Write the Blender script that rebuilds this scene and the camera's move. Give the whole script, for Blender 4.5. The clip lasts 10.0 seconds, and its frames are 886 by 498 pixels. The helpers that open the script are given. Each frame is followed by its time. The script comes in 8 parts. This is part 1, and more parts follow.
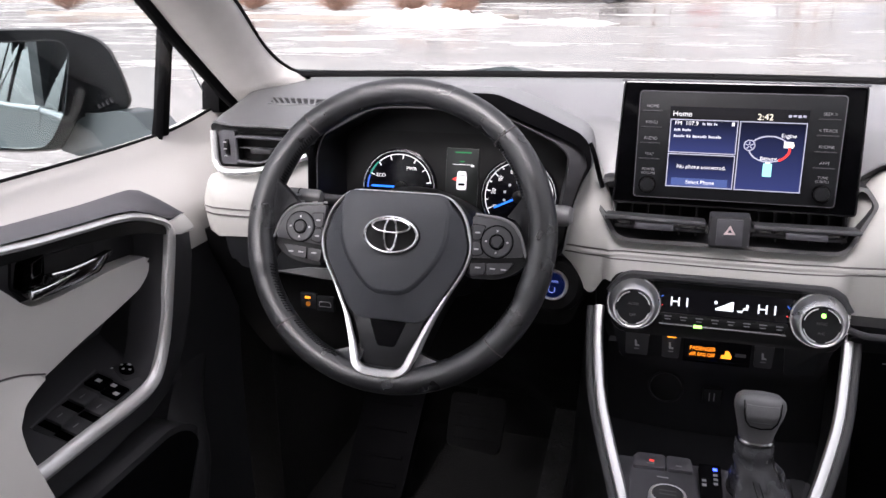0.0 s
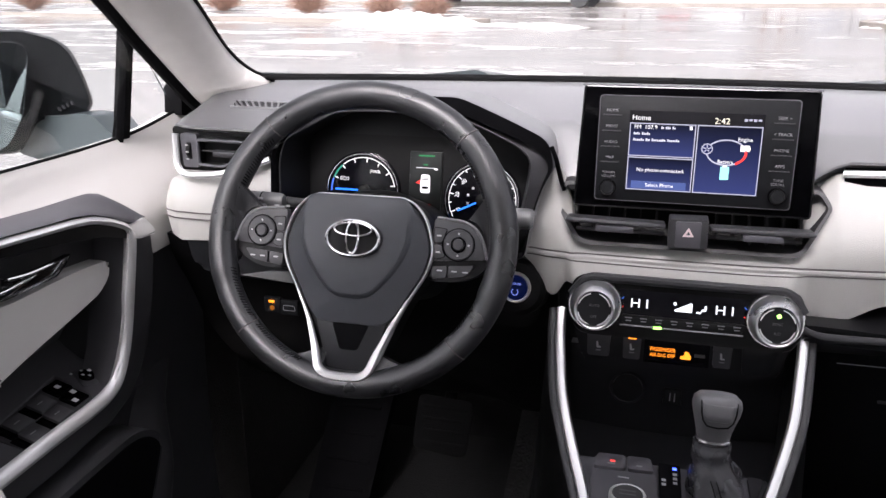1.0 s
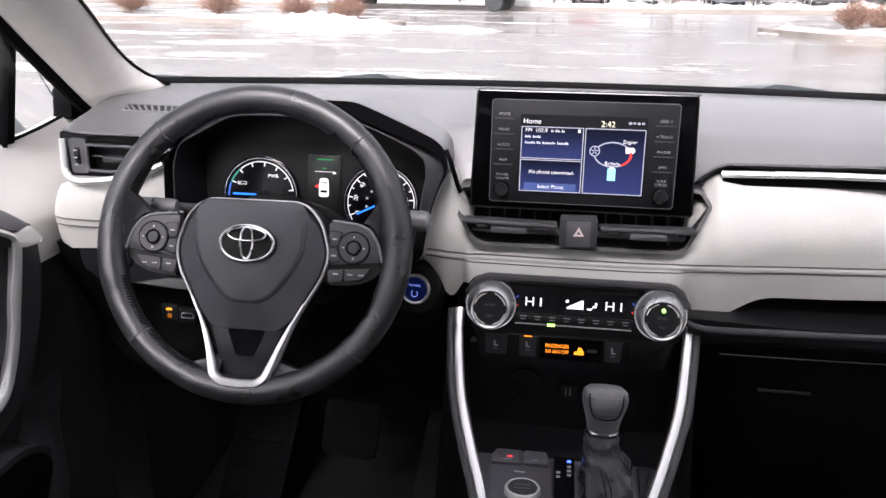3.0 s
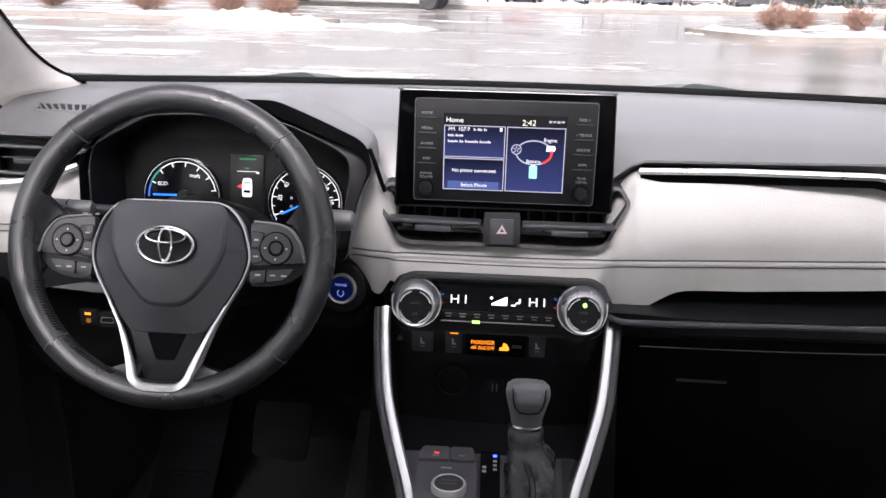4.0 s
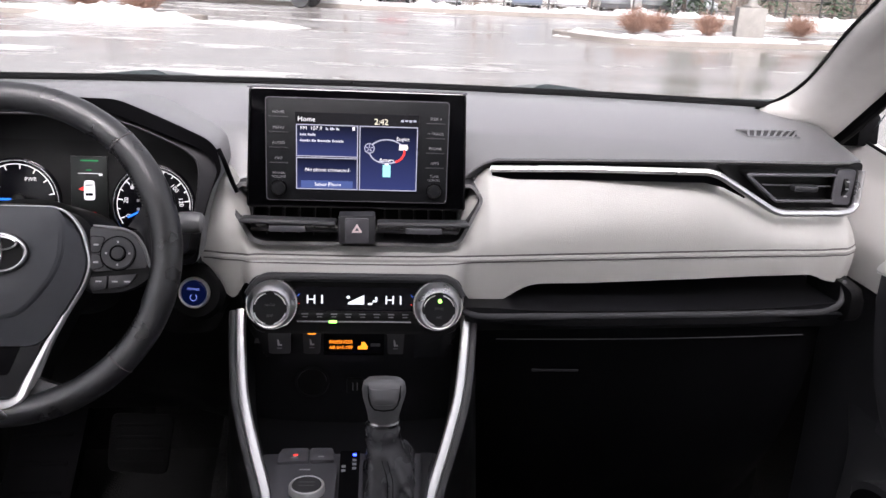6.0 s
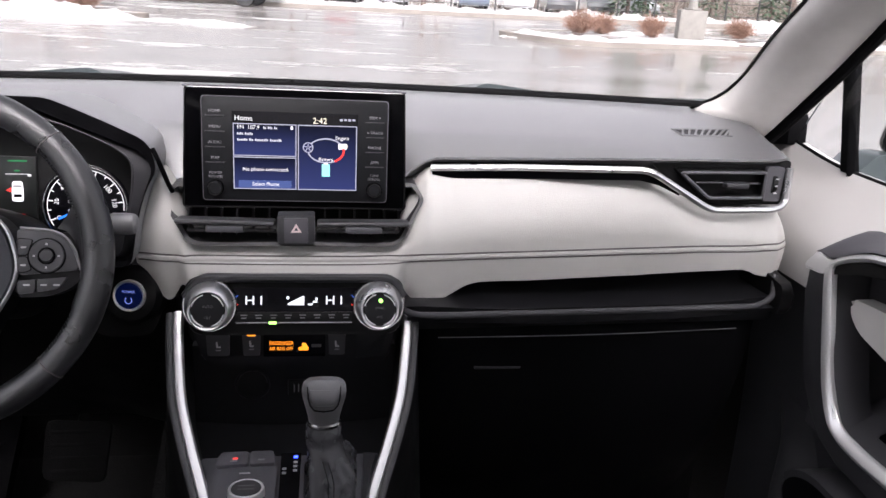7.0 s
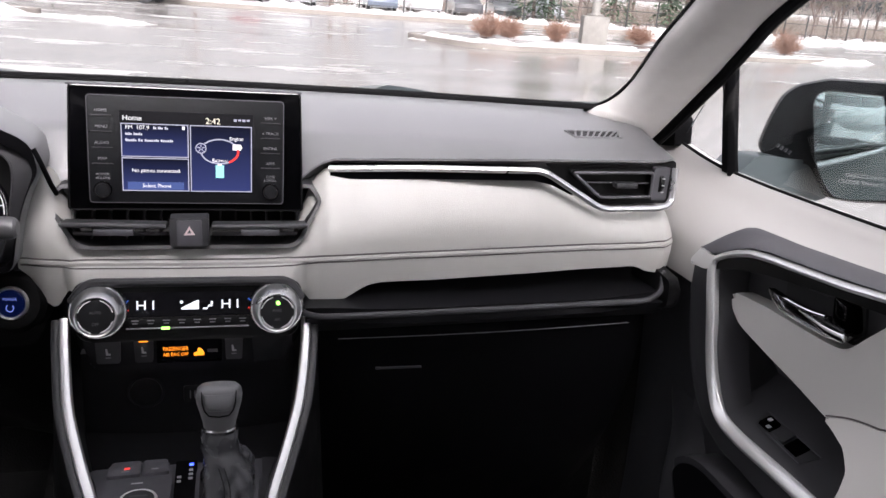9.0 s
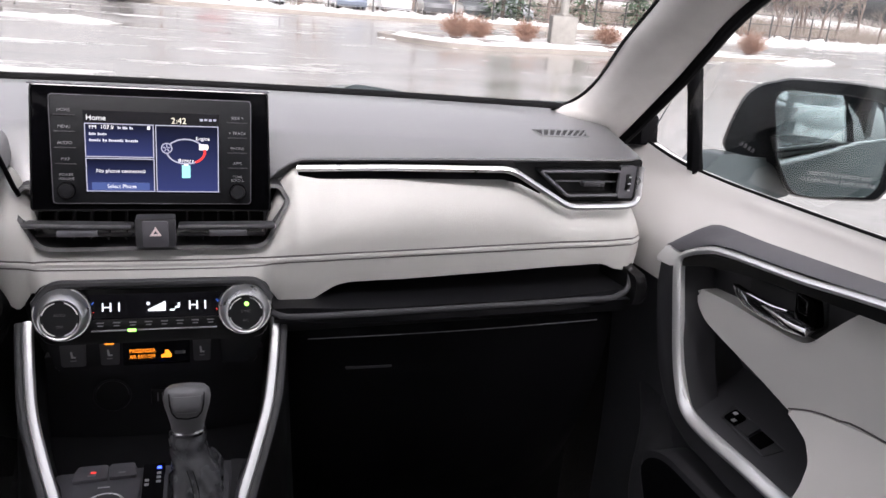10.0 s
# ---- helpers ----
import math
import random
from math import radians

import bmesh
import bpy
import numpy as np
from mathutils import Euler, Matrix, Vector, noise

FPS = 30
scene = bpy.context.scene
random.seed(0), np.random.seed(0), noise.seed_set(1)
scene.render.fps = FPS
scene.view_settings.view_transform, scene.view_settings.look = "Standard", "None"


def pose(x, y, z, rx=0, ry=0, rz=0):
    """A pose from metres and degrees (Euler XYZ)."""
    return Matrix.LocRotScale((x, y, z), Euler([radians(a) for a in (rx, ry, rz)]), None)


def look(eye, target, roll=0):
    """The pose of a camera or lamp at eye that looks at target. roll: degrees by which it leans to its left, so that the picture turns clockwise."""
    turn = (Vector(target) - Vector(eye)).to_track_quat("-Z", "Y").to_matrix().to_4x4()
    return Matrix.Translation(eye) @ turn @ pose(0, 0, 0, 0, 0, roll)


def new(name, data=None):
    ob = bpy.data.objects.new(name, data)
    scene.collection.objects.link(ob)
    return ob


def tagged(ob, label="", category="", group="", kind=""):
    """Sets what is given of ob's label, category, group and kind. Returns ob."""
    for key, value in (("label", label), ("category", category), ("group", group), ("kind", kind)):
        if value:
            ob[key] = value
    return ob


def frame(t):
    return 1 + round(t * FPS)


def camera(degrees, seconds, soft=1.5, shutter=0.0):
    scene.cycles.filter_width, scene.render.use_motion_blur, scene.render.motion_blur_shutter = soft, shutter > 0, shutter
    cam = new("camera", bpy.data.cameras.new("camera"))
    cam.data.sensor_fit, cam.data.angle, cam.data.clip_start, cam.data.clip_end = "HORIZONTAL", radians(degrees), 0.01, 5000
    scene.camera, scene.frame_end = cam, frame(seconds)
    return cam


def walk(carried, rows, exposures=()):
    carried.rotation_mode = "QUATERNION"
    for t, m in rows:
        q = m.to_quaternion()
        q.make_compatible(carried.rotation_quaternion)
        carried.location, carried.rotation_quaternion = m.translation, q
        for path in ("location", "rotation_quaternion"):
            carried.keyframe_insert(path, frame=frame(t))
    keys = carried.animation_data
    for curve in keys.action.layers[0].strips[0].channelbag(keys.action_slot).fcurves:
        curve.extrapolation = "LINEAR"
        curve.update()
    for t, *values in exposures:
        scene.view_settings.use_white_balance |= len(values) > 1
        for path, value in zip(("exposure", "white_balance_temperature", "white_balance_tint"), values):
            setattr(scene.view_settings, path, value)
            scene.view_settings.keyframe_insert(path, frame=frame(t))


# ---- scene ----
cam = camera(58.37, 10.0)
# seconds, place in metres, Euler angles in degrees
PATH = [
    (0.0, -0.0651, 0.0631, 1.3478, 70.812, 0.76, 16.359),
    (0.5, -0.0613, 0.0641, 1.3474, 70.895, 0.605, 15.592),
    (1.0, -0.0526, 0.0643, 1.3483, 71.022, 0.321, 14.449),
    (1.5, -0.0434, 0.0635, 1.3506, 70.994, 0.219, 13.225),
    (2.0, -0.0343, 0.063, 1.3525, 70.976, 0.18, 12.269),
    (2.5, -0.0294, 0.0623, 1.3515, 71.123, -0.146, 10.728),
    (4.0, -0.0068, 0.0603, 1.3533, 71.13, -1.166, 4.204),
    (4.5, 0.0005, 0.059, 1.356, 71.11, -1.419, 2.095),
    (5.0, 0.0066, 0.0563, 1.3545, 71.122, -1.664, -0.022),
    (5.5, 0.0136, 0.0556, 1.3544, 71.257, -2.162, -2.357),
    (6.0, 0.023, 0.0559, 1.3543, 71.387, -2.56, -4.46),
    (7.5, 0.0382, 0.052, 1.3533, 71.737, -3.491, -9.812),
    (8.0, 0.0423, 0.0491, 1.3532, 71.986, -3.872, -11.523),
    (8.5, 0.0455, 0.0451, 1.3542, 72.09, -4.161, -12.949),
    (9.0, 0.0498, 0.0448, 1.3546, 72.127, -4.394, -14.36),
    (9.5, 0.0508, 0.0442, 1.3546, 72.221, -4.583, -15.61),
    (10.0, 0.0519, 0.0416, 1.3549, 72.257, -4.61, -16.47),
]
walk(cam, [(t, pose(x, y, z, rx, ry, rz)) for t, x, y, z, rx, ry, rz in PATH], [(0.0, 1.5, 6400, 19), (4.5, 1.44, 6400, 19), (5.5, 1.35, 6400, 19), (10.0, 1.335, 6400, 18)])

# ---- daylight: an overcast winter sky ----
world = bpy.data.worlds.new("overcast_sky")
scene.world = world
world.use_nodes = True
wt = world.node_tree
wt.nodes.clear()
sky = wt.nodes.new("ShaderNodeTexSky")
sky.sky_type, sky.sun_disc = "NISHITA", False
sky.sun_elevation, sky.sun_rotation = radians(42), radians(184)
sky.air_density, sky.dust_density, sky.ozone_density = 1.0, 6.0, 1.0
grey = wt.nodes.new("ShaderNodeHueSaturation")
grey.inputs["Saturation"].default_value = 0.10
bg = wt.nodes.new("ShaderNodeBackground")
bg.inputs["Strength"].default_value = 0.15
wo = wt.nodes.new("ShaderNodeOutputWorld")
wt.links.new(sky.outputs[0], grey.inputs["Color"])
wt.links.new(grey.outputs[0], bg.inputs["Color"])
wt.links.new(bg.outputs[0], wo.inputs["Surface"])
sun = new("sun", bpy.data.lights.new("sun", "SUN"))
sun.data.energy, sun.data.angle, sun.data.color = 1.8, radians(25), (1.0, 0.97, 0.93)
sun.matrix_world = look((-0.7, -8.9, 8), (0, 0, 0))

# ---- materials ----
def links_of(m):
    return m.node_tree.nodes, m.node_tree.links


def surface(name, base, rough=0.5, metal=0.0, grain=0.0, grain_size=0.001, vary=0.0, vary_size=0.05, rough_vary=0.0, coat=0.0, spec=0.5, per_object=0.0):
    """A surface of one stuff: fine grain as bump, broad variation of tone and of gloss."""
    m = bpy.data.materials.new(name)
    m.use_nodes = True
    n, l = links_of(m)
    b = n["Principled BSDF"]
    b.inputs["Base Color"].default_value = (*base, 1)
    b.inputs["Roughness"].default_value = rough
    b.inputs["Metallic"].default_value = metal
    b.inputs["Specular IOR Level"].default_value = spec
    b.inputs["Coat Weight"].default_value = coat
    co = n.new("ShaderNodeTexCoord")
    if grain:
        g = n.new("ShaderNodeTexNoise")
        g.inputs["Scale"].default_value, g.inputs["Detail"].default_value = 1 / grain_size, 3
        l.new(co.outputs["Object"], g.inputs["Vector"])
        bump = n.new("ShaderNodeBump")
        bump.inputs["Strength"].default_value, bump.inputs["Distance"].default_value = grain, grain_size
        l.new(g.outputs["Fac"], bump.inputs["Height"])
        l.new(bump.outputs["Normal"], b.inputs["Normal"])
    if vary or rough_vary or per_object:
        v = n.new("ShaderNodeTexNoise")
        v.inputs["Scale"].default_value, v.inputs["Detail"].default_value = 1 / vary_size, 6
        l.new(co.outputs["Object"], v.inputs["Vector"])
        if vary or per_object:
            mix = n.new("ShaderNodeHueSaturation")
            mix.inputs["Color"].default_value = (*base, 1)
            r = n.new("ShaderNodeMapRange")
            r.inputs["From Min"].default_value, r.inputs["From Max"].default_value = 0.3, 0.7
            r.inputs["To Min"].default_value, r.inputs["To Max"].default_value = 1 - vary, 1 + vary
            l.new(v.outputs["Fac"], r.inputs["Value"])
            value = r.outputs["Result"]
            if per_object:
                info = n.new("ShaderNodeObjectInfo")
                r2 = n.new("ShaderNodeMapRange")
                r2.inputs["To Min"].default_value, r2.inputs["To Max"].default_value = 1 - per_object, 1 + per_object
                l.new(info.outputs["Random"], r2.inputs["Value"])
                mul = n.new("ShaderNodeMath")
                mul.operation = "MULTIPLY"
                l.new(value, mul.inputs[0]), l.new(r2.outputs["Result"], mul.inputs[1])
                value = mul.outputs[0]
            l.new(value, mix.inputs["Value"])
            l.new(mix.outputs[0], b.inputs["Base Color"])
        if rough_vary:
            r = n.new("ShaderNodeMapRange")
            r.inputs["From Min"].default_value, r.inputs["From Max"].default_value = 0.3, 0.7
            r.inputs["To Min"].default_value, r.inputs["To Max"].default_value = rough - rough_vary, rough + rough_vary
            l.new(v.outputs["Fac"], r.inputs["Value"])
            l.new(r.outputs["Result"], b.inputs["Roughness"])
    return m


def glow(name, colour, strength):
    m = bpy.data.materials.new(name)
    m.use_nodes = True
    n, l = links_of(m)
    b = n["Principled BSDF"]
    b.inputs["Base Color"].default_value = (*[c * 0.02 for c in colour], 1)
    b.inputs["Roughness"].default_value = 0.3
    b.inputs["Specular IOR Level"].default_value = 0.12
    b.inputs["Emission Color"].default_value = (*colour, 1)
    b.inputs["Emission Strength"].default_value = strength
    return m


def clear(name, tint=(1, 1, 1), rough=0.0, ior=1.45):
    m = bpy.data.materials.new(name)
    m.use_nodes = True
    b = m.node_tree.nodes["Principled BSDF"]
    b.inputs["Base Color"].default_value = (*tint, 1)
    b.inputs["Transmission Weight"].default_value = 1.0
    b.inputs["Roughness"].default_value, b.inputs["IOR"].default_value = rough, ior
    return m


M = {
    "privacy": surface("tinted_rear_glass", (0.02, 0.023, 0.023), 0.04, vary=0.05, vary_size=0.4),
    "leather": surface("light_leatherette", (0.43, 0.427, 0.410), 0.56, grain=0.3, grain_size=0.0012, vary=0.03, vary_size=0.12, rough_vary=0.06),
    "panel": surface("light_door_plastic", (0.60, 0.585, 0.57), 0.55, grain=0.2, grain_size=0.0009, vary=0.025, vary_size=0.2, rough_vary=0.05),
    "pillar": surface("light_pillar_cloth", (0.60, 0.58, 0.56), 0.8, grain=0.35, grain_size=0.0015, vary=0.04, vary_size=0.03),
    "thread": surface("grey_thread", (0.10, 0.09, 0.09), 0.8, grain=0.3, grain_size=0.0008),
    "pale_thread": surface("pale_thread", (0.45, 0.43, 0.41), 0.8, grain=0.3, grain_size=0.0008),
    "pad": surface("soft_grey_dash_plastic", (0.140, 0.140, 0.146), 0.37, grain=0.25, grain_size=0.0011, vary=0.05, vary_size=0.15, rough_vary=0.03, spec=0.9),
    "dark": surface("dark_grained_plastic", (0.021, 0.021, 0.024), 0.48, grain=0.3, grain_size=0.001, vary=0.08, vary_size=0.08, rough_vary=0.07),
    "armpad": surface("dark_soft_armrest_plastic", (0.074, 0.073, 0.083), 0.5, grain=0.3, grain_size=0.001, vary=0.06, vary_size=0.1, rough_vary=0.05),
    "black": surface("black_plastic", (0.0045, 0.0045, 0.005), 0.45, grain=0.2, grain_size=0.0009, vary=0.1, vary_size=0.06, rough_vary=0.08, spec=0.2),
    "gloss": surface("piano_black", (0.0016, 0.0016, 0.002), 0.10, vary=0.1, vary_size=0.05, rough_vary=0.04, spec=0.03),
    "gloss_rim": surface("polished_black_rim", (0.002, 0.002, 0.0025), 0.10, vary=0.1, vary_size=0.05, spec=0.5),
    "button": surface("charcoal_button_plastic", (0.034, 0.034, 0.038), 0.48, grain=0.15, grain_size=0.0008, vary=0.06, vary_size=0.02),
    "pod": surface("black_switch_pod_plastic", (0.008, 0.008, 0.0095), 0.42, grain=0.12, grain_size=0.0008, vary=0.06, vary_size=0.02, spec=0.22),
    "pod_key": surface("dark_switch_key_plastic", (0.015, 0.0155, 0.018), 0.45, grain=0.15, grain_size=0.0008, vary=0.06, vary_size=0.02, spec=0.3),
    "wheel_leather": surface("black_smooth_leather", (0.0205, 0.0210, 0.0235), 0.29, grain=0.30, grain_size=0.0013, vary=0.06, vary_size=0.04, rough_vary=0.025, spec=0.75),
    "airbag": surface("grey_black_airbag_cover", (0.0400, 0.0430, 0.0510), 0.45, grain=0.35, grain_size=0.0009, vary=0.05, vary_size=0.08, rough_vary=0.05),
    "satin": surface("satin_silver_trim", (0.80, 0.80, 0.81), 0.36, metal=0.7, grain=0.05, grain_size=0.0007, vary=0.03, vary_size=0.05, rough_vary=0.05),
    "chrome": surface("bright_chrome", (0.82, 0.82, 0.83), 0.08, metal=1.0, vary=0.02, vary_size=0.05, rough_vary=0.03),
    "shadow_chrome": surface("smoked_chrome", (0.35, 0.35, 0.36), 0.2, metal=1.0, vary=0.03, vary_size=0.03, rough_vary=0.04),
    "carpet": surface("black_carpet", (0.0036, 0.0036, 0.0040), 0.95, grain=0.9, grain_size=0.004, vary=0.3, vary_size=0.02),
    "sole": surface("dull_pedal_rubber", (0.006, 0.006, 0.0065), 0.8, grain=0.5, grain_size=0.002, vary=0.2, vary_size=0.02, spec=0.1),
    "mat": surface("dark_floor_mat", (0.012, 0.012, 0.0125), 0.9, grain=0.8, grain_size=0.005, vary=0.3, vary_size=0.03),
    "rubber": surface("black_rubber_seal", (0.005, 0.005, 0.0055), 0.6, grain=0.25, grain_size=0.001, vary=0.1, vary_size=0.05, spec=0.07),
    "seal": surface("black_window_frame", (0.0035, 0.0035, 0.004), 0.5, grain=0.2, grain_size=0.001, vary=0.1, vary_size=0.05, spec=0.04),
    "bezel": surface("charcoal_door_bezel", (0.043, 0.043, 0.048), 0.46, grain=0.2, grain_size=0.0009, vary=0.06, vary_size=0.06, rough_vary=0.05),
    "boot": surface("soft_boot_leather", (0.050, 0.050, 0.056), 0.27, grain=0.4, grain_size=0.0014, vary=0.08, vary_size=0.02, rough_vary=0.06, spec=0.4),
    "shell": surface("black_mirror_shell", (0.0035, 0.004, 0.0045), 0.24, grain=0.06, grain_size=0.001, vary=0.1, vary_size=0.05, spec=0.06),
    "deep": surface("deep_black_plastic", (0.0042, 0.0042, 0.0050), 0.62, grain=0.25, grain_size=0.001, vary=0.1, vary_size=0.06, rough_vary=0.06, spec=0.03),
    "rail": surface("satin_rail_metal", (0.66, 0.66, 0.67), 0.33, metal=0.8, grain=0.02, grain_size=0.0007, vary=0.02, vary_size=0.06, rough_vary=0.01),
    "knob": surface("grey_knob_leather", (0.150, 0.150, 0.158), 0.45, grain=0.3, grain_size=0.001, vary=0.08, vary_size=0.03, rough_vary=0.05),
    "legend": surface("grey_key_legend", (0.25, 0.25, 0.26), 0.6, grain=0.05, grain_size=0.001),
    "faint": surface("faint_printed_legend", (0.10, 0.10, 0.105), 0.6, grain=0.05, grain_size=0.001),
    "dial": surface("brushed_dial_metal", (0.52, 0.52, 0.53), 0.30, metal=0.9, grain=0.05, grain_size=0.0006, vary=0.03, vary_size=0.03, rough_vary=0.04),
    "fascia": surface("matt_charcoal_fascia", (0.008, 0.0085, 0.0100), 0.5, grain=0.12, grain_size=0.0008, vary=0.06, vary_size=0.03, spec=0.2),
    "lower": surface("black_lower_lining", (0.036, 0.036, 0.040), 0.5, grain=0.3, grain_size=0.001, vary=0.1, vary_size=0.06, spec=0.35),
    "insert": surface("light_door_leatherette", (0.70, 0.685, 0.665), 0.5, grain=0.22, grain_size=0.0011, vary=0.025, vary_size=0.15, rough_vary=0.05),
    "silver": surface("silver_painted_trim", (0.90, 0.90, 0.91), 0.32, metal=0.7, grain=0.04, grain_size=0.0007, vary=0.02, vary_size=0.2, coat=0.6),
    "cloth": surface("grey_headliner_cloth", (0.70, 0.69, 0.67), 0.9, grain=0.5, grain_size=0.002, vary=0.05, vary_size=0.1),
    "print": surface("pale_printed_legend", (0.42, 0.42, 0.43), 0.6, grain=0.05, grain_size=0.001),
    "print_dim": surface("dim_printed_legend", (0.20, 0.20, 0.21), 0.6, grain=0.05, grain_size=0.001),
    "glass": clear("window_glass", (0.98, 0.99, 0.985), 0.0, 1.17),
    "side_glass": clear("side_window_glass", (0.955, 0.985, 0.98), 0.0, 1.34),
    "mirror": surface("mirror_silver", (0.20, 0.245, 0.25), 0.01, metal=1.0),
    "paint": surface("dark_slate_car_paint", (0.055, 0.069, 0.073), 0.38, metal=0.35, vary=0.05, vary_size=0.3, coat=0.25),
    "info": surface("dark_info_screen", (0.016, 0.018, 0.018), 0.3, spec=0.2, rough_vary=0.03, vary_size=0.05),
    "screen_off": surface("black_screen_glass", (0.004, 0.004, 0.006), 0.14, spec=0.15, rough_vary=0.03, vary_size=0.05),
}
def glow_fade(name, low, high, strength):
    """A screen tile that brightens towards its foot."""
    m = glow(name, low, strength)
    n, l = links_of(m)
    co, sep, mix = n.new("ShaderNodeTexCoord"), n.new("ShaderNodeSeparateXYZ"), n.new("ShaderNodeMix")
    mix.data_type = "RGBA"
    mix.inputs["A"].default_value, mix.inputs["B"].default_value = (*low, 1), (*high, 1)
    l.new(co.outputs["Generated"], sep.inputs[0])
    l.new(sep.outputs["Z"], mix.inputs["Factor"])
    l.new(mix.outputs["Result"], n["Principled BSDF"].inputs["Emission Color"])
    return m


GLOW = {
    "tile": glow_fade("screen_tile", (0.050, 0.068, 0.23), (0.002, 0.003, 0.012), 0.32),
    "navy": glow("screen_navy", (0.008, 0.011, 0.06), 0.6),
    "band": glow("screen_band", (0.062, 0.095, 0.25), 0.6),
    "line": glow("screen_line", (0.50, 0.51, 0.62), 0.5),
    "text": glow("screen_text", (0.95, 0.95, 0.95), 0.6),
    "text_soft": glow("screen_small_text", (0.8, 0.82, 0.9), 0.5),
    "cream": glow("screen_clock", (1.0, 0.93, 0.72), 0.6),
    "cyan": glow("screen_cyan", (0.35, 0.95, 0.9), 0.6),
    "red": glow("screen_red", (0.95, 0.06, 0.05), 0.6),
    "red_dim": glow("dim_red_readout", (0.75, 0.05, 0.05), 0.35),
    "digits": glow("climate_digits", (0.85, 0.92, 0.95), 0.7),
    "amber": glow("amber_lamp", (1.0, 0.30, 0.02), 0.85),
    "amber_dim": glow("amber_symbol", (1.0, 0.34, 0.04), 0.12),
    "green": glow("green_lamp", (0.25, 0.95, 0.10), 2.2),
    "dim_green": glow("green_readout", (0.03, 0.30, 0.10), 0.45),
    "dim_blue": glow("blue_legend", (0.16, 0.22, 0.62), 0.6),
    "led_blue": glow("blue_lamp", (0.04, 0.08, 1.0), 2.5),
    "button_blue": glow("blue_button_light", (0.004, 0.014, 0.10), 0.10),
    "needle": glow("blue_needle", (0.02, 0.17, 0.85), 0.9),
    "eco": glow("teal_scale", (0.03, 0.30, 0.22), 0.45),
    "cool": glow("blue_mark", (0.06, 0.16, 0.7), 0.5),
}


# ---- shapes ----
def thing(name, at, label, category, group="", kind=""):
    ob = new(name)
    ob.location = at
    ob.empty_display_size = 0.05
    return tagged(ob, label, category, group, kind)


def finish(bm, name, material, smooth=34):
    bmesh.ops.remove_doubles(bm, verts=bm.verts, dist=1e-6)
    bmesh.ops.recalc_face_normals(bm, faces=bm.faces)
    me = bpy.data.meshes.new(name)
    bm.to_mesh(me)
    bm.free()
    me.polygons.foreach_set("use_smooth", [True] * len(me.polygons))
    me.set_sharp_from_angle(angle=radians(smooth))
    if material:
        me.materials.append(material)
    return me


def part(name, bm, material, parent, label="", smooth=34):
    """Links bm, in world places, as one mesh under a thing or a part."""
    ob = new(name, finish(bm, name, material, smooth))
    ob.parent = parent
    base = Vector(parent.location)
    up = parent.parent
    while up:
        base += Vector(up.location)
        up = up.parent
    if parent.type == "EMPTY":
        ob.matrix_parent_inverse = Matrix.Translation(-base)
    return tagged(ob, label)


def solid(name, bm, material, label, category, kind="", group="", smooth=34):
    """Links bm as one top-level mesh."""
    return tagged(new(name, finish(bm, name, material, smooth)), label, category, group, kind)


def moved(bm, m):
    bm.transform(m)
    return bm


def joined(*parts):
    out = bmesh.new()
    for b in parts:
        me = bpy.data.meshes.new("tmp")
        b.to_mesh(me)
        b.free()
        out.from_mesh(me)
        bpy.data.meshes.remove(me)
    return out


def box(x0, x1, y0, y1, z0, z1, bevel=0.0, seg=2):
    bm = bmesh.new()
    bmesh.ops.create_cube(bm, size=1)
    bm.transform(Matrix.Translation(((x0 + x1) / 2, (y0 + y1) / 2, (z0 + z1) / 2)) @ Matrix.Diagonal((abs(x1 - x0), abs(y1 - y0), abs(z1 - z0), 1)))
    if bevel:
        bmesh.ops.bevel(bm, geom=bm.edges[:], offset=bevel, segments=seg, profile=0.5, affect="EDGES")
    return bm


def to_axis(axis, a, b, h):
    return {"x": (h, a, b), "y": (a, h, b), "z": (a, b, h)}[axis]


def rounded(poly, r, n=4):
    """The polygon with each corner turned into an arc of about r."""
    out = []
    for i, p in enumerate(poly):
        p, a, b = Vector(p), Vector(poly[i - 1]), Vector(poly[(i + 1) % len(poly)])
        k = min(r, 0.45 * (a - p).length, 0.45 * (b - p).length)
        s, e = p + (a - p).normalized() * k, p + (b - p).normalized() * k
        for j in range(n + 1):
            t = j / n
            out.append(tuple(s * (1 - t) ** 2 + p * 2 * t * (1 - t) + e * t * t))
    return out


def prism(poly, axis, lo, hi, bevel=0.0, seg=2):
    """A polygon in the plane across axis, drawn from lo to hi."""
    bm = bmesh.new()
    low = [bm.verts.new(to_axis(axis, a, b, lo)) for a, b in poly]
    top = [bm.verts.new(to_axis(axis, a, b, hi)) for a, b in poly]
    f0, f1 = bm.faces.new(low), bm.faces.new(top)
    for i in range(len(poly)):
        j = (i + 1) % len(poly)
        bm.faces.new((low[i], low[j], top[j], top[i]))
    if bevel:
        bmesh.ops.bevel(bm, geom=list(f1.edges), offset=bevel, segments=seg, profile=0.5, affect="EDGES")
    return bm


def band(outer, inner, axis, lo, hi):
    """A flat frame between two polygons with as many corners."""
    bm = bmesh.new()
    rings = [[bm.verts.new(to_axis(axis, a, b, h)) for a, b in poly] for poly, h in ((outer, lo), (outer, hi), (inner, hi), (inner, lo))]
    for k in range(4):
        p, q = rings[k], rings[(k + 1) % 4]
        for i in range(len(p)):
            j = (i + 1) % len(p)
            bm.faces.new((p[i], p[j], q[j], q[i]))
    return bm


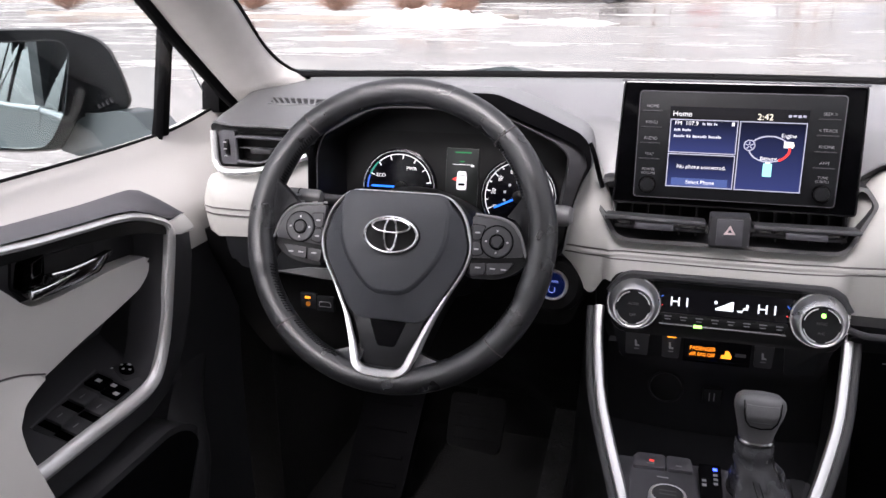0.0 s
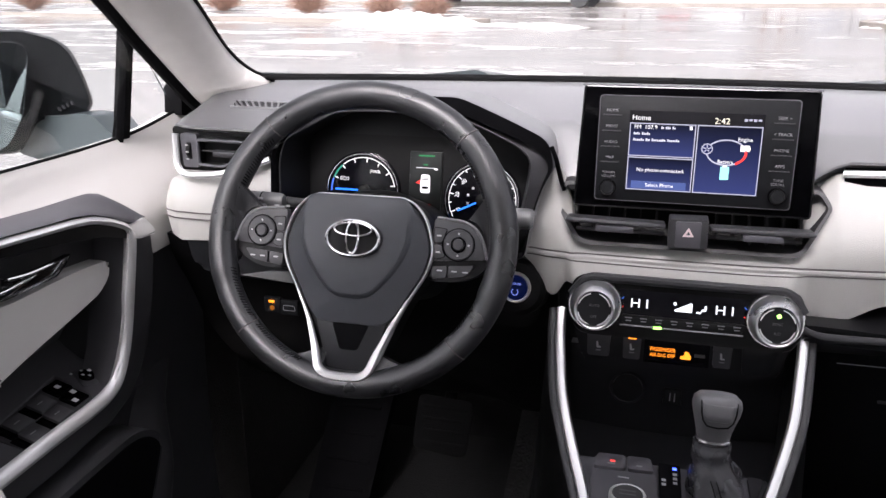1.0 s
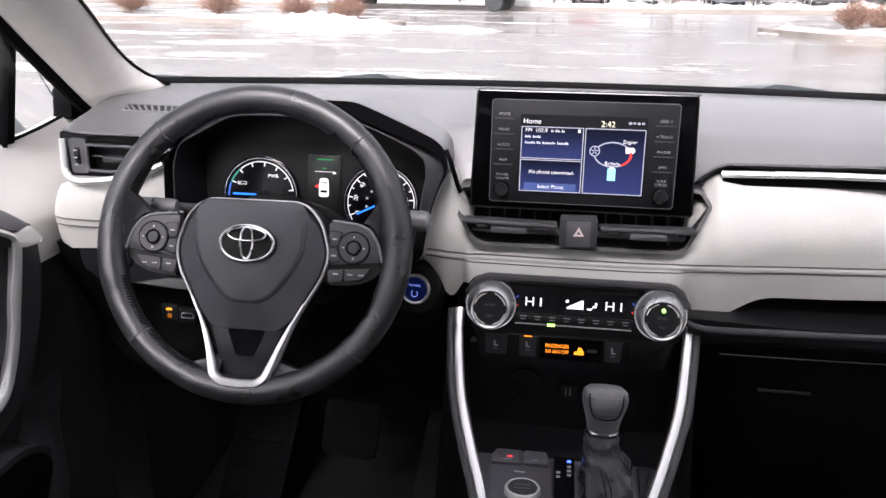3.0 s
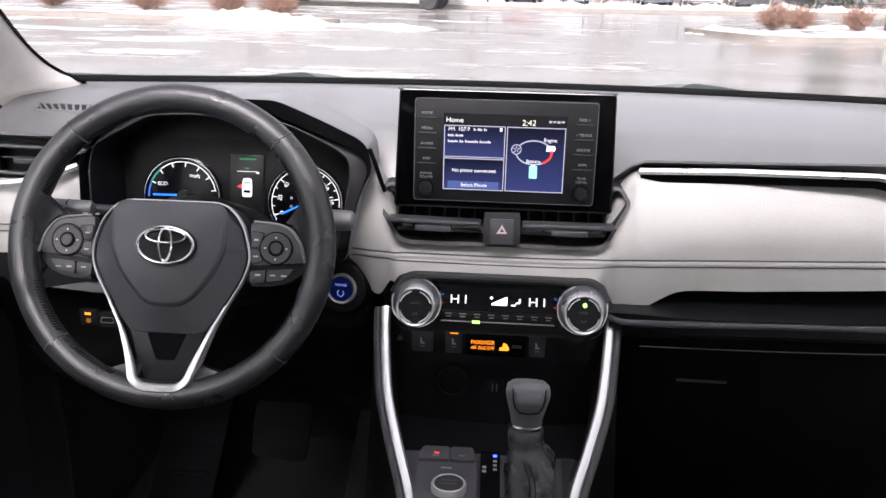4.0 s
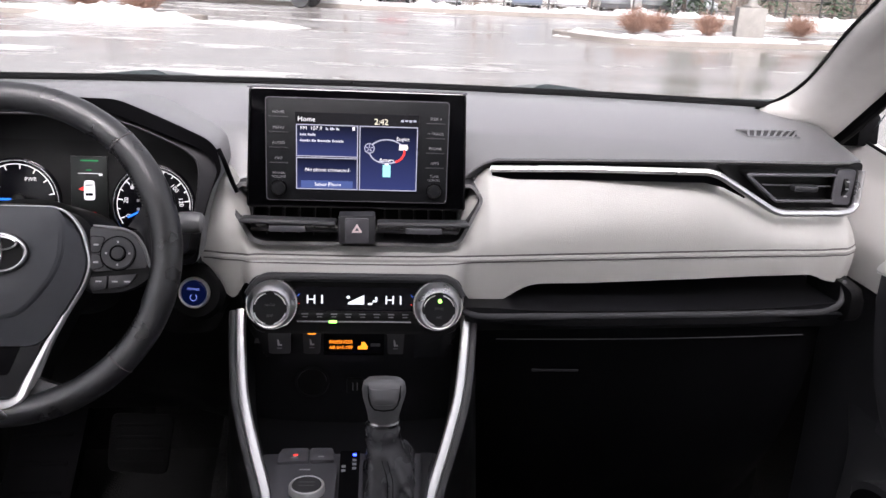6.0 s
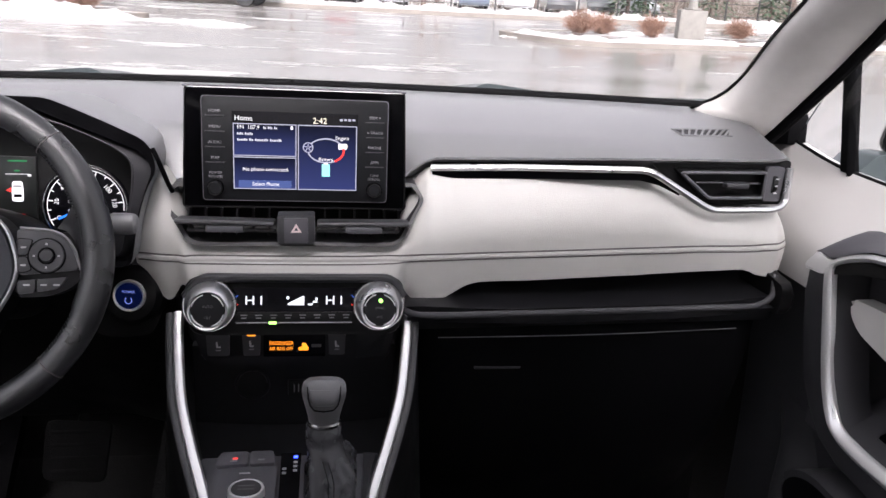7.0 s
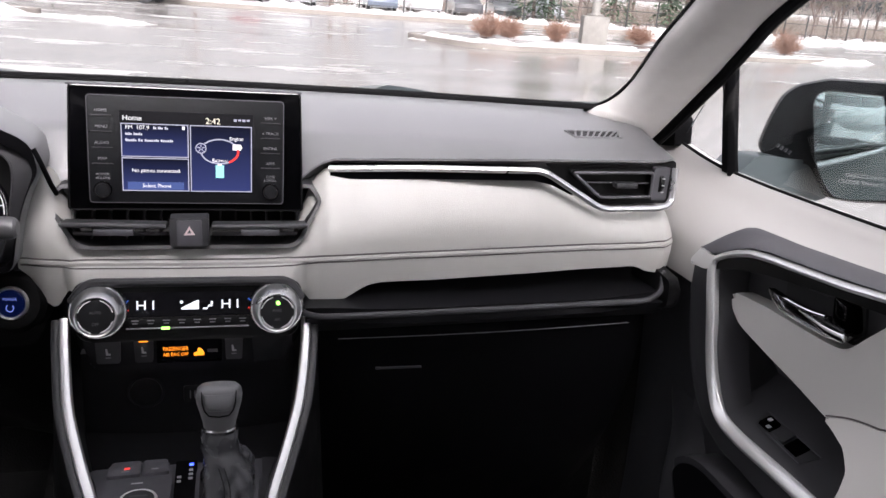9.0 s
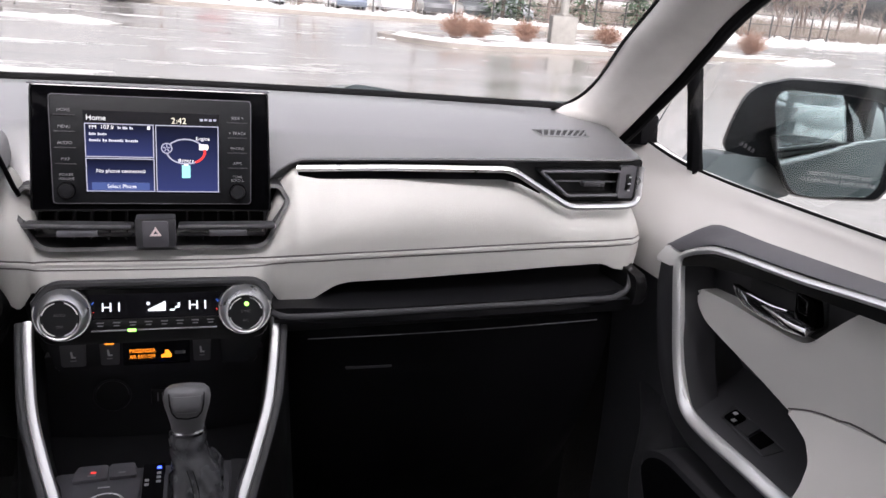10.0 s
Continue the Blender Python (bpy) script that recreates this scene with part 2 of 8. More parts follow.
def smoothed(points, n=6):
    """A curve through the points (Catmull-Rom)."""
    p = [Vector(v) for v in points]
    p = [p[0] * 2 - p[1]] + p + [p[-1] * 2 - p[-2]]
    out = []
    for i in range(1, len(p) - 2):
        for k in range(n):
            t = k / n
            out.append(0.5 * (2 * p[i] + (p[i + 1] - p[i - 1]) * t + (2 * p[i - 1] - 5 * p[i] + 4 * p[i + 1] - p[i + 2]) * t * t + (3 * p[i] - p[i - 1] - 3 * p[i + 1] + p[i + 2]) * t ** 3))
    return out + [p[-2]]


def sweep(path, profile, facing=(0, -1, 0), closed=False, scale=None):
    """Draws a profile of (side, out) along the path; out points towards facing."""
    bm = bmesh.new()
    path = [Vector(p) for p in path]
    rings = []
    for i, p in enumerate(path):
        a = path[i - 1] if closed or i else p
        b = path[(i + 1) % len(path)] if closed or i < len(path) - 1 else p
        way = (b - a).normalized()
        face = facing(p) if callable(facing) else Vector(facing)
        side = way.cross(face).normalized()
        out = side.cross(way).normalized()
        s = scale(i / max(1, len(path) - 1)) if scale else 1
        rings.append([bm.verts.new(p + (side * u + out * v) * s) for u, v in profile])
    for i in range(len(rings) - (0 if closed else 1)):
        r, q = rings[i], rings[(i + 1) % len(rings)]
        for k in range(len(profile)):
            j = (k + 1) % len(profile)
            bm.faces.new((r[k], r[j], q[j], q[k]))
    if not closed:
        bm.faces.new(rings[0]), bm.faces.new(rings[-1])
    return bm


def oval(a, b, n=12):
    return [(a * math.cos(2 * math.pi * k / n), b * math.sin(2 * math.pi * k / n)) for k in range(n)]


def turned(profile, n=32):
    """A body of rotation about z from (radius, height) pairs."""
    bm = bmesh.new()
    rings = []
    for r, h in profile:
        if r < 1e-6:
            rings.append([bm.verts.new((0, 0, h))])
        else:
            rings.append([bm.verts.new((r * math.cos(2 * math.pi * k / n), r * math.sin(2 * math.pi * k / n), h)) for k in range(n)])
    for p, q in zip(rings, rings[1:]):
        for k in range(n):
            j = (k + 1) % n
            if len(p) == 1 and len(q) == 1:
                continue
            if len(p) == 1:
                bm.faces.new((p[0], q[k], q[j]))
            elif len(q) == 1:
                bm.faces.new((p[k], p[j], q[0]))
            else:
                bm.faces.new((p[k], p[j], q[j], q[k]))
    if len(rings[0]) > 1:
        bm.faces.new(rings[0])
    if len(rings[-1]) > 1:
        bm.faces.new(rings[-1])
    return bm


def loft(sections, caps=True, closed=True):
    """Skins rings of points, all of one length."""
    bm = bmesh.new()
    rings = [[bm.verts.new(p) for p in s] for s in sections]
    n = len(rings[0])
    for p, q in zip(rings, rings[1:]):
        for k in range(n if closed else n - 1):
            j = (k + 1) % n
            bm.faces.new((p[k], p[j], q[j], q[k]))
    if caps and closed:
        bm.faces.new(rings[0]), bm.faces.new(rings[-1])
    return bm


def slab(nu, nv, f, back):
    """A sheet f(u, v), u and v from 0 to 1, with a thickness along back."""
    bm = bmesh.new()
    back = Vector(back)
    front = [[bm.verts.new(f(i / nu, j / nv)) for j in range(nv + 1)] for i in range(nu + 1)]
    rear = [[bm.verts.new(v.co + back) for v in row] for row in front]
    for i in range(nu):
        for j in range(nv):
            bm.faces.new((front[i][j], front[i + 1][j], front[i + 1][j + 1], front[i][j + 1]))
            bm.faces.new((rear[i][j], rear[i][j + 1], rear[i + 1][j + 1], rear[i + 1][j]))
    for i in range(nu):
        bm.faces.new((front[i][0], rear[i][0], rear[i + 1][0], front[i + 1][0]))
        bm.faces.new((front[i][nv], front[i + 1][nv], rear[i + 1][nv], rear[i][nv]))
    for j in range(nv):
        bm.faces.new((front[0][j], front[0][j + 1], rear[0][j + 1], rear[0][j]))
        bm.faces.new((front[nu][j], rear[nu][j], rear[nu][j + 1], front[nu][j + 1]))
    return bm


def at(x, table):
    """Straight-line reading of a table of (x, value)."""
    if x <= table[0][0]:
        return table[0][1]
    for (a, p), (b, q) in zip(table, table[1:]):
        if x <= b:
            return p + (q - p) * (x - a) / (b - a)
    return table[-1][1]


def soft(t):
    return t * t * (3 - 2 * t)


def letters(text, size, m, thick=0.0, align="CENTER", stretch=1.0):
    """Writing in the plane of m (x to the right, y up), about its middle."""
    cu = bpy.data.curves.new("writing", "FONT")
    cu.body, cu.size, cu.align_x, cu.align_y, cu.extrude = text, size, align, "CENTER", thick
    cu.resolution_u = 3
    ob = bpy.data.objects.new("writing", cu)
    scene.collection.objects.link(ob)
    bpy.context.view_layer.update()
    me = bpy.data.meshes.new_from_object(ob.evaluated_get(bpy.context.evaluated_depsgraph_get()))
    bpy.data.objects.remove(ob)
    bpy.data.curves.remove(cu)
    bm = bmesh.new()
    bm.from_mesh(me)
    bpy.data.meshes.remove(me)
    bm.transform(m @ Matrix.Diagonal((stretch, 1, 1, 1)))
    return bm


def plate(x0, x1, y0, y1, z, m=Matrix(), thick=0.0004):
    """A thin flat mark in a local plane."""
    return moved(box(x0, x1, y0, y1, z, z + thick), m)


def mirrored(bm, c):
    """The shape mirrored left to right about x = c."""
    bm.transform(Matrix.Translation((2 * c, 0, 0)) @ Matrix.Diagonal((-1, 1, 1, 1)))
    bmesh.ops.reverse_faces(bm, faces=bm.faces)
    return bm

# ---- the car's shell ----
C = -0.0145  # middle of the cabin


def ws_base(u):
    """Foot of the windscreen at u metres from the middle."""
    return 1.385 - 0.44 * u * u, 1.187 + 0.03 * u * u


def cabin_shell():
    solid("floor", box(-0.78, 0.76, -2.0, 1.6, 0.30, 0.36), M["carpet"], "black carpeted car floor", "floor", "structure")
    # headliner, gently arched, from the windscreen's head to the tailgate
    solid("ceiling", slab(16, 16, lambda u, v: (C + (u - 0.5) * 1.16, 0.46 - 2.5 * v, 1.60 + 0.035 * (1 - (2 * u - 1) ** 2)), (0, 0, 0.03)), M["cloth"], "pale grey cloth headliner", "ceiling", "structure")
    tail = band([(C - 0.72, 0.36), (C + 0.72, 0.36), (C + 0.60, 1.62), (C - 0.60, 1.62)], [(C - 0.58, 1.08), (C + 0.58, 1.08), (C + 0.52, 1.50), (C - 0.52, 1.50)], "y", -2.02, -1.98)
    solid("wall_rear", tail, M["dark"], "dark tailgate lining round the rear window", "wall", "structure")
    solid("wall_seat_backs", box(-0.72, 0.70, -0.36, -0.28, 0.36, 1.10, 0.02), M["insert"], "pale leatherette wall of seat backs behind the eye", "wall", "structure")
    for s, side in ((1, "right"), (-1, "left")):
        wall = box(C + s * 0.74, C + s * 0.80, -2.0, -0.25, 0.30, 1.12)
        solid("wall_" + side, wall, M["panel"], "pale lining of the rear cabin side", "wall", "structure")
        # light lining coloured darker, in place of window reflections that would hide it
        solid("wall_pillar_" + side, box(C + s * 0.66, C + s * 0.78, -0.42, -0.25, 1.12, 1.62), M["armpad"], "middle pillar lining, darkened for the view in the door mirror", "wall", "structure")
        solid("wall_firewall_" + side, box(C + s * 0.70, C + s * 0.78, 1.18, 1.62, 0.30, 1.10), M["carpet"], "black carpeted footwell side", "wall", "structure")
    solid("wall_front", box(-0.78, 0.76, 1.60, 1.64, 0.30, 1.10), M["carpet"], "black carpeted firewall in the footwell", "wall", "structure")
    # windscreen and the black band along its foot
    k = math.tan(radians(31))

    def pane(u, v):
        a = (u - 0.5) * 2 * (0.690 - 0.03 * v - 0.08 * v * v)
        y, z = ws_base(a)
        return (C + a, y + 0.055 - 0.86 * v, z - 0.008 + 0.86 * k * v * (0.93 + 0.05 * (1 - (a / 0.7) ** 2)) * 0.96)

    w = solid("window_1", slab(24, 10, pane, (0, 0.002, 0.004)), M["glass"], "clear curved windscreen", "windscreen", "structure")
    w.visible_shadow = False
    line = [(C + u, ws_base(u)[0] + 0.006, ws_base(u)[1] + 0.002) for u in [i / 20 * 1.32 - 0.66 for i in range(21)]]
    solid("trim_windscreen_foot", sweep(line, oval(0.0065, 0.0045, 8), (0, -0.5, 1)), M["rubber"], "black rubber band along the foot of the windscreen", "trim", "structure")


cabin_shell()
solid("light_sensor", moved(turned([(0.006, 0), (0.006, 0.002), (0.004, 0.0055), (0.0, 0.007)], 16), Matrix.Translation((-0.016, 1.388, 1.190)) @ Matrix.Diagonal((0.5, 0.5, 0.7, 1))), M["rubber"], "small black light sensor at the windscreen foot", "sensor")


def a_pillar(s):
    """Cloth-covered windscreen pillar with the black door seal along it."""
    t = thing("a_pillar", (C + s * 0.68, 1.18, 1.16), "pale grey cloth-covered windscreen pillar", "pillar", "windscreen pillars")
    inner = smoothed([(0.608, 1.262, 1.165), (0.6235, 1.2225, 1.1975), (0.6385, 1.2075, 1.2085), (0.6485, 1.183, 1.2255), (0.650, 1.150, 1.2485), (0.644, 1.109, 1.2775), (0.634, 1.05, 1.3185), (0.629, 0.975, 1.371), (0.575, 0.70, 1.52), (0.53, 0.44, 1.62)], 5)
    rear = smoothed([(0.715, 1.24, 1.115), (0.708, 1.152, 1.172), (0.714, 1.026, 1.282), (0.674, 0.866, 1.3725), (0.62, 0.58, 1.50), (0.57, 0.34, 1.60)], 20)
    outer = smoothed([rear[round(20 * k)] for k in (0.2, 1, 1.15, 1.35, 1.61, 1.93, 2.4, 3, 4, 5)], 5)
    rings = []
    for a, b in zip(inner, outer):
        a, b = Vector(a), Vector(b)
        mid, bulge = (a + b) / 2, Vector((-0.030, -0.026, 0.006))
        q1, q3 = a * 0.75 + b * 0.25 + bulge * 0.72, a * 0.25 + b * 0.75 + bulge * 0.78
        back = Vector((0.03, 0.035, 0.0))
        rings.append([Vector((s * p.x + C, p.y, p.z)) for p in (a, a * 0.93 + b * 0.07 + bulge * 0.3, q1, mid + bulge, q3, a * 0.06 + b * 0.94 + bulge * 0.35, b, b + back, mid + back, a + Vector((0.012, 0.03, 0)))])
    part("cover", loft(rings), M["pillar"], t, "", 75)
    seal = [Vector((s * (p.x + 0.012) + C, p.y - 0.002, p.z + 0.0005)) for p in outer]
    part("seal", sweep(seal, oval(0.0085, 0.009, 10), (-s, -0.3, 0)), M["seal"], t, "black rubber door seal")
    lip = [p + Vector((-s * 0.008, 0.010, 0.007)) for p in seal]
    part("seal_lip", sweep(lip, oval(0.0070, 0.0075, 10), (-s, -0.3, 0)), M["seal"], t, "second lip of the door seal")
    edge = [Vector((s * (p.x - 0.0025) + C, p.y + 0.003, p.z)) for p in inner]
    part("glass_edge", sweep(edge, oval(0.0026, 0.0026, 8), (-s, -0.3, 0)), M["rubber"], t, "black edge of the windscreen glass")
    return t


a_pillar(1), a_pillar(-1)


# ---- dashboard ----
def dash_front(u):
    """How far forward the dashboard's face stands at u metres from the middle."""
    return at(abs(u), ((0, 1.045), (0.14, 1.06), (0.19, 1.06), (0.30, 1.035), (0.46, 1.0), (0.62, 1.0), (0.655, 1.01), (0.675, 1.035), (0.69, 1.08)))


def pad_foot(u):
    return at(abs(u), ((0, 1.088), (0.135, 1.09), (0.15, 1.108), (0.17, 1.128), (0.192, 1.138), (0.46, 1.156), (0.66, 1.158), (0.68, 1.15), (0.69, 1.14)))


def pad_crease(u):
    a = abs(u)
    return dash_front(u) + 0.055, at(a, ((0, 1.160), (0.18, 1.164), (0.30, 1.169), (0.46, 1.1725), (0.60, 1.174), (0.655, 1.173), (0.68, 1.166), (0.69, 1.15)))


def dashboard():
    t = thing("dashboard", (C, 1.1, 0.95), "two-tone dashboard with dark top and pale stitched leatherette face", "dashboard")

    def top(u, v):
        a = (u - 0.5) * 1.38
        (yw, zw), (yc, zc), (yf, zf) = ws_base(a), pad_crease(a), (dash_front(a) + 0.002, pad_foot(a))
        yw, zw = yw + 0.03, zw - 0.006
        w = soft(min(1, max(0, (C + a + 0.536) / 0.016))) * soft(min(1, max(0, (-0.170 - C - a) / 0.085)))
        yc, yf = yc + 0.105 * w, yf + 0.125 * w
        if v < 0.6:
            k = v / 0.6
            return (C + a, yw + (yc - yw) * k, zw + (zc - zw) * k + 0.012 * math.sin(math.pi * k) * (1 - min(1, abs(a) / 0.69) ** 4))
        if v < 0.88:
            k = (v - 0.6) / 0.28
            return (C + a, yc + (yf - 0.002 - yc) * k, zc + (zf + 0.003 - zc) * k * (0.75 + 0.25 * k))
        k = (v - 0.88) / 0.12
        return (C + a, yf - 0.002 - 0.002 * math.sin(math.pi * min(1, 2 * k)) + 0.014 * k * k, zf + 0.003 - 0.009 * k)

    part("top_pad", slab(92, 25, top, (0, 0.02, -0.02)), M["pad"], t, "soft dark grey grained top pad")

    # pale leatherette face: passenger's side and middle, with the cut-out for the middle vents
    low = ((-0.192, 1.008), (-0.178, 0.994), (-0.164, 0.966), (-0.157, 0.960), (-0.150, 0.961), (-0.137, 0.984), (-0.106, 0.991), (0.006, 0.994), (0.112, 0.994), (0.127, 0.991), (0.139, 0.976), (0.149, 0.963), (0.157, 0.9555), (0.166, 0.9525), (0.186, 0.9590), (0.200, 0.969), (0.215, 0.9790), (0.226, 0.9845), (0.240, 0.9875), (0.265, 0.989), (0.305, 0.9905), (0.382, 0.997), (0.460, 1.0035), (0.542, 1.0095), (0.593, 1.0125), (0.604, 1.0095), (0.615, 1.004), (0.632, 1.0005), (0.650, 0.9985), (0.662, 1.005), (0.672, 1.02))
    high = ((-0.192, 1.070), (-0.184, 1.096), (-0.170, 1.117), (-0.1605, 1.1215), (-0.154, 1.115), (-0.146, 1.098), (-0.1275, 1.043), (-0.12, 1.038), (0.118, 1.039), (0.1275, 1.044), (0.150, 1.096), (0.160, 1.112), (0.170, 1.123), (0.215, 1.124), (0.44, 1.135), (0.458, 1.134), (0.475, 1.128), (0.52, 1.105), (0.545, 1.092), (0.634, 1.089), (0.650, 1.088), (0.672, 1.06))

    def face_y(x, v):
        foot = at(x, ((-0.192, 1.014), (-0.16, 1.007), (-0.12, 1.002), (0.0, 1.0), (0.12, 1.002), (0.16, 1.003), (0.20, 1.0), (0.30, 0.996), (0.45, 0.985), (0.60, 0.982), (0.64, 0.988), (0.66, 1.005), (0.672, 1.04)))
        head = at(x, ((-0.192, 1.014), (-0.16, 1.007), (-0.12, 1.002), (0.0, 1.0), (0.12, 1.004), (0.16, 1.02), (0.20, 1.018), (0.30, 1.0), (0.45, 0.985), (0.60, 0.982), (0.64, 0.988), (0.66, 1.005), (0.672, 1.04)))
        mid = soft(min(1, max(0, (0.195 - abs(x)) / 0.075)))
        tall = min(1, max(0, (at(x, high) - at(x, low) - 0.03) / 0.07))
        edge = foot + (head - foot) * soft(min(1, max(0, (v - 0.45) / 0.5)))
        bow = edge + (0.012 + 0.028 * tall) * max(0, (v - 0.45) / 0.55) ** 2 + (0.003 + 0.006 * tall) * (1 - v) ** 3
        return bow + mid * (1 - tall) * (0.983 + 0.028 * v + 0.006 * v * v - bow)

    def main_face(u, v):
        x = -0.192 + 0.864 * u
        z0, z1 = at(x, low), at(x, high)
        z = z0 + (z1 - z0) * v
        return (x, face_y(x, v), z)

    part("leather_face", slab(216, 14, main_face, (0, 0.02, 0)), M["leather"], t, "pale grey stitched leatherette panel", 60)

    def face_line(dz):
        pts = []
        for i in range(121):
            x = -0.189 + 0.855 * i / 120
            z = at(x, ((-0.192, 1.0175), (-0.1, 1.0185), (0.0, 1.0183), (0.08, 1.0186), (0.15, 1.0205), (0.22, 1.0243), (0.30, 1.0284), (0.375, 1.0332), (0.453, 1.0383), (0.534, 1.0423), (0.62, 1.0448), (0.672, 1.0445))) + dz
            z0, z1 = at(x, low), at(x, high)
            v = min(1, max(0, (z - z0) / max(1e-4, z1 - z0)))
            pts.append((x, face_y(x, v) - 0.0004, z))
        return pts

    part("seam", sweep(face_line(0.0045), oval(0.0011, 0.0006, 6)), M["thread"], t, "dark sewn seam")
    part("seam", sweep(face_line(-0.0045), oval(0.0009, 0.0006, 6)), M["thread"], t, "dark sewn seam")
    part("piping", sweep(face_line(0.0), oval(0.0028, 0.0012, 8)), M["leather"], t, "raised leatherette piping between two seams")

    part("edge_trim", sweep(smoothed([(-0.1616, 1.0, 1.1556), (-0.1559, 1.0, 1.1419), (-0.1525, 1.010, 1.125), (-0.150, 1.020, 1.110), (-0.147, 1.030, 1.0965)], 5), oval(0.0030, 0.0030, 8)), M["deep"], t, "black trim from the hood to the vents")

    # driver's end of the leatherette face
    def end_face(u, v):
        a = 0.692 - 0.181 * u
        z0 = at(a, ((0.511, 1.020), (0.60, 1.004), (0.66, 1.0), (0.68, 1.006), (0.692, 1.03)))
        z1 = at(a, ((0.511, 1.118), (0.53, 1.110), (0.5505, 1.104), (0.595, 1.094), (0.64, 1.090), (0.668, 1.088), (0.692, 1.06)))
        y = at(a, ((0.5, 1.000), (0.55, 0.992), (0.62, 0.988), (0.66, 0.990), (0.68, 0.999), (0.692, 1.02)))
        return (C - a, y + 0.014 * max(0, (v - 0.5) / 0.5) ** 2 + 0.008 * (1 - v) ** 3, z0 + (z1 - z0) * v)

    part("leather_end", slab(40, 12, end_face, (0, 0.02, 0)), M["leather"], t, "pale grey leatherette panel end", 60)
    for dz in (-0.0045, 0.0045):
        pts = [(C - 0.690 + 0.178 * i / 30, at(0.690 - 0.178 * i / 30, ((0.5, 1.000), (0.55, 0.992), (0.62, 0.988), (0.66, 0.990), (0.68, 0.999), (0.692, 1.02))) - 0.0004, 1.0395 + dz) for i in range(31)]
        part("seam", sweep(pts, oval(0.0010, 0.0006, 6)), M["thread"], t)

    # black strip and silver moulding under the top pad
    strip = [(0.190, 1.060, 1.122), (0.30, 1.038, 1.130), (0.45, 1.0, 1.1385), (0.475, 0.996, 1.129), (0.504, 0.996, 1.1140)]
    part("black_strip", sweep([(C + a, b - 0.0035, c) for a, b, c in strip], [(-0.009, -0.02), (0.009, -0.02), (0.009, 0.001), (-0.009, 0.001)], scale=lambda f: 1 if f < 0.45 else max(0.2, 1 - 2.0 * (f - 0.45))), M["gloss"], t, "gloss black inlay strip")
    mould = [(0.1880, 1.056, 1.1275), (0.30, 1.032, 1.1360), (0.4535, 0.994, 1.1445), (0.4665, 0.990, 1.1412), (0.5385, 0.986, 1.100), (0.552, 0.986, 1.0955), (0.632, 0.988, 1.0965), (0.648, 0.992, 1.099), (0.6565, 0.997, 1.106), (0.657, 1.001, 1.150)]
    pts = rounded3(mould, 0.014)
    flat = [(-0.0040, -0.003), (0.0040, -0.003), (0.0043, 0.001), (0.0027, 0.0032), (0, 0.0042), (-0.0027, 0.0032), (-0.0043, 0.001)]
    part("moulding", sweep([(C + a, b, c) for a, b, c in pts], flat), M["dial"], t, "satin silver moulding")
    left = rounded3([(0.516, 1.000, 1.1215), (0.5505, 0.988, 1.109), (0.590, 0.986, 1.1000), (0.630, 0.988, 1.0965), (0.645, 0.992, 1.099), (0.6535, 0.997, 1.108), (0.654, 1.001, 1.150)], 0.014)
    part("moulding", sweep([(C - a, b, c) for a, b, c in left], flat), M["satin"], t, "satin silver moulding")

    # end vents
    for s in (1, -1):
        grow = 0.0 if s > 0 else -0.004
        outer = rounded([(0.4985, 1.145), (0.623, 1.147), (0.624, 1.1085), (0.5435 if s > 0 else 0.585, 1.107)], 0.005)
        inner = rounded([(0.5035, 1.1425), (0.6205, 1.1445), (0.6215, 1.1110), (0.5460 if s > 0 else 0.587, 1.1095)], 0.004)
        outer, inner = ([(C + s * (a + grow), b) for a, b in p] for p in (outer, inner))
        vent = part("end_vent", band(outer, inner, "y", 0.998, 1.03), M["black"], t, "dark air vent with horizontal vanes")
        part("vent_rim", sweep([(a, 0.995, b) for a, b in inner], oval(0.0022, 0.0028, 8), (0, -1, 0), True), M["armpad"], vent, "grey rounded rim")
        part("duct", prism(outer, "y", 1.030, 1.034), M["deep"], vent)
        for z in (1.1265,):
            x0 = 0.5085 + (1.141 - z) * (1.33 if s > 0 else 2.5)
            part("vane", moved(box(-0.5, 0.5, -0.5, 0.5, -0.5, 0.5), Matrix.Translation((C + s * ((x0 + 0.619) / 2 + grow), 1.010, z)) @ pose(0, 0, 0, -14) @ Matrix.Diagonal((0.619 - x0, 0.020, 0.0020, 1))), M["button"], vent)
        part("tab", box(C + s * (0.566 + grow), C + s * (0.598 + grow), 0.990, 1.003, 1.123, 1.1305, 0.002), M["button"], vent, "vane tab")
        cheek = part("cheek", prism(rounded([(C + s * (0.627 + grow), 1.150), (C + s * (0.652 + grow), 1.150), (C + s * (0.651 + grow), 1.104), (C + s * (0.628 + grow), 1.104)], 0.004), "y", 1.004, 1.03), M["armpad"], vent)
        part("thumbwheel", moved(turned([(0.014, -0.003), (0.0145, -0.002), (0.0145, 0.002), (0.014, 0.003)], 28), Matrix.Translation((C + s * (0.640 + grow), 1.013, 1.127)) @ pose(0, 0, 0, 0, 90)), M["black"], cheek)
        for k in range(3):
            part("mark", box(C + s * (0.640 + grow) - 0.002, C + s * (0.640 + grow) + 0.002, 0.9975, 0.9985, 1.116 + 0.0095 * k, 1.1175 + 0.0095 * k), M["print"], cheek)
        mouth = ((0.462, 1.156), (0.664, 1.158), (0.662, 1.098), (0.548, 1.096), (0.50, 1.125)) if s > 0 else ((0.505, 1.152), (0.664, 1.158), (0.662, 1.098), (0.598, 1.099), (0.53, 1.122))
        part("vent_surround", prism(rounded([(C + s * a, b) for a, b in mouth], 0.006), "y", 1.012, 1.04), M["black"], t)

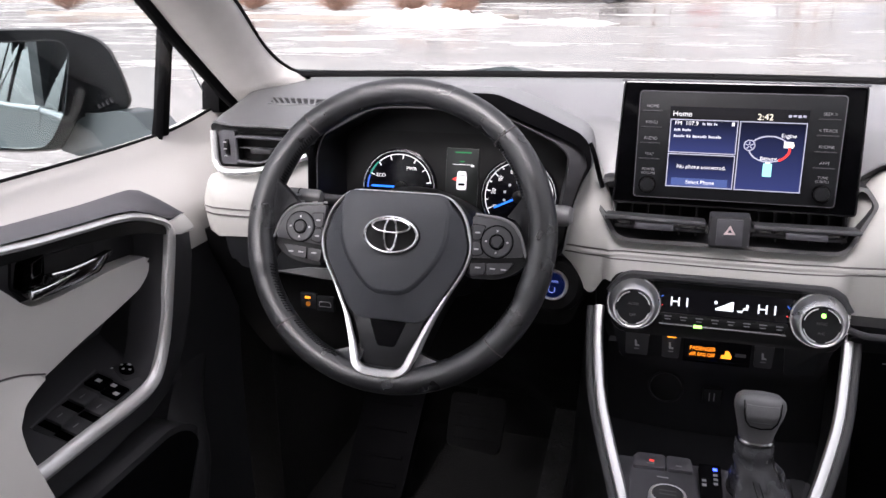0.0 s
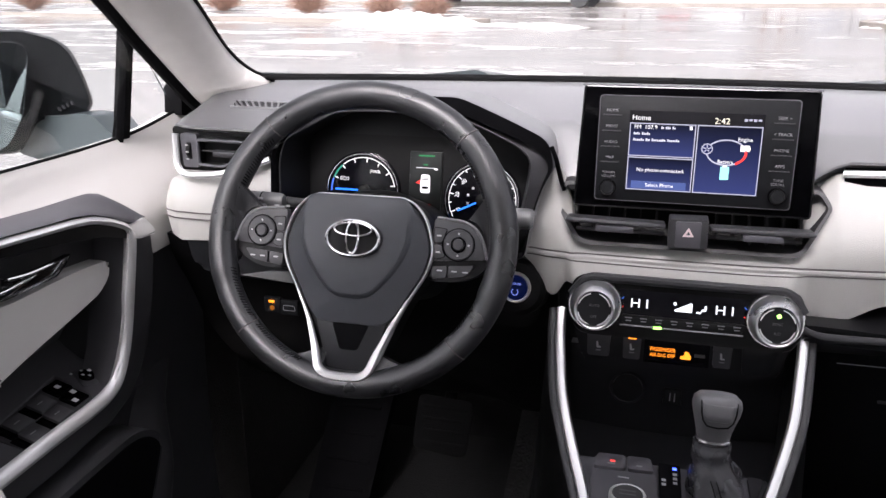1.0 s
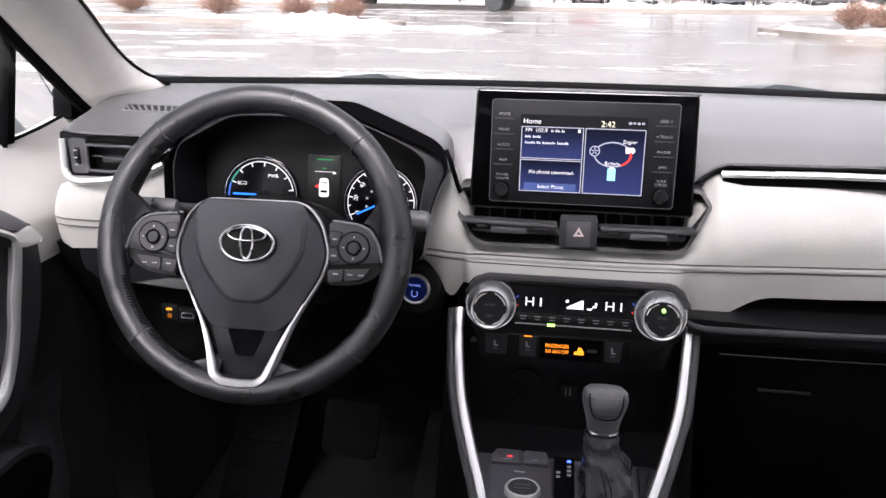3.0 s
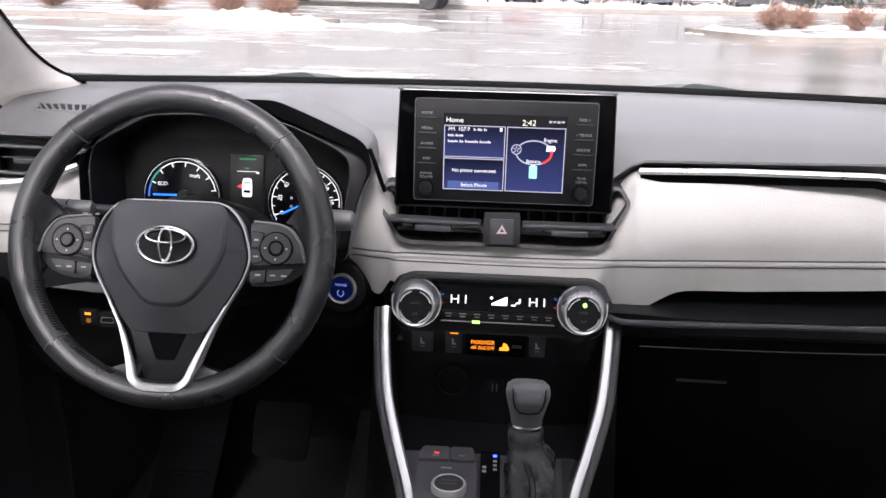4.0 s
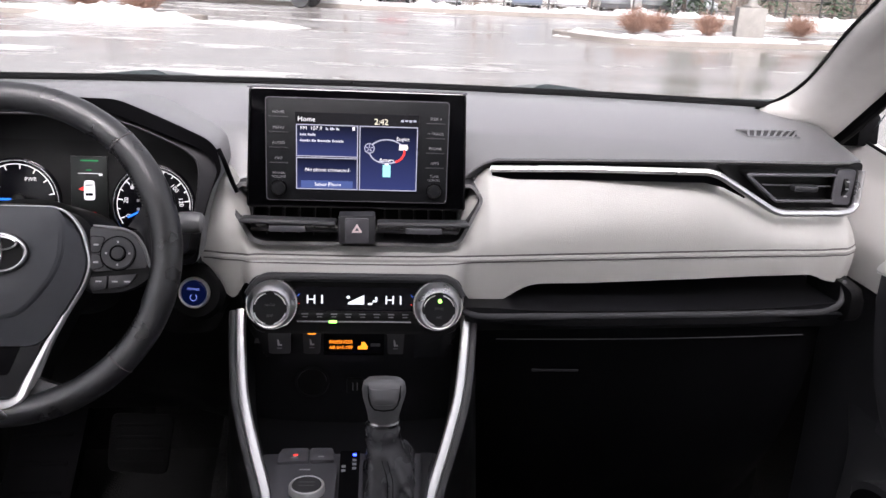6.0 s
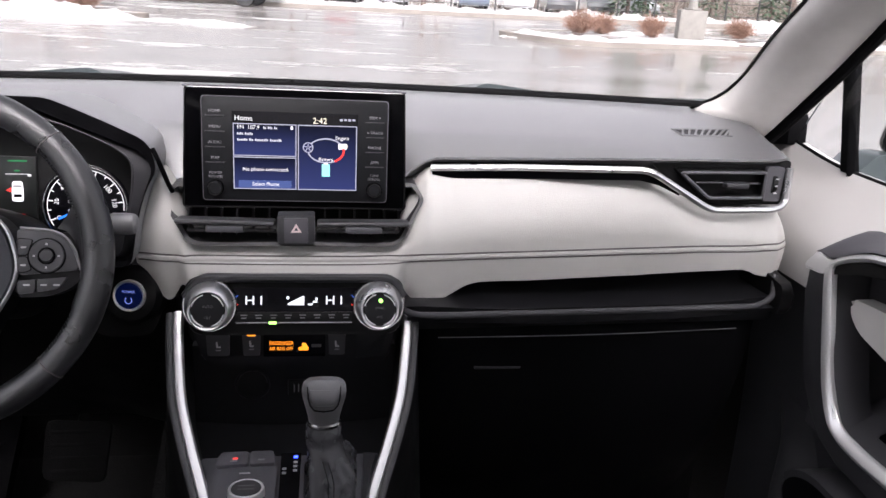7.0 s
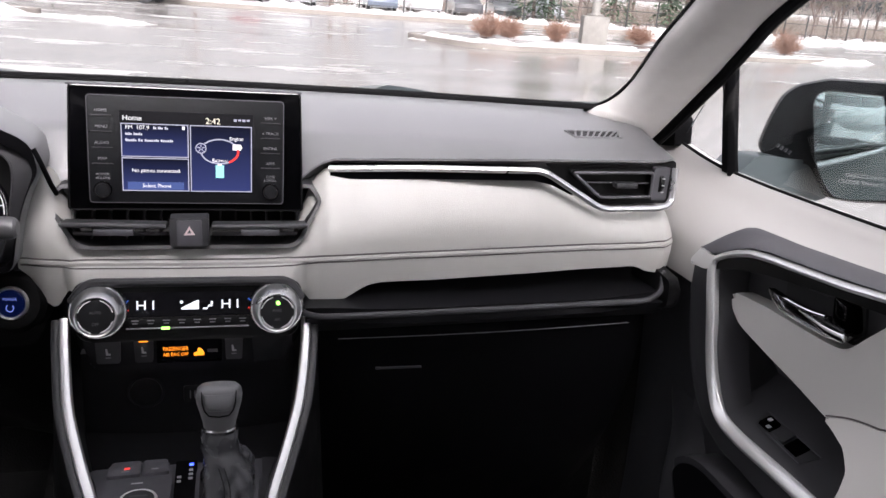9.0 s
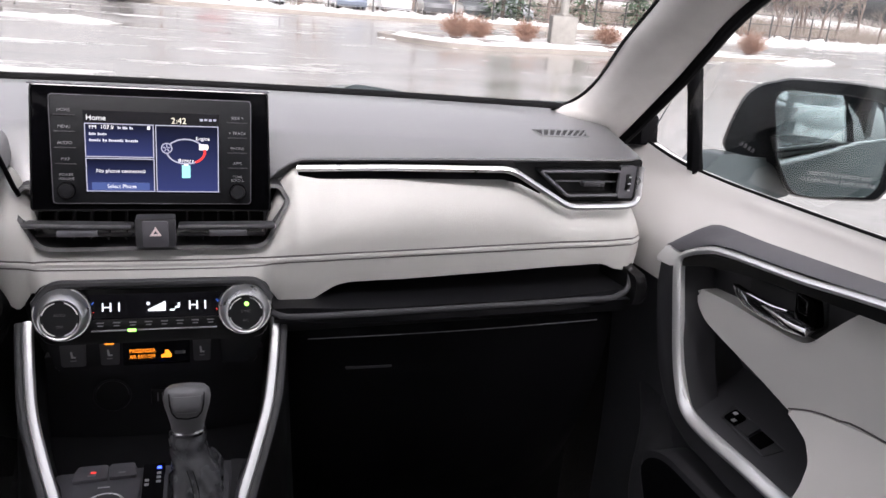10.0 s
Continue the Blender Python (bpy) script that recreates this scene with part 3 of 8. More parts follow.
    # defroster grilles in the top pad
    for s in (1, -1):
        def on_pad(a, y):
            (yw, zw), (yc, zc) = ws_base(a), pad_crease(a)
            yw, zw = yw + 0.03, zw - 0.006
            k = (yw - y) / (yw - yc)
            return Vector((C + s * a, y, zw + (zc - zw) * k + 0.012 * math.sin(math.pi * k) * (1 - (a / 0.69) ** 4)))

        p = [on_pad(a, y) for a, y in ((0.606, 1.072), (0.534, 1.072), (0.528, 1.097), (0.616, 1.099))]
        up = Vector((0, 0, 0.0006))
        grille = part("defroster_grille", loft([[v - up * 4 for v in p], [v + up for v in p]]), M["black"], t, "black slatted defroster grille")
        for i in range(9):
            q0, q1 = p[0].lerp(p[1], min(1, (i + 0.30) / 8.4)), p[3].lerp(p[2], max(0.01, (i - 1.2) / 8.4))
            part("slat", sweep([q0 + up * 2, q1 + up * 2], [(-0.0017, -0.002), (0.0017, -0.002), (0.0013, 0.0006), (-0.0013, 0.0006)], (0, 0, 1)), M["pad"], grille)
        part("grille_frame", sweep([v + up for v in p], [(-0.0014, -0.001), (0.0014, -0.001), (0.0010, 0.0014), (-0.0010, 0.0014)], (0, 0, 1), True), M["pad"], grille)

    # black lower dashboard with the open tray on the passenger's side
    def lower(u, v):
        x = 0.150 + 0.50 * u
        z = 0.930 - 0.50 * v
        y = 1.0 + 0.02 * v + 0.22 * v * v + 0.03 * (2 * u - 1) ** 6
        return (x, y, z)

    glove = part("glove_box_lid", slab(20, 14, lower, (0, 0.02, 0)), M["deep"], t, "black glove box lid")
    part("latch", box(0.240, 0.304, 1.0050, 1.02, 0.8605, 0.8640, 0.001), M["dark"], glove, "glove box latch")
    # glint along the lid's edge, put in as a thin pale grey line
    part("lid_glint", sweep([(0.186 + 0.42 * i / 20, 0.9975 - 0.006 * math.sin(math.pi * i / 20), 0.9125 + 0.010 * i / 20) for i in range(21)], oval(0.0006, 0.0008, 8)), M["print_dim"], glove, "pale line painted as the glint on the lid's edge")

    def tray(u, v):
        x = 0.140 + 0.505 * u
        z = 0.966 + 0.013 * u
        return (x, 0.958 + 0.16 * v + 0.018 * math.cos(math.pi * u) ** 8, z - 0.004 * math.sin(math.pi * v))

    part("tray_floor", slab(20, 6, tray, (0, 0, -0.02)), M["pod"], t, "open black parcel tray")
    part("tray_back", box(0.13, 0.655, 1.10, 1.12, 0.93, 1.06), M["black"], t)
    lip = rounded3([(0.128, 0.975, 0.966), (0.150, 0.960, 0.9605), (0.20, 0.958, 0.9615), (0.606, 0.958, 0.972), (0.632, 0.966, 0.982), (0.640, 0.985, 1.006)], 0.022)
    part("tray_lip", sweep(lip, oval(0.0042, 0.0036, 10), (0, -1, 0.6)), M["lower"], t, "dark rounded tray lip")
    part("tray_front", slab(16, 3, lambda u, v: (0.140 + 0.505 * u, 0.962 + 0.034 * v, 0.957 + 0.011 * u - 0.032 * v), (0, 0.01, 0)), M["pod_key"], t)
    part("tray_cheek", prism(rounded([(0.952, 0.962), (0.952, 1.002), (1.06, 1.012), (1.06, 0.93)], 0.012), "x", 0.634, 0.652, 0.005), M["black"], t)

    # driver's lower dashboard
    def knee(u, v):
        a = 0.700 - 0.565 * u
        z = at(a, ((0.13, 0.99), (0.2, 0.985), (0.26, 1.005), (0.70, 1.0))) - 0.34 * v
        return (C - a, 1.022 + 0.03 * soft(min(1, v * 3)) + 0.20 * v * v, z)

    part("knee_panel", slab(24, 12, knee, (0, 0.02, 0)), M["black"], t, "black knee panel under the steering column")
    bolster = rounded([(-0.668, 1.012), (-0.6627, 0.9745), (-0.6537, 0.960), (-0.6364, 0.9546), (-0.5898, 0.9537), (-0.5086, 0.949), (-0.42, 0.948), (-0.42, 1.012)], 0.012)
    part("knee_bolster", prism(bolster, "y", 1.04, 1.0, 0.006, 3), M["fascia"], t, "dark rounded bolster under the leatherette end", 60)
    part("ledge", prism(rounded([(-0.590, 0.9545), (-0.5086, 0.9498), (-0.43, 0.949), (-0.43, 0.969), (-0.54, 0.9645)], 0.002), "y", 1.002, 0.9965, 0.002), M["pad"], t, "grey strip under the steering column")
    sw = part("heater_switch", box(-0.569, -0.543, 1.022, 1.03, 0.890, 0.914, 0.002), M["fascia"], t)
    part("lamp", box(-0.5600, -0.5520, 1.0205, 1.022, 0.9070, 0.9100), GLOW["amber"], sw, "amber indicator lamp")
    part("symbol", moved(turned([(0.0036, 0), (0.0036, 0.0006), (0, 0.0006)], 16), Matrix.Translation((-0.556, 1.0215, 0.8985)) @ pose(0, 0, 0, 90)), GLOW["amber_dim"], sw, "dim amber wheel symbol")
    sw = part("hatch_switch", box(-0.543, -0.516, 1.022, 1.03, 0.888, 0.911, 0.002), M["fascia"], t)
    outline = rounded([(-0.5375, 0.9040), (-0.5215, 0.9040), (-0.5200, 0.8965), (-0.5390, 0.8965)], 0.002)
    part("symbol", sweep([(x, 1.0214, z) for x, z in outline], oval(0.0006, 0.0005, 6), (0, -1, 0), True), M["print_dim"], sw)
    return t


def rounded3(points, r, n=5):
    """A polyline in space with its inner corners rounded."""
    p = [Vector(v) for v in points]
    out = [p[0]]
    for a, b, c in zip(p, p[1:], p[2:]):
        k = min(r, 0.45 * (a - b).length, 0.45 * (c - b).length)
        s, e = b + (a - b).normalized() * k, b + (c - b).normalized() * k
        out += [s * (1 - i / n) ** 2 + b * 2 * (i / n) * (1 - i / n) + e * (i / n) ** 2 for i in range(n + 1)]
    return out + [p[-1]]


dashboard()


# ---- middle vents with the hazard switch ----
def middle_vents():
    t = thing("center_vents", (0, 1.02, 1.03), "dark twin air vents with a hazard switch between", "air vent")
    def leaned(bm):
        bm.transform(Matrix(((1, 0, 0, 0), (0, 1, 0.65, -0.65 * 1.035), (0, 0, 1, 0), (0, 0, 0, 1))))
        return bm

    outer = rounded([(-0.160, 1.085), (-0.147, 1.105), (0.152, 1.109), (0.164, 1.091), (0.134, 1.043), (0.122, 1.0385), (-0.114, 1.0375), (-0.128, 1.041)], 0.006)
    inner = rounded([(-0.155, 1.084), (-0.144, 1.101), (0.149, 1.105), (0.159, 1.090), (0.130, 1.046), (0.120, 1.0425), (-0.112, 1.0415), (-0.124, 1.045)], 0.005)
    part("surround", leaned(band(outer, inner, "y", 0.996, 1.04)), M["dark"], t, "dark grey vent surround")
    part("duct", leaned(prism(outer, "y", 1.036, 1.042)), M["black"], t)
    for x0, x1 in ((-0.140, -0.023), (0.028, 0.142)):
        m = (x0 + x1) / 2
        v = part("vane", moved(box(x0, x1, -0.020, 0.020, -0.0030, 0.0030, 0.0025), Matrix.Translation((0, 1.008, 1.0650)) @ pose(0, 0, 0, -10, (1.0 if m < 0 else -0.6))), M["bezel"], t, "wide horizontal vane")
        part("tab", box(m - 0.022, m + 0.022, 0.986, 1.0, 1.058, 1.0655, 0.0015), M["armpad"], v)
        part("vane", moved(box(x0 + 0.012 * (m < 0), x1 - 0.012 * (m > 0), -0.016, 0.016, -0.0025, 0.0025, 0.002), Matrix.Translation((0, 1.018, 1.0515)) @ pose(0, 0, 0, -18)), M["button"], t)
        for k in range(6):
            x = x0 + (x1 - x0) * (k + 0.5) / 6
            part("fin", leaned(box(x - 0.0012, x + 0.0012, 1.014, 1.034, 1.044, 1.094)), M["dark"], t)
    h = part("hazard_switch", prism(rounded([(-0.0195, 1.079), (0.0250, 1.080), (0.0255, 1.045), (-0.0190, 1.044)], 0.003), "y", 1.01, 0.988, 0.0015), M["button"], t, "square hazard switch")
    part("button", prism(rounded([(-0.0115, 1.077), (0.0170, 1.0775), (0.0175, 1.0465), (-0.0110, 1.046)], 0.002), "y", 0.990, 0.9845, 0.001), M["armpad"], h)
    tri_o = [(-0.0035, 1.0595), (0.0095, 1.0600), (0.003, 1.0710)]
    tri_i = [(0.0004, 1.0618), (0.0057, 1.0620), (0.003, 1.0664)]
    part("triangle", band(tri_o, tri_i, "y", 0.9845, 0.9838), surface("pink_print", (0.76, 0.62, 0.62), 0.5, grain=0.05), h, "pale red warning triangle")
    return t


middle_vents()


# ---- display ----
def infotainment():
    lean = pose(0.002, 1.026, 1.150, 84.5)
    t = thing("infotainment_display", (0, 1.05, 1.08), "upright touch screen in a gloss black housing with side buttons", "car display")

    def loc(bm):
        return moved(bm, lean)

    shell = rounded([(-0.1305, 0.0755), (0.132, 0.0755), (0.1365, -0.0705), (-0.1360, -0.0705)], 0.004)
    part("housing", loc(prism(shell, "z", -0.030, 0.0, 0.002)), M["gloss"], t, "gloss black display housing")
    part("housing_rim", loc(sweep([(x * 0.988, y * 0.982, 0.0004) for x, y in shell], oval(0.0013, 0.0010, 8), (0, 0, 1), True)), M["gloss_rim"], t, "polished raised rim")
    rim = [(-0.1325, 0.0745), (-0.1325, 0.0768), (0.133, 0.0768), (0.133, 0.0745)]
    part("top_edge", loc(prism(rim, "z", -0.026, 0.0012, 0.0006)), M["armpad"], t, "grey upper edge")
    fascia = rounded([(-0.1105, 0.0645), (0.1110, 0.0645), (0.1110, -0.0600), (-0.1105, -0.0600)], 0.004)
    f = part("fascia", loc(prism(fascia, "z", 0.0, 0.0045, 0.0012)), M["fascia"], t, "matt charcoal fascia")
    # light caught by the fascia's edge, drawn as a paler grey bead
    part("fascia_glint", loc(sweep([(x, y, 0.0040) for x, y in fascia], oval(0.0007, 0.0007, 6), (0, 0, 1), True)), M["armpad"], f, "fine paler line painted as light on the fascia's edge")
    z = 0.0048
    part("screen", loc(plate(-0.0755, 0.0745, -0.0472, 0.0478, z, thick=0.0003)), M["screen_off"], t, "lit colour screen")
    scr = z + 0.0004

    def show(name, mat_key, x0, x1, y0, y1, lift=0.0):
        return part(name, loc(plate(x0, x1, y0, y1, scr + lift, thick=0.0002)), GLOW[mat_key], t)

    def panel(x0, x1, y0, y1):
        show("screen_line", "line", x0, x1, y0, y1)
        show("screen_tile", "tile", x0 + 0.0011, x1 - 0.0011, y0 + 0.0011, y1 - 0.0011, 0.0003)

    panel(-0.0745, 0.0005, -0.0055, 0.0335)
    panel(-0.0745, 0.0005, -0.0458, -0.0065)
    panel(0.0022, 0.0735, -0.0458, 0.0335)
    show("screen_band", "band", -0.0685, -0.0055, -0.0440, -0.0350, 0.0008)

    def say(text, size, x, y, key="text", align="LEFT", stretch=1.0):
        part("writing", loc(letters(text, size, Matrix.Translation((x, y, scr + 0.0012)), 0.0, align, stretch)), GLOW[key], t)

    say("Home", 0.0085, -0.0725, 0.0395)
    say("2:42", 0.0100, 0.0285, 0.0385, "cream", "CENTER")
    say("FM  107.9", 0.0066, -0.0695, 0.0288)
    # lines of writing too small to read, word by word
    words = ((-0.0385, 0.0285, (0.0034, 0.0058, 0.0040)), (-0.0695, 0.0210, (0.0075, 0.0098)), (-0.0695, 0.0138, (0.0125, 0.0052, 0.0160, 0.0140)))
    for x, y, lengths in words:
        for w in lengths:
            n = max(2, round(w / 0.0021))
            for k in range(n):
                h = 0.0030 if k in (0, n - 2) else 0.0021
                show("text_bar", "text_soft", x + w * k / n, x + w * (k + 0.72) / n, y - 0.0012, y - 0.0012 + h, 0.0008)
            x += w + 0.0017
    show("note_mark", "text", -0.0065, -0.0035, 0.0275, 0.0315, 0.0008)
    say("No phone connected.", 0.0062, -0.0360, -0.0215, "text", "CENTER")
    say("Select Phone", 0.0062, -0.0360, -0.0395, "text", "CENTER")
    say("Engine", 0.0062, 0.0555, 0.0185, "text", "CENTER")
    say("Battery", 0.0060, 0.0360, -0.0078, "text", "CENTER")
    for k in range(4):
        show("status_mark", "line", 0.0525 + 0.0050 * k, 0.0560 + 0.0050 * k, 0.0392 + 0.0006 * (k % 2), 0.0420, 0.0008)
    loop = [(0.036 + 0.0215 * math.cos(a), 0.003 + 0.0145 * math.sin(a), scr + 0.0011) for a in [2 * math.pi * k / 48 for k in range(48)]]
    part("energy_loop", loc(sweep(loop, [(-0.0008, 0), (0.0008, 0), (0.0008, 0.0002), (-0.0008, 0.0002)], (0, 0, 1), True)), GLOW["line"], t)
    arc = [(0.036 + 0.0215 * math.cos(a), 0.003 + 0.0145 * math.sin(a), scr + 0.0013) for a in [-1.05 + 1.25 * k / 16 for k in range(17)]]
    part("energy_arrow", loc(sweep(arc, [(-0.0013, 0), (0.0013, 0), (0.0013, 0.0002), (-0.0013, 0.0002)], (0, 0, 1))), GLOW["red"], t)
    part("wheel_icon", loc(moved(turned([(0.0062, 0), (0.0062, 0.0003), (0.0, 0.0003)], 24), Matrix.Translation((0.0145, 0.0065, scr + 0.0012)))), GLOW["navy"], t)
    part("wheel_icon", loc(sweep([(0.0145 + 0.0058 * math.cos(a), 0.0065 + 0.0058 * math.sin(a), scr + 0.0016) for a in [2 * math.pi * k / 24 for k in range(24)]], [(-0.0006, 0), (0.0006, 0), (0.0006, 0.0002), (-0.0006, 0.0002)], (0, 0, 1), True)), GLOW["line"], t)
    for k in range(5):
        part("wheel_icon", loc(moved(plate(-0.0006, 0.0006, 0.001, 0.0045, 0), Matrix.Translation((0.0145, 0.0065, scr + 0.0016)) @ pose(0, 0, 0, 0, 0, 72 * k))), GLOW["line"], t)
    show("engine_icon", "text", 0.0510, 0.0610, 0.0050, 0.0120, 0.0012)
    show("engine_icon", "cream", 0.0540, 0.0620, 0.0070, 0.0100, 0.0015)
    show("battery_icon", "cyan", 0.0312, 0.0408, -0.0285, -0.0135, 0.0015)
    show("battery_icon", "text", 0.0335, 0.0385, -0.0135, -0.0118, 0.0015)

    for x, names in ((-0.0955, ("HOME", "MENU", "AUDIO", "MAP")), (0.0955, ("SEEK >", "< TRACK", "PHONE", "APPS"))):
        for k, nm in enumerate(names):
            y = 0.0466 - 0.0186 * k if x < 0 else 0.0435 - 0.0182 * k
            part("key", loc(box(x - 0.0115, x + 0.0115, y - 0.0055, y - 0.0044, 0.0040, 0.0058, 0.0004)), M["dark"], f, "slim key")
            part("legend", loc(letters(nm, 0.0049, Matrix.Translation((x, y + 0.0006, 0.0050)))), M["legend"], f)
        for k, nm in enumerate(("POWER", "VOLUME") if x < 0 else ("TUNE", "SCROLL")):
            part("legend", loc(letters(nm, 0.0043, Matrix.Translation((x, -0.0268 - 0.0045 * k, 0.0050)))), M["legend"], f)
        knob = part("knob", loc(moved(turned([(0.0098, 0), (0.0098, 0.007), (0.0090, 0.0085), (0.0, 0.0085)], 36), Matrix.Translation((x, -0.0445, 0.0045)))), M["gloss_rim"], t, "small round black knob")
        part("cap", loc(moved(turned([(0.0078, 0), (0.0074, 0.0006), (0.0, 0.0008)], 36), Matrix.Translation((x, -0.0445, 0.0131)))), M["fascia"], knob)
    # foot between the display and the dashboard
    part("foot", box(-0.110, 0.112, 1.035, 1.085, 1.075, 1.150, 0.006), M["dark"], t)
    return t


infotainment()


# ---- climate panel ----
def climate():
    lean = pose(0.003, 0.948, 0.978, 72)
    t = thing("climate_panel", (0, 0.97, 0.93), "black climate panel with two silver-rimmed dials", "climate control")

    def loc(bm):
        return moved(bm, lean)

    body = rounded([(-0.128, 0.036), (0.130, 0.036), (0.133, -0.002), (0.124, -0.034), (-0.121, -0.034), (-0.131, -0.002)], 0.02)
    part("body", loc(prism(body, "z", -0.06, -0.004, 0.004)), M["black"], t)
    part("hood", loc(sweep(rounded3([(-0.128, 0.012, 0.0), (-0.112, 0.0345, 0.0), (0.0, 0.0345, 0.003), (0.116, 0.0345, 0.0), (0.130, 0.012, 0.0)], 0.03), oval(0.0055, 0.006, 10), (0, 0, 1))), M["dark"], t, "dark curved brow over the panel")
    part("window", loc(prism(rounded([(-0.073, 0.0225), (0.074, 0.0225), (0.074, -0.0060), (-0.073, -0.0060)], 0.003), "z", -0.004, 0.0)), M["screen_off"], t, "black readout window")
    part("key_strip", loc(prism(rounded([(-0.069, -0.0065), (0.070, -0.0065), (0.066, -0.0172), (-0.066, -0.0172)], 0.003), "z", -0.004, 0.0015, 0.001)), M["black"], t)
    part("silver_line", loc(box(-0.070, 0.068, -0.0202, -0.0178, -0.002, 0.0022, 0.0008)), M["shadow_chrome"], t, "thin silver line under the keys")
    part("lamp", loc(plate(-0.0310, -0.0220, -0.0206, -0.0174, 0.0024)), GLOW["green"], t, "green indicator lamp")

    def say(text, size, x, y, key="digits"):
        part("readout", loc(letters(text, size, Matrix.Translation((x, y, 0.0006)), 0, "CENTER", 1.15)), GLOW[key], t)

    say("H I", 0.0150, -0.0487, 0.0072)
    say("H I", 0.0150, 0.0459, 0.0072)
    part("fan_wedge", loc(prism([(-0.009, 0.0020), (0.0105, 0.0020), (0.0105, 0.0128), (0.0085, 0.0128), (-0.009, 0.0040)], "z", 0.0004, 0.0007)), GLOW["digits"], t)
    part("fan_mark", loc(moved(turned([(0.0019, 0), (0.0019, 0.0003), (0, 0.0003)], 16), Matrix.Translation((-0.0088, 0.0108, 0.0005)))), GLOW["digits"], t)
    part("flow_mark", loc(prism([(0.0150, 0.0020), (0.0198, 0.0015), (0.0215, 0.0050), (0.0260, 0.0050), (0.0260, 0.0068), (0.0215, 0.0072), (0.0200, 0.0038), (0.0150, 0.0038)], "z", 0.0004, 0.0007)), GLOW["digits"], t)
    part("flow_mark", loc(plate(0.0238, 0.0264, 0.0075, 0.0110, 0.0004)), GLOW["digits"], t)
    for s in (-1, 1):
        for k, key in ((0, "cool"), (1, "red")):
            pts = [(s * 0.0700 - s * 0.010 * math.sin(a) ** 2, 0.0085 + 0.0105 * (2 * a / 1.2 - 1) * 0.5 + (0.0055 if key == "cool" else -0.0055) * (1 if s < 0 else 1), 0.0008) for a in [0.6 * i / 6 for i in range(7)]]
            part("heat_mark", loc(sweep(pts, [(-0.0005, 0), (0.0005, 0), (0.0005, 0.0002), (-0.0005, 0.0002)], (0, 0, 1))), GLOW[key], t)
    for k in range(8):
        x = -0.0600 + 0.0172 * k
        part("key_symbol", loc(plate(x - 0.004, x + 0.004, -0.0105, -0.0092, 0.0018)), M["print_dim"], t)
        part("key_symbol", loc(plate(x - 0.0030, x + 0.0030, -0.0138, -0.0126, 0.0018)), M["print_dim"], t)
    for s, x in ((-1, -0.0995), (1, 0.1000)):
        at_knob = Matrix.Translation((x, 0.0040, -0.004)) @ Matrix(((1, 0, 0, 0), (0, 1, -0.27, 0), (0, 0, 1, 0), (0, 0, 0, 1)))
        socket = part("dial_socket", loc(moved(turned([(0.0325, -0.01), (0.0325, 0.004), (0.0305, 0.008), (0.0, 0.008)], 48), at_knob)), M["shadow_chrome"], t, "silver dial socket")
        part("dial_ring", loc(moved(turned([(0.0295, 0.004), (0.0290, 0.009), (0.0265, 0.018), (0.0238, 0.0245), (0.0222, 0.0256), (0.0208, 0.0248), (0.0204, 0.0215), (0.0, 0.0215)], 56), at_knob)), M["dial"], socket, "satin silver dial ring")
        cap = part("dial_face", loc(moved(turned([(0.0200, 0.0200), (0.0200, 0.0225), (0.0190, 0.0238), (0.0, 0.0240)], 48), at_knob)), M["fascia"], socket, "charcoal dial face")
        for a0, a1 in ((15, 75), (105, 165), (195, 255), (285, 345)):
            pts = [(0.0186 * math.cos(radians(a)), 0.0186 * math.sin(radians(a)), 0.0240) for a in [a0 + (a1 - a0) * i / 8 for i in range(9)]]
            part("dial_mark", loc(moved(sweep(pts, [(-0.0006, 0), (0.0006, 0), (0.0006, 0.0003), (-0.0006, 0.0003)], (0, 0, 1)), at_knob)), M["satin"], cap, "bright arc")
        words = ("AUTO", "OFF") if s < 0 else ("SYNC", "A/C")
        part("legend", loc(letters(words[0], 0.0044, at_knob @ Matrix.Translation((0, 0.0045 if s < 0 else 0.002, 0.0243)))), M["faint"], cap)
        part("legend", loc(letters(words[1], 0.0044, at_knob @ Matrix.Translation((0, -0.0085, 0.0243)))), M["faint"], cap)
        if s > 0:
            part("lamp", loc(moved(turned([(0.0024, 0.0236), (0.0024, 0.0246), (0, 0.0246)], 16), at_knob @ Matrix.Translation((0.001, 0.0110, 0)))), GLOW["green"], cap, "green indicator lamp")
    return t


climate()


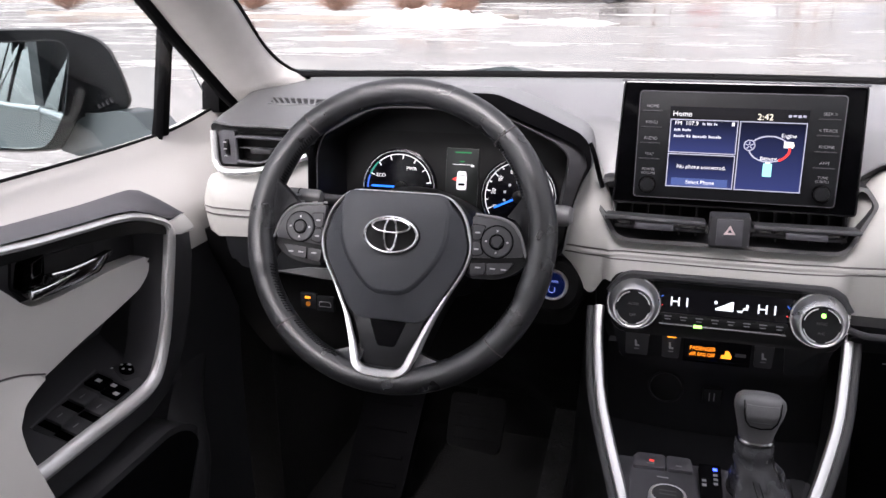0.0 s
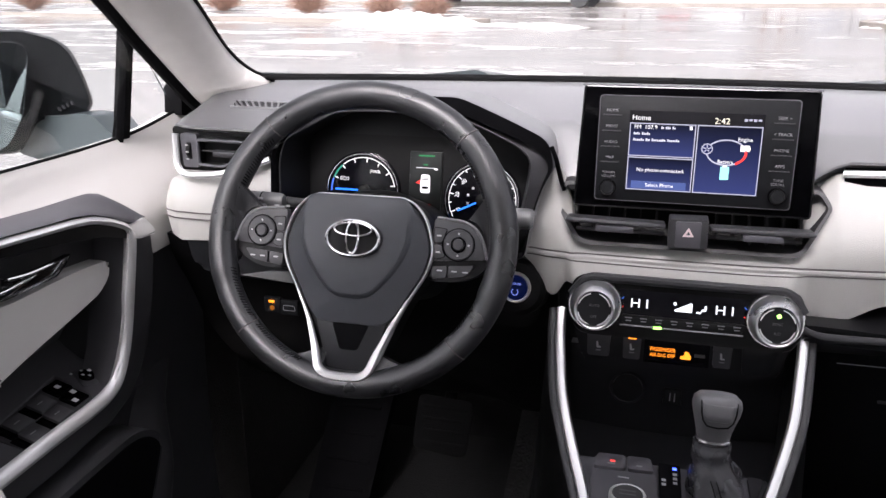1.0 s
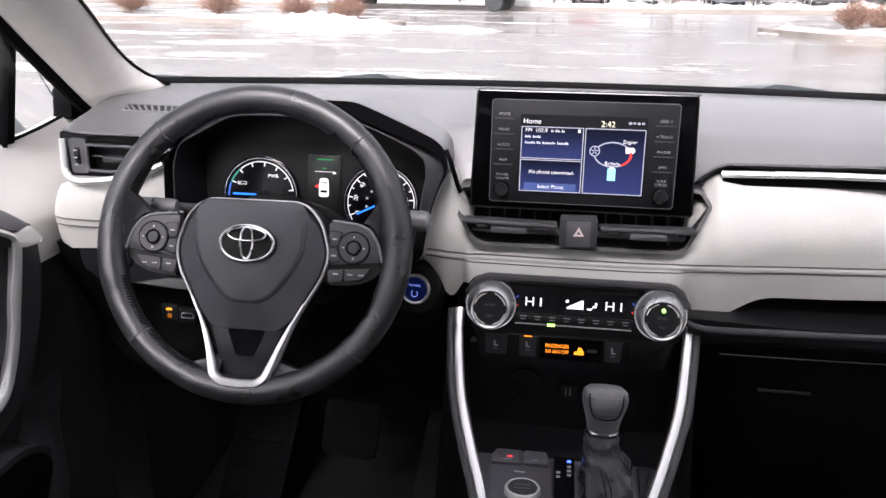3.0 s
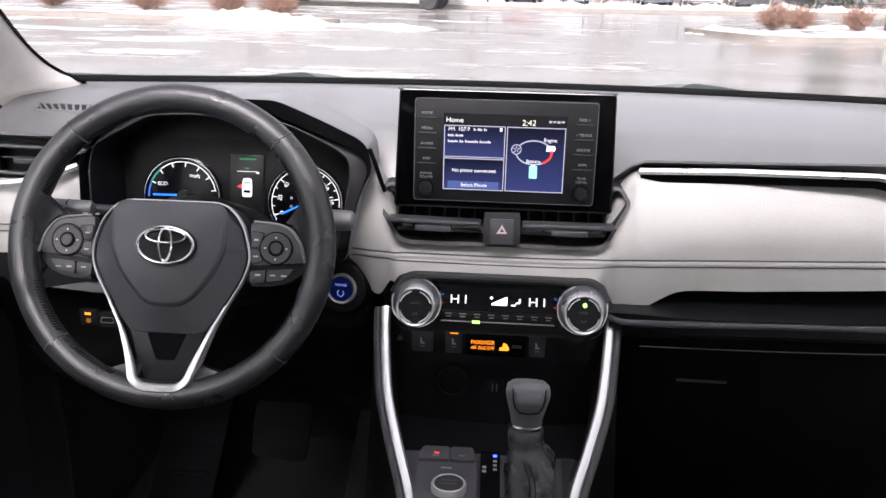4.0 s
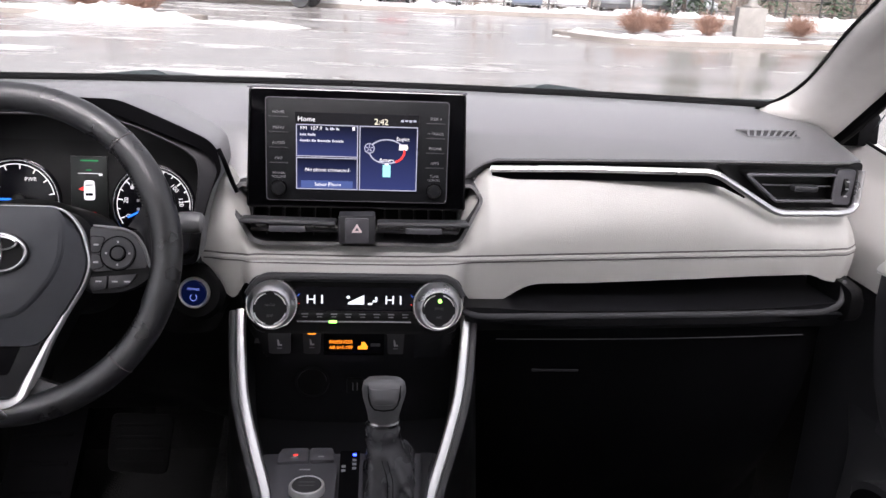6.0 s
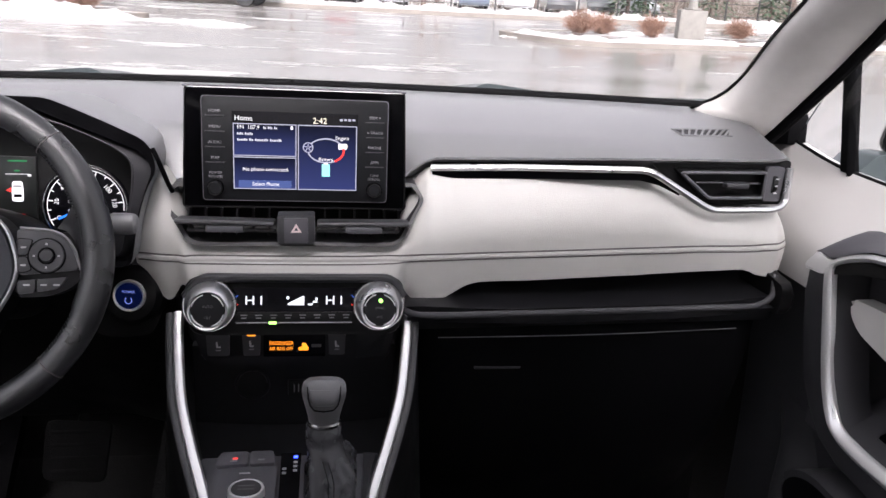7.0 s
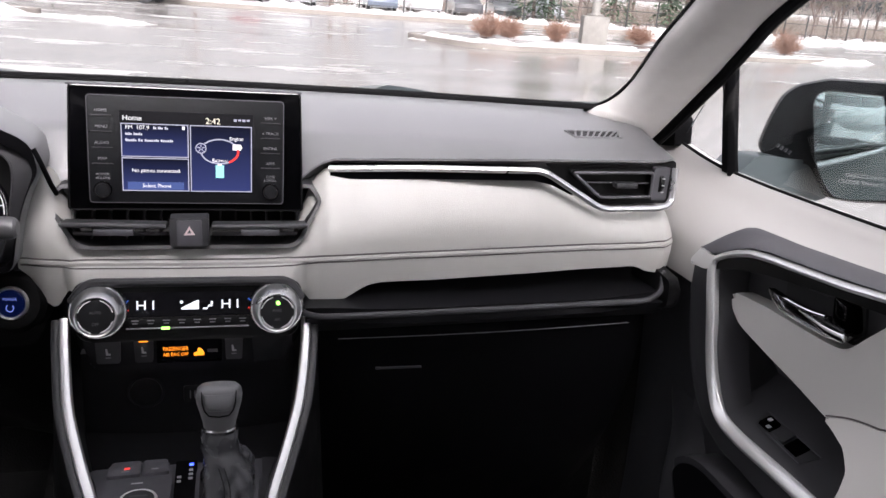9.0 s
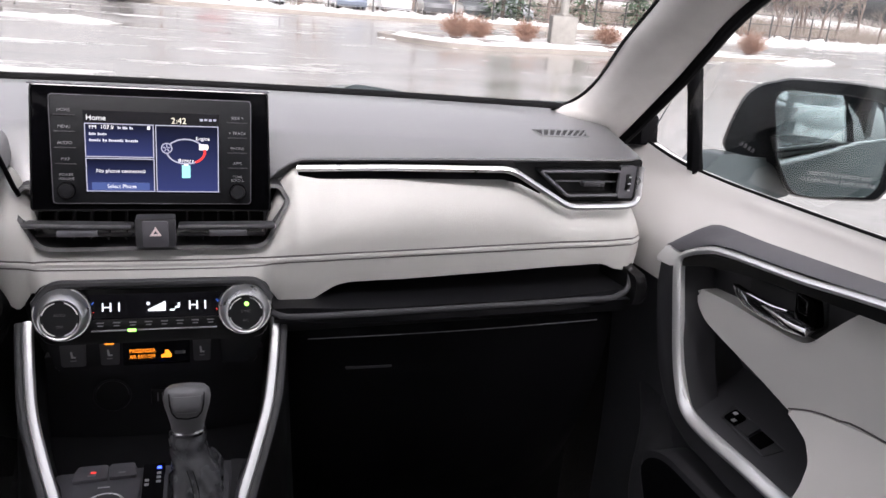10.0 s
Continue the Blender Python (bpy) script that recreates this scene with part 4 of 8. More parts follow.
def switch_bar():
    t = thing("switch_bar", (0, 0.97, 0.89), "black row of switches with an amber airbag readout", "switch panel")
    face = rounded([(-0.120, 0.944), (0.126, 0.945), (0.119, 0.905), (0.108, 0.897), (-0.098, 0.896), (-0.110, 0.904)], 0.006)
    part("panel", prism(face, "y", 1.02, 0.962, 0.002), M["pod"], t)

    def key(x0, x1, z0, z1, name):
        k = part(name, prism(rounded([(x0, z1), (x1, z1), (x1 - 0.001, z0), (x0 + 0.001, z0)], 0.003), "y", 0.964, 0.9585, 0.001), M["button"], t, "charcoal push switch")
        xm, zm = (x0 + x1) / 2, (z0 + z1) / 2
        part("symbol", prism([(xm - 0.0028, zm + 0.0050), (xm - 0.0008, zm + 0.0050), (xm + 0.0004, zm - 0.0012), (xm + 0.0030, zm - 0.0012), (xm + 0.0030, zm - 0.0032), (xm - 0.0022, zm - 0.0032)], "y", 0.9585, 0.9581), M["print"], k)
        part("symbol", box(xm - 0.0030, xm + 0.0030, 0.9581, 0.9585, zm - 0.0072, zm - 0.0058), M["print_dim"], k)
        return k

    key(-0.104, -0.076, 0.9085, 0.937, "traction_switch")
    heat = key(-0.0615, -0.0395, 0.9085, 0.939, "seat_heat_switch")
    part("lamp", box(-0.0555, -0.0455, 0.9576, 0.9584, 0.9355, 0.9385), GLOW["amber"], heat, "amber indicator lamp")
    key(0.0425, 0.0640, 0.9085, 0.937, "seat_heat_switch")
    part("blank", prism(rounded([(0.074, 0.940), (0.114, 0.940), (0.109, 0.905), (0.077, 0.902)], 0.004), "y", 0.964, 0.960, 0.001), M["fascia"], t, "blank switch cover")
    part("readout_window", box(-0.036, 0.039, 0.9598, 0.9620, 0.906, 0.938, 0.001), M["screen_off"], t)
    read = pose(0, 0.9594, 0, 90)
    part("readout", letters("PASSENGER", 0.0072, read @ Matrix.Translation((-0.0145, 0.9245, 0)), 0, "CENTER", 0.78), GLOW["amber"], t, "amber lettering")
    part("readout", letters("AIR BAG OFF", 0.0066, read @ Matrix.Translation((-0.0145, 0.9170, 0)), 0, "CENTER", 0.76), GLOW["amber"], t, "amber lettering")
    part("readout", prism([(0.0065, 0.9150), (0.0180, 0.9150), (0.0185, 0.9185), (0.0150, 0.9245), (0.0110, 0.9250), (0.0105, 0.9200), (0.0065, 0.9185)], "y", 0.9594, 0.9590), GLOW["amber"], t, "amber airbag symbol")
    part("readout_line", box(-0.033, 0.022, 0.9590, 0.9594, 0.9374, 0.9379), M["print_dim"], t)
    part("readout_dim", box(0.022, 0.034, 0.9590, 0.9594, 0.919, 0.923), M["faint"], t)
    return t


switch_bar()


# ---- middle console ----
def console():
    t = thing("center_console", (0, 0.85, 0.36), "black centre console with silver side rails", "console")
    rail_pts = [(0.1402, 0.984, 0.956), (0.1392, 0.970, 0.940), (0.1365, 0.950, 0.918), (0.1270, 0.900, 0.881), (0.1090, 0.850, 0.845), (0.0890, 0.800, 0.8105), (0.0750, 0.740, 0.785), (0.0720, 0.62, 0.765), (0.0720, 0.40, 0.760)]
    for s in (-1, 1):
        curve = [Vector((s * p.x + 0.0015, p.y, p.z)) for p in smoothed(rail_pts, 6)]
        part("rail", sweep(curve, [(-0.0056, -0.004), (0.0056, -0.004), (0.0062, 0.001), (0.0042, 0.0046), (0, 0.0058), (-0.0042, 0.0046), (-0.0062, 0.001)], (0, -0.75, 0.66)), M["rail"], t, "satin silver side rail")
        rim = [p + Vector((s * 0.0105, 0.003, -0.003)) for p in curve]
        part("rail_edge", sweep(rim, oval(0.0055, 0.0050, 10), (0, -0.75, 0.66)), M["button"], t, "dark grey rail edge")
        # outer cheek down to the floor, inner wall down to the tray
        rings = [[p + Vector((s * 0.014, 0.006, -0.004)), p + Vector((s * 0.004, 0.010, -0.006)), Vector((p.x - s * 0.012, p.y + 0.02, p.z - 0.05)), Vector((p.x + s * 0.03, p.y + 0.02, 0.36)), Vector((p.x + s * 0.05, p.y + 0.01, 0.36))] for p in curve]
        part("cheek", loft(rings), M["black"], t)
    part("tray_back", box(-0.125, 0.128, 0.985, 1.0, 0.79, 0.91), M["pod"], t)
    part("tray", slab(8, 6, lambda u, v: (-0.125 + 0.253 * u, 0.86 + 0.14 * v, 0.795 + 0.008 * (2 * u - 1) ** 2), (0, 0, -0.02)), M["pod"], t, "black phone tray")
    sock = part("power_socket", moved(turned([(0.017, -0.02), (0.018, 0.0), (0.018, 0.003), (0.014, 0.004), (0.0, 0.004)], 32), Matrix.Translation((-0.052, 0.984, 0.858)) @ pose(0, 0, 0, 90)), M["black"], t, "round black power socket lid")
    part("socket_rim", sweep([(-0.052 + 0.0205 * math.cos(a), 0.9795, 0.858 + 0.0205 * math.sin(a)) for a in [2 * math.pi * k / 40 for k in range(40)]], oval(0.0016, 0.0014, 6), (0, -1, 0), True), M["fascia"], sock, "dark rim of the socket")
    usb = part("usb_socket", box(-0.008, 0.014, 0.980, 0.986, 0.840, 0.862, 0.002), M["black"], t)
    part("mark", box(-0.0005, 0.0008, 0.9792, 0.98, 0.846, 0.857), M["print_dim"], usb)
    part("mark", box(0.0050, 0.0063, 0.9792, 0.98, 0.846, 0.857), M["print_dim"], usb)
    # top plate with its pieces, sloping slightly
    deck = pose(0, 0.80, 0.8290, -4)

    def loc(bm):
        return moved(bm, deck)

    part("deck", loc(prism(rounded([(-0.105, 0.078), (0.108, 0.078), (0.098, 0.05), (0.076, -0.06), (0.070, -0.42), (-0.066, -0.42), (-0.072, -0.06), (-0.094, 0.05)], 0.008), "z", -0.03, -0.006, 0.002)), M["armpad"], t, "dark console top plate")
    pod = part("mode_pod", loc(prism(rounded([(-0.082, 0.076), (-0.019, 0.077), (-0.013, 0.03), (-0.014, -0.05), (-0.078, -0.05), (-0.084, 0.03)], 0.005), "z", -0.006, 0.0, 0.002)), M["armpad"], t, "dark drive mode panel")
    left = part("brake_hold_key", loc(prism(rounded([(-0.079, 0.073), (-0.048, 0.074), (-0.047, 0.045), (-0.082, 0.043)], 0.003), "z", 0.0, 0.004, 0.0012)), M["armpad"], pod)
    part("key", loc(prism(rounded([(-0.046, 0.074), (-0.020, 0.074), (-0.017, 0.046), (-0.045, 0.045)], 0.003), "z", 0.0, 0.004, 0.0012)), M["armpad"], pod)
    part("lamp", loc(plate(-0.0645, -0.0590, 0.0555, 0.0590, 0.0041)), GLOW["red"], left, "red indicator lamp")
    part("symbol", loc(plate(-0.0670, -0.0590, 0.0500, 0.0525, 0.0041)), M["print_dim"], left)
    part("symbol", loc(plate(-0.036, -0.029, 0.052, 0.0545, 0.0041)), M["print_dim"], pod)
    part("symbol", loc(plate(-0.055, -0.043, 0.0300, 0.0322, 0.0003)), M["print"], pod)
    dial = part("mode_dial", loc(moved(turned([(0.0195, 0), (0.0192, 0.006), (0.0184, 0.0080), (0.0170, 0.0084), (0.0162, 0.0074), (0.0, 0.0072)], 56), Matrix.Translation((-0.0435, -0.012, 0.0)))), M["satin"], pod, "silver rimmed drive mode dial")
    part("cap", loc(moved(turned([(0.0160, 0.0072), (0.0152, 0.0084), (0.0, 0.0088)], 48), Matrix.Translation((-0.0435, -0.012, 0.0)))), M["button"], dial)
    for k in range(2):
        part("legend_bar", loc(plate(-0.052, -0.035, -0.010 - 0.007 * k, -0.0080 - 0.007 * k, 0.0090)), M["faint"], dial)
    gate = part("gate_panel", loc(prism(rounded([(-0.011, 0.072), (0.012, 0.072), (0.014, -0.05), (-0.009, -0.05)], 0.003), "z", -0.006, 0.001)), M["deep"], t, "gloss black gear gate readout")
    for k, (x, y) in enumerate(((0.006, 0.062), (0.006, 0.050), (0.006, 0.041), (0.006, 0.032), (-0.006, 0.036), (-0.006, 0.027))):
        part("gear_mark", loc(plate(x - 0.0022, x + 0.0022, y - 0.0024, y + 0.0024, 0.0012)), GLOW["led_blue"] if k == 0 else M["print"], gate, "blue lit gear mark" if k == 0 else "")
    part("boot_frame", loc(band(rounded([(0.012, 0.060), (0.074, 0.058), (0.080, 0.03), (0.072, -0.09), (0.012, -0.09)], 0.02), rounded([(0.016, 0.055), (0.070, 0.053), (0.075, 0.03), (0.068, -0.085), (0.016, -0.085)], 0.018), "z", -0.006, 0.003)), M["armpad"], t, "thin dark frame round the gear boot")
    part("side_plate", loc(prism(rounded([(0.084, 0.072), (0.100, 0.070), (0.090, 0.03), (0.078, -0.06), (0.074, -0.06), (0.083, 0.03)], 0.003), "z", -0.006, -0.001)), M["dark"], t)
    return t


console()


def shifter():
    t = thing("gear_lever", (0.038, 0.815, 0.82), "black leather gear lever with a wrinkled boot", "gear lever")
    cx = 0.0375

    def ring(w, d, y, z, n=28, p=2.6, lean=0.0):
        out = []
        for k in range(n):
            a = 2 * math.pi * k / n
            c, s = math.cos(a), math.sin(a)
            out.append((cx + math.copysign(abs(c) ** (2 / p), c) * w, y + math.copysign(abs(s) ** (2 / p), s) * d, z - lean * math.copysign(abs(s) ** (2 / p), s) * d))
        return out

    body = [ring(0.0165, 0.016, 0.826, 0.896), ring(0.0175, 0.018, 0.826, 0.903, lean=0.1), ring(0.0200, 0.0225, 0.825, 0.914, lean=0.2), ring(0.0230, 0.0265, 0.823, 0.927, p=3.2, lean=0.3), ring(0.0238, 0.0275, 0.822, 0.935, p=3.4, lean=0.35), ring(0.0225, 0.0262, 0.823, 0.942, p=3.4, lean=0.38), ring(0.0180, 0.0215, 0.825, 0.9455, p=3, lean=0.38), ring(0.0080, 0.010, 0.826, 0.947, lean=0.38)]
    k = part("knob", loft(body), M["knob"], t, "black leather gear knob", 60)
    # smooth inset on the face towards the seats
    inset = [ring(0.0150, 0.004, 0.7990, 0.9480, 20, 4), ring(0.0152, 0.005, 0.7962, 0.940, 20, 4), ring(0.0130, 0.005, 0.7975, 0.932, 20, 4), ring(0.0095, 0.004, 0.8010, 0.928, 20, 4)]
    part("inset", loft(inset), M["knob"], k, "smooth grey inset", 60)
    part("knob_seam", sweep([(cx + a, b, z) for a, b, z in ((-0.0170, 0.8005, 0.950), (-0.0165, 0.7960, 0.939), (-0.0145, 0.7960, 0.930), (-0.0100, 0.7968, 0.9235), (0.0, 0.7962, 0.9222), (0.0100, 0.7968, 0.9235), (0.0145, 0.7960, 0.930), (0.0165, 0.7960, 0.939), (0.0170, 0.8005, 0.950))], oval(0.0008, 0.0009, 6)), M["black"], k, "fine dark gap round the inset")
    part("collar", loft([ring(0.0170, 0.0170, 0.826, 0.892), ring(0.0182, 0.0185, 0.826, 0.8935), ring(0.0182, 0.0185, 0.826, 0.8965), ring(0.0170, 0.0170, 0.826, 0.898)]), M["shadow_chrome"], t, "smoked chrome collar")
    rings = []
    for i in range(31):
        f = i / 30
        z = 0.893 - 0.078 * f
        w = at(f, ((0, 0.0175), (0.12, 0.0195), (0.24, 0.0200), (0.32, 0.0195), (0.46, 0.0240), (0.62, 0.0275), (1, 0.0300)))
        d = at(f, ((0, 0.0170), (0.24, 0.0215), (0.30, 0.0225), (0.45, 0.032), (0.7, 0.042), (1, 0.056)))
        g = soft(min(1, max(0, (f - 0.25) / 0.30)))
        pts = []
        for j in range(72):
            a = 2 * math.pi * j / 72
            front = math.atan2(math.sin(a + math.pi / 2), math.cos(a + math.pi / 2))
            corner = 0.22 * math.cos(4 * (a - math.pi / 4)) + 0.17 * math.exp(-(front / 0.22) ** 2) - 0.10 * math.exp(-((abs(front) - 0.5) / 0.2) ** 2)
            crease = 0.085 * math.sin(5 * a + 8 * f) * math.sin(9 * f + 2 * a) + 0.030 * math.sin(11 * a - 17 * f)
            fold = 1 + g * (corner + crease) + (1 - g) * 0.05 * math.sin(26 * f + 1.5 * math.sin(a))
            pts.append((cx + 0.009 * g + w * fold * math.cos(a), 0.826 - 0.012 * f + d * fold * math.sin(a), z + 0.003 * g * math.sin(4 * a + 1)))
        rings.append(pts)
    boot = part("boot", loft(rings), M["boot"], t, "wrinkled black leather boot", 70)
    seam = []
    for i in range(25):
        f = 0.36 + 0.64 * i / 24
        d = at(f, ((0, 0.0170), (0.24, 0.0215), (0.30, 0.0225), (0.45, 0.032), (0.7, 0.042), (1, 0.056)))
        g = soft(min(1, max(0, (f - 0.25) / 0.30)))
        seam.append((cx + 0.009 * g - 0.001, 0.826 - 0.012 * f - d * (1 + 0.385 * g) - 0.0004, 0.892 - 0.078 * f))
    for dx in (-0.0028, 0.0028):
        part("seam", sweep([(x + dx, y, z) for x, y, z in seam], oval(0.0006, 0.0006, 6)), M["deep"], boot, "dark double stitching")
    return t


shifter()

# ---- instrument cluster ----
def cluster():
    t = thing("instrument_cluster", (-0.34, 1.06, 1.03), "hooded black instrument cluster with two round gauges", "instrument cluster")
    outer = rounded([(-0.523, 1.06), (-0.526, 1.130), (-0.512, 1.166), (-0.465, 1.200), (-0.400, 1.2105), (-0.276, 1.2095), (-0.2428, 1.1969), (-0.208, 1.1827), (-0.1733, 1.1675), (-0.1622, 1.1575), (-0.1549, 1.1310), (-0.1664, 1.1110), (-0.1735, 1.0890), (-0.1797, 1.0603), (-0.1850, 1.02), (-0.522, 1.02)], 0.012)
    brow = rounded([(-0.519, 1.06), (-0.522, 1.127), (-0.507, 1.159), (-0.460, 1.190), (-0.400, 1.1955), (-0.290, 1.1955), (-0.262, 1.1840), (-0.223, 1.1698), (-0.1790, 1.1530), (-0.1690, 1.1450), (-0.1625, 1.1290), (-0.1705, 1.1080), (-0.1770, 1.0880), (-0.1830, 1.060), (-0.189, 1.025), (-0.518, 1.025)], 0.012)
    inner = rounded([(-0.514, 1.06), (-0.517, 1.122), (-0.510, 1.148), (-0.441, 1.1844), (-0.400, 1.187), (-0.310, 1.1865), (-0.2655, 1.1782), (-0.2332, 1.1653), (-0.2046, 1.1522), (-0.1902, 1.141), (-0.1868, 1.1286), (-0.1875, 1.108), (-0.1905, 1.088), (-0.1945, 1.060), (-0.200, 1.03), (-0.513, 1.03)], 0.010)

    def ring(poly, y, grow=1.0, dz=0.0):
        return [(-0.36 + (a + 0.36) * grow, y + 0.22 * (b - 1.16), 1.10 + (b - 1.10) * grow + dz) for a, b in poly]

    part("hood", loft([ring(outer, 1.24, 0.86, -0.016), ring(outer, 1.10, 0.97, -0.003), ring(outer, 1.03), ring(outer, 1.004), ring(outer, 0.999, 0.995)], caps=False), M["pad"], t, "dark grey grained instrument hood")
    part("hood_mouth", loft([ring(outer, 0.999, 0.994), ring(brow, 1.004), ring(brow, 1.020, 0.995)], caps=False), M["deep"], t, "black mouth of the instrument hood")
    part("bezel", loft([ring(brow, 1.020, 1.0), ring(inner, 1.012, 1.012)], caps=False), M["lower"], t, "dark bezel inside the hood")
    part("bezel_edge", sweep([Vector(p) for p in ring(inner, 1.012, 1.006)], oval(0.0014, 0.0014, 8), (0, -1, 0.2), True), M["dark"], t, "rounded edge of the bezel")
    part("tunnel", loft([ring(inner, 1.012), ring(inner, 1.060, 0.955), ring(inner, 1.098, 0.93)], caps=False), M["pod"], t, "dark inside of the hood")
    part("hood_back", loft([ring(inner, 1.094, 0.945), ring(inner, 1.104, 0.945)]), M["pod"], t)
    lean = pose(-0.34, 1.066, 1.080, 78)

    def loc(bm):
        return moved(bm, lean)

    part("face", loc(box(-0.190, 0.148, -0.075, 0.066, -0.012, -0.002)), M["black"], t)

    def gauge(x, y, r, name):
        g = part(name, loc(moved(turned([(r + 0.003, -0.003), (r + 0.003, 0.002), (r, 0.003), (r - 0.0015, 0.0), (0.0, 0.0)], 56), Matrix.Translation((x, y, 0)))), M["screen_off"], t, "round gauge")
        rim = [(x + r * math.cos(2 * math.pi * k / 64), y + r * math.sin(2 * math.pi * k / 64), 0.0035) for k in range(64)]
        part("rim", loc(sweep(rim, oval(0.0010, 0.0010, 6), (0, 0, 1), True)), M["shadow_chrome"], g, "thin silver rim")
        return g

    x1, y1, r1 = -0.0852, -0.0115, 0.0510
    g = gauge(x1, y1, r1, "power_gauge")

    def arc(x, y, r, a0, a1, w, mat, parent, name="scale"):
        pts = [(x + r * math.cos(radians(a)), y + r * math.sin(radians(a)), 0.0012) for a in [a0 + (a1 - a0) * i / 20 for i in range(21)]]
        part(name, loc(sweep(pts, [(-w, 0), (w, 0), (w, 0.0004), (-w, 0.0004)], (0, 0, 1))), mat, parent)

    arc(x1, y1, r1 - 0.005, 10, 130, 0.0005, GLOW["text"], g)
    arc(x1, y1, r1 - 0.005, 132, 158, 0.0011, GLOW["eco"], g)
    arc(x1, y1, r1 - 0.005, 160, 182, 0.0011, GLOW["cool"], g)
    for a in range(12, 160, 24):
        part("tick", loc(moved(plate(r1 - 0.011, r1 - 0.0055, -0.0006, 0.0006, 0.0012), Matrix.Translation((x1, y1, 0)) @ pose(0, 0, 0, 0, 0, a))), GLOW["text"], g)
    part("legend", loc(letters("PWR", 0.0068, Matrix.Translation((x1 + 0.017, y1 + 0.0270, 0.0016)))), GLOW["text"], g)
    part("legend", loc(letters("ECO", 0.0068, Matrix.Translation((x1 - 0.0270, y1 + 0.0160, 0.0016)))), GLOW["text"], g)
    part("needle", loc(plate(x1 - 0.040, x1 - 0.006, y1 + 0.0000, y1 + 0.0026, 0.0022)), GLOW["needle"], g, "blue lit needle")
    part("needle_hub", loc(moved(turned([(0.0085, 0), (0.0085, 0.004), (0.007, 0.005), (0, 0.005)], 28), Matrix.Translation((x1 + 0.002, y1, 0)))), M["black"], g)
    x2, y2, r2 = 0.0822, -0.0140, 0.0495
    g = gauge(x2, y2, r2, "speed_gauge")
    arc(x2, y2, r2 - 0.004, -6, 212, 0.0004, GLOW["text"], g)
    for i in range(13):
        a = 203 - 16.25 * i
        part("tick", loc(moved(plate(r2 - (0.0105 if i % 2 == 0 else 0.008), r2 - 0.0045, -0.0006, 0.0006, 0.0012), Matrix.Translation((x2, y2, 0)) @ pose(0, 0, 0, 0, 0, a))), GLOW["text"], g)
        if i % 2 == 0:
            part("figure", loc(letters(str(10 * i), 0.0078, Matrix.Translation((x2 + (r2 - 0.0150) * math.cos(radians(a)), y2 + (r2 - 0.0150) * math.sin(radians(a)), 0.0016)) @ pose(0, 0, 0, 0, 0, a - 90))), GLOW["text"], g)
    for i in range(7):
        a = 195 - 32.5 * i
        part("inner_mark", loc(moved(plate(-0.0016, 0.0016, -0.0016, 0.0016, 0.0014), Matrix.Translation((x2 + 0.0200 * math.cos(radians(a)), y2 + 0.0200 * math.sin(radians(a)), 0)))), M["print"], g)
    part("needle", loc(moved(plate(0.004, 0.036, -0.0012, 0.0012, 0.0022), Matrix.Translation((x2, y2, 0)) @ pose(0, 0, 0, 0, 0, 206))), GLOW["needle"], g, "blue lit needle")
    part("needle_hub", loc(moved(turned([(0.0085, 0), (0.0085, 0.004), (0.007, 0.005), (0, 0.005)], 28), Matrix.Translation((x2, y2, 0)))), M["black"], g)
    part("small_readout", loc(plate(x2 + 0.002, x2 + 0.018, y2 - 0.032, y2 - 0.027, 0.0016)), M["print"], g)
    scr = part("info_screen", loc(box(-0.0195, 0.0255, -0.040, 0.0465, -0.002, 0.0015, 0.0008)), M["info"], t, "small upright information screen")
    part("readout", loc(plate(-0.007, 0.015, 0.0400, 0.0420, 0.0018)), GLOW["dim_green"], scr, "green readout")
    part("readout", loc(plate(0.0, 0.006, 0.0280, 0.0298, 0.0018)), GLOW["dim_green"], scr)
    part("readout", loc(plate(-0.010, 0.017, 0.0245, 0.0252, 0.0018)), GLOW["text"], scr)
    part("readout", loc(plate(0.0155, 0.0195, 0.0222, 0.0248, 0.0018)), GLOW["text"], scr)
    part("car_icon", loc(prism(rounded([(-0.0025, 0.0160), (0.0090, 0.0160), (0.0100, 0.007), (0.0100, -0.0090), (-0.0035, -0.0090), (-0.0035, 0.007)], 0.003), "z", 0.0017, 0.0021)), GLOW["text"], scr, "white car outline")
    part("car_icon", loc(plate(-0.0013, 0.0078, -0.0035, 0.0000, 0.0022)), M["screen_off"], scr)
    part("car_icon", loc(plate(-0.0013, 0.0078, 0.0085, 0.0115, 0.0022)), M["print"], scr)
    part("warning_readout", loc(plate(-0.0085, 0.0110, -0.0300, -0.0240, 0.0018)), GLOW["red_dim"], scr, "red warning readout")
    part("warning_readout", loc(plate(-0.0030, 0.0200, -0.0375, -0.0325, 0.0018)), GLOW["dim_green"], scr)
    part("door_icon", loc(prism([(-0.0040, 0.0085), (-0.0105, 0.0045), (-0.0040, 0.0025)], "z", 0.0017, 0.0021)), GLOW["red"], scr, "red open door mark")
    return t


cluster()


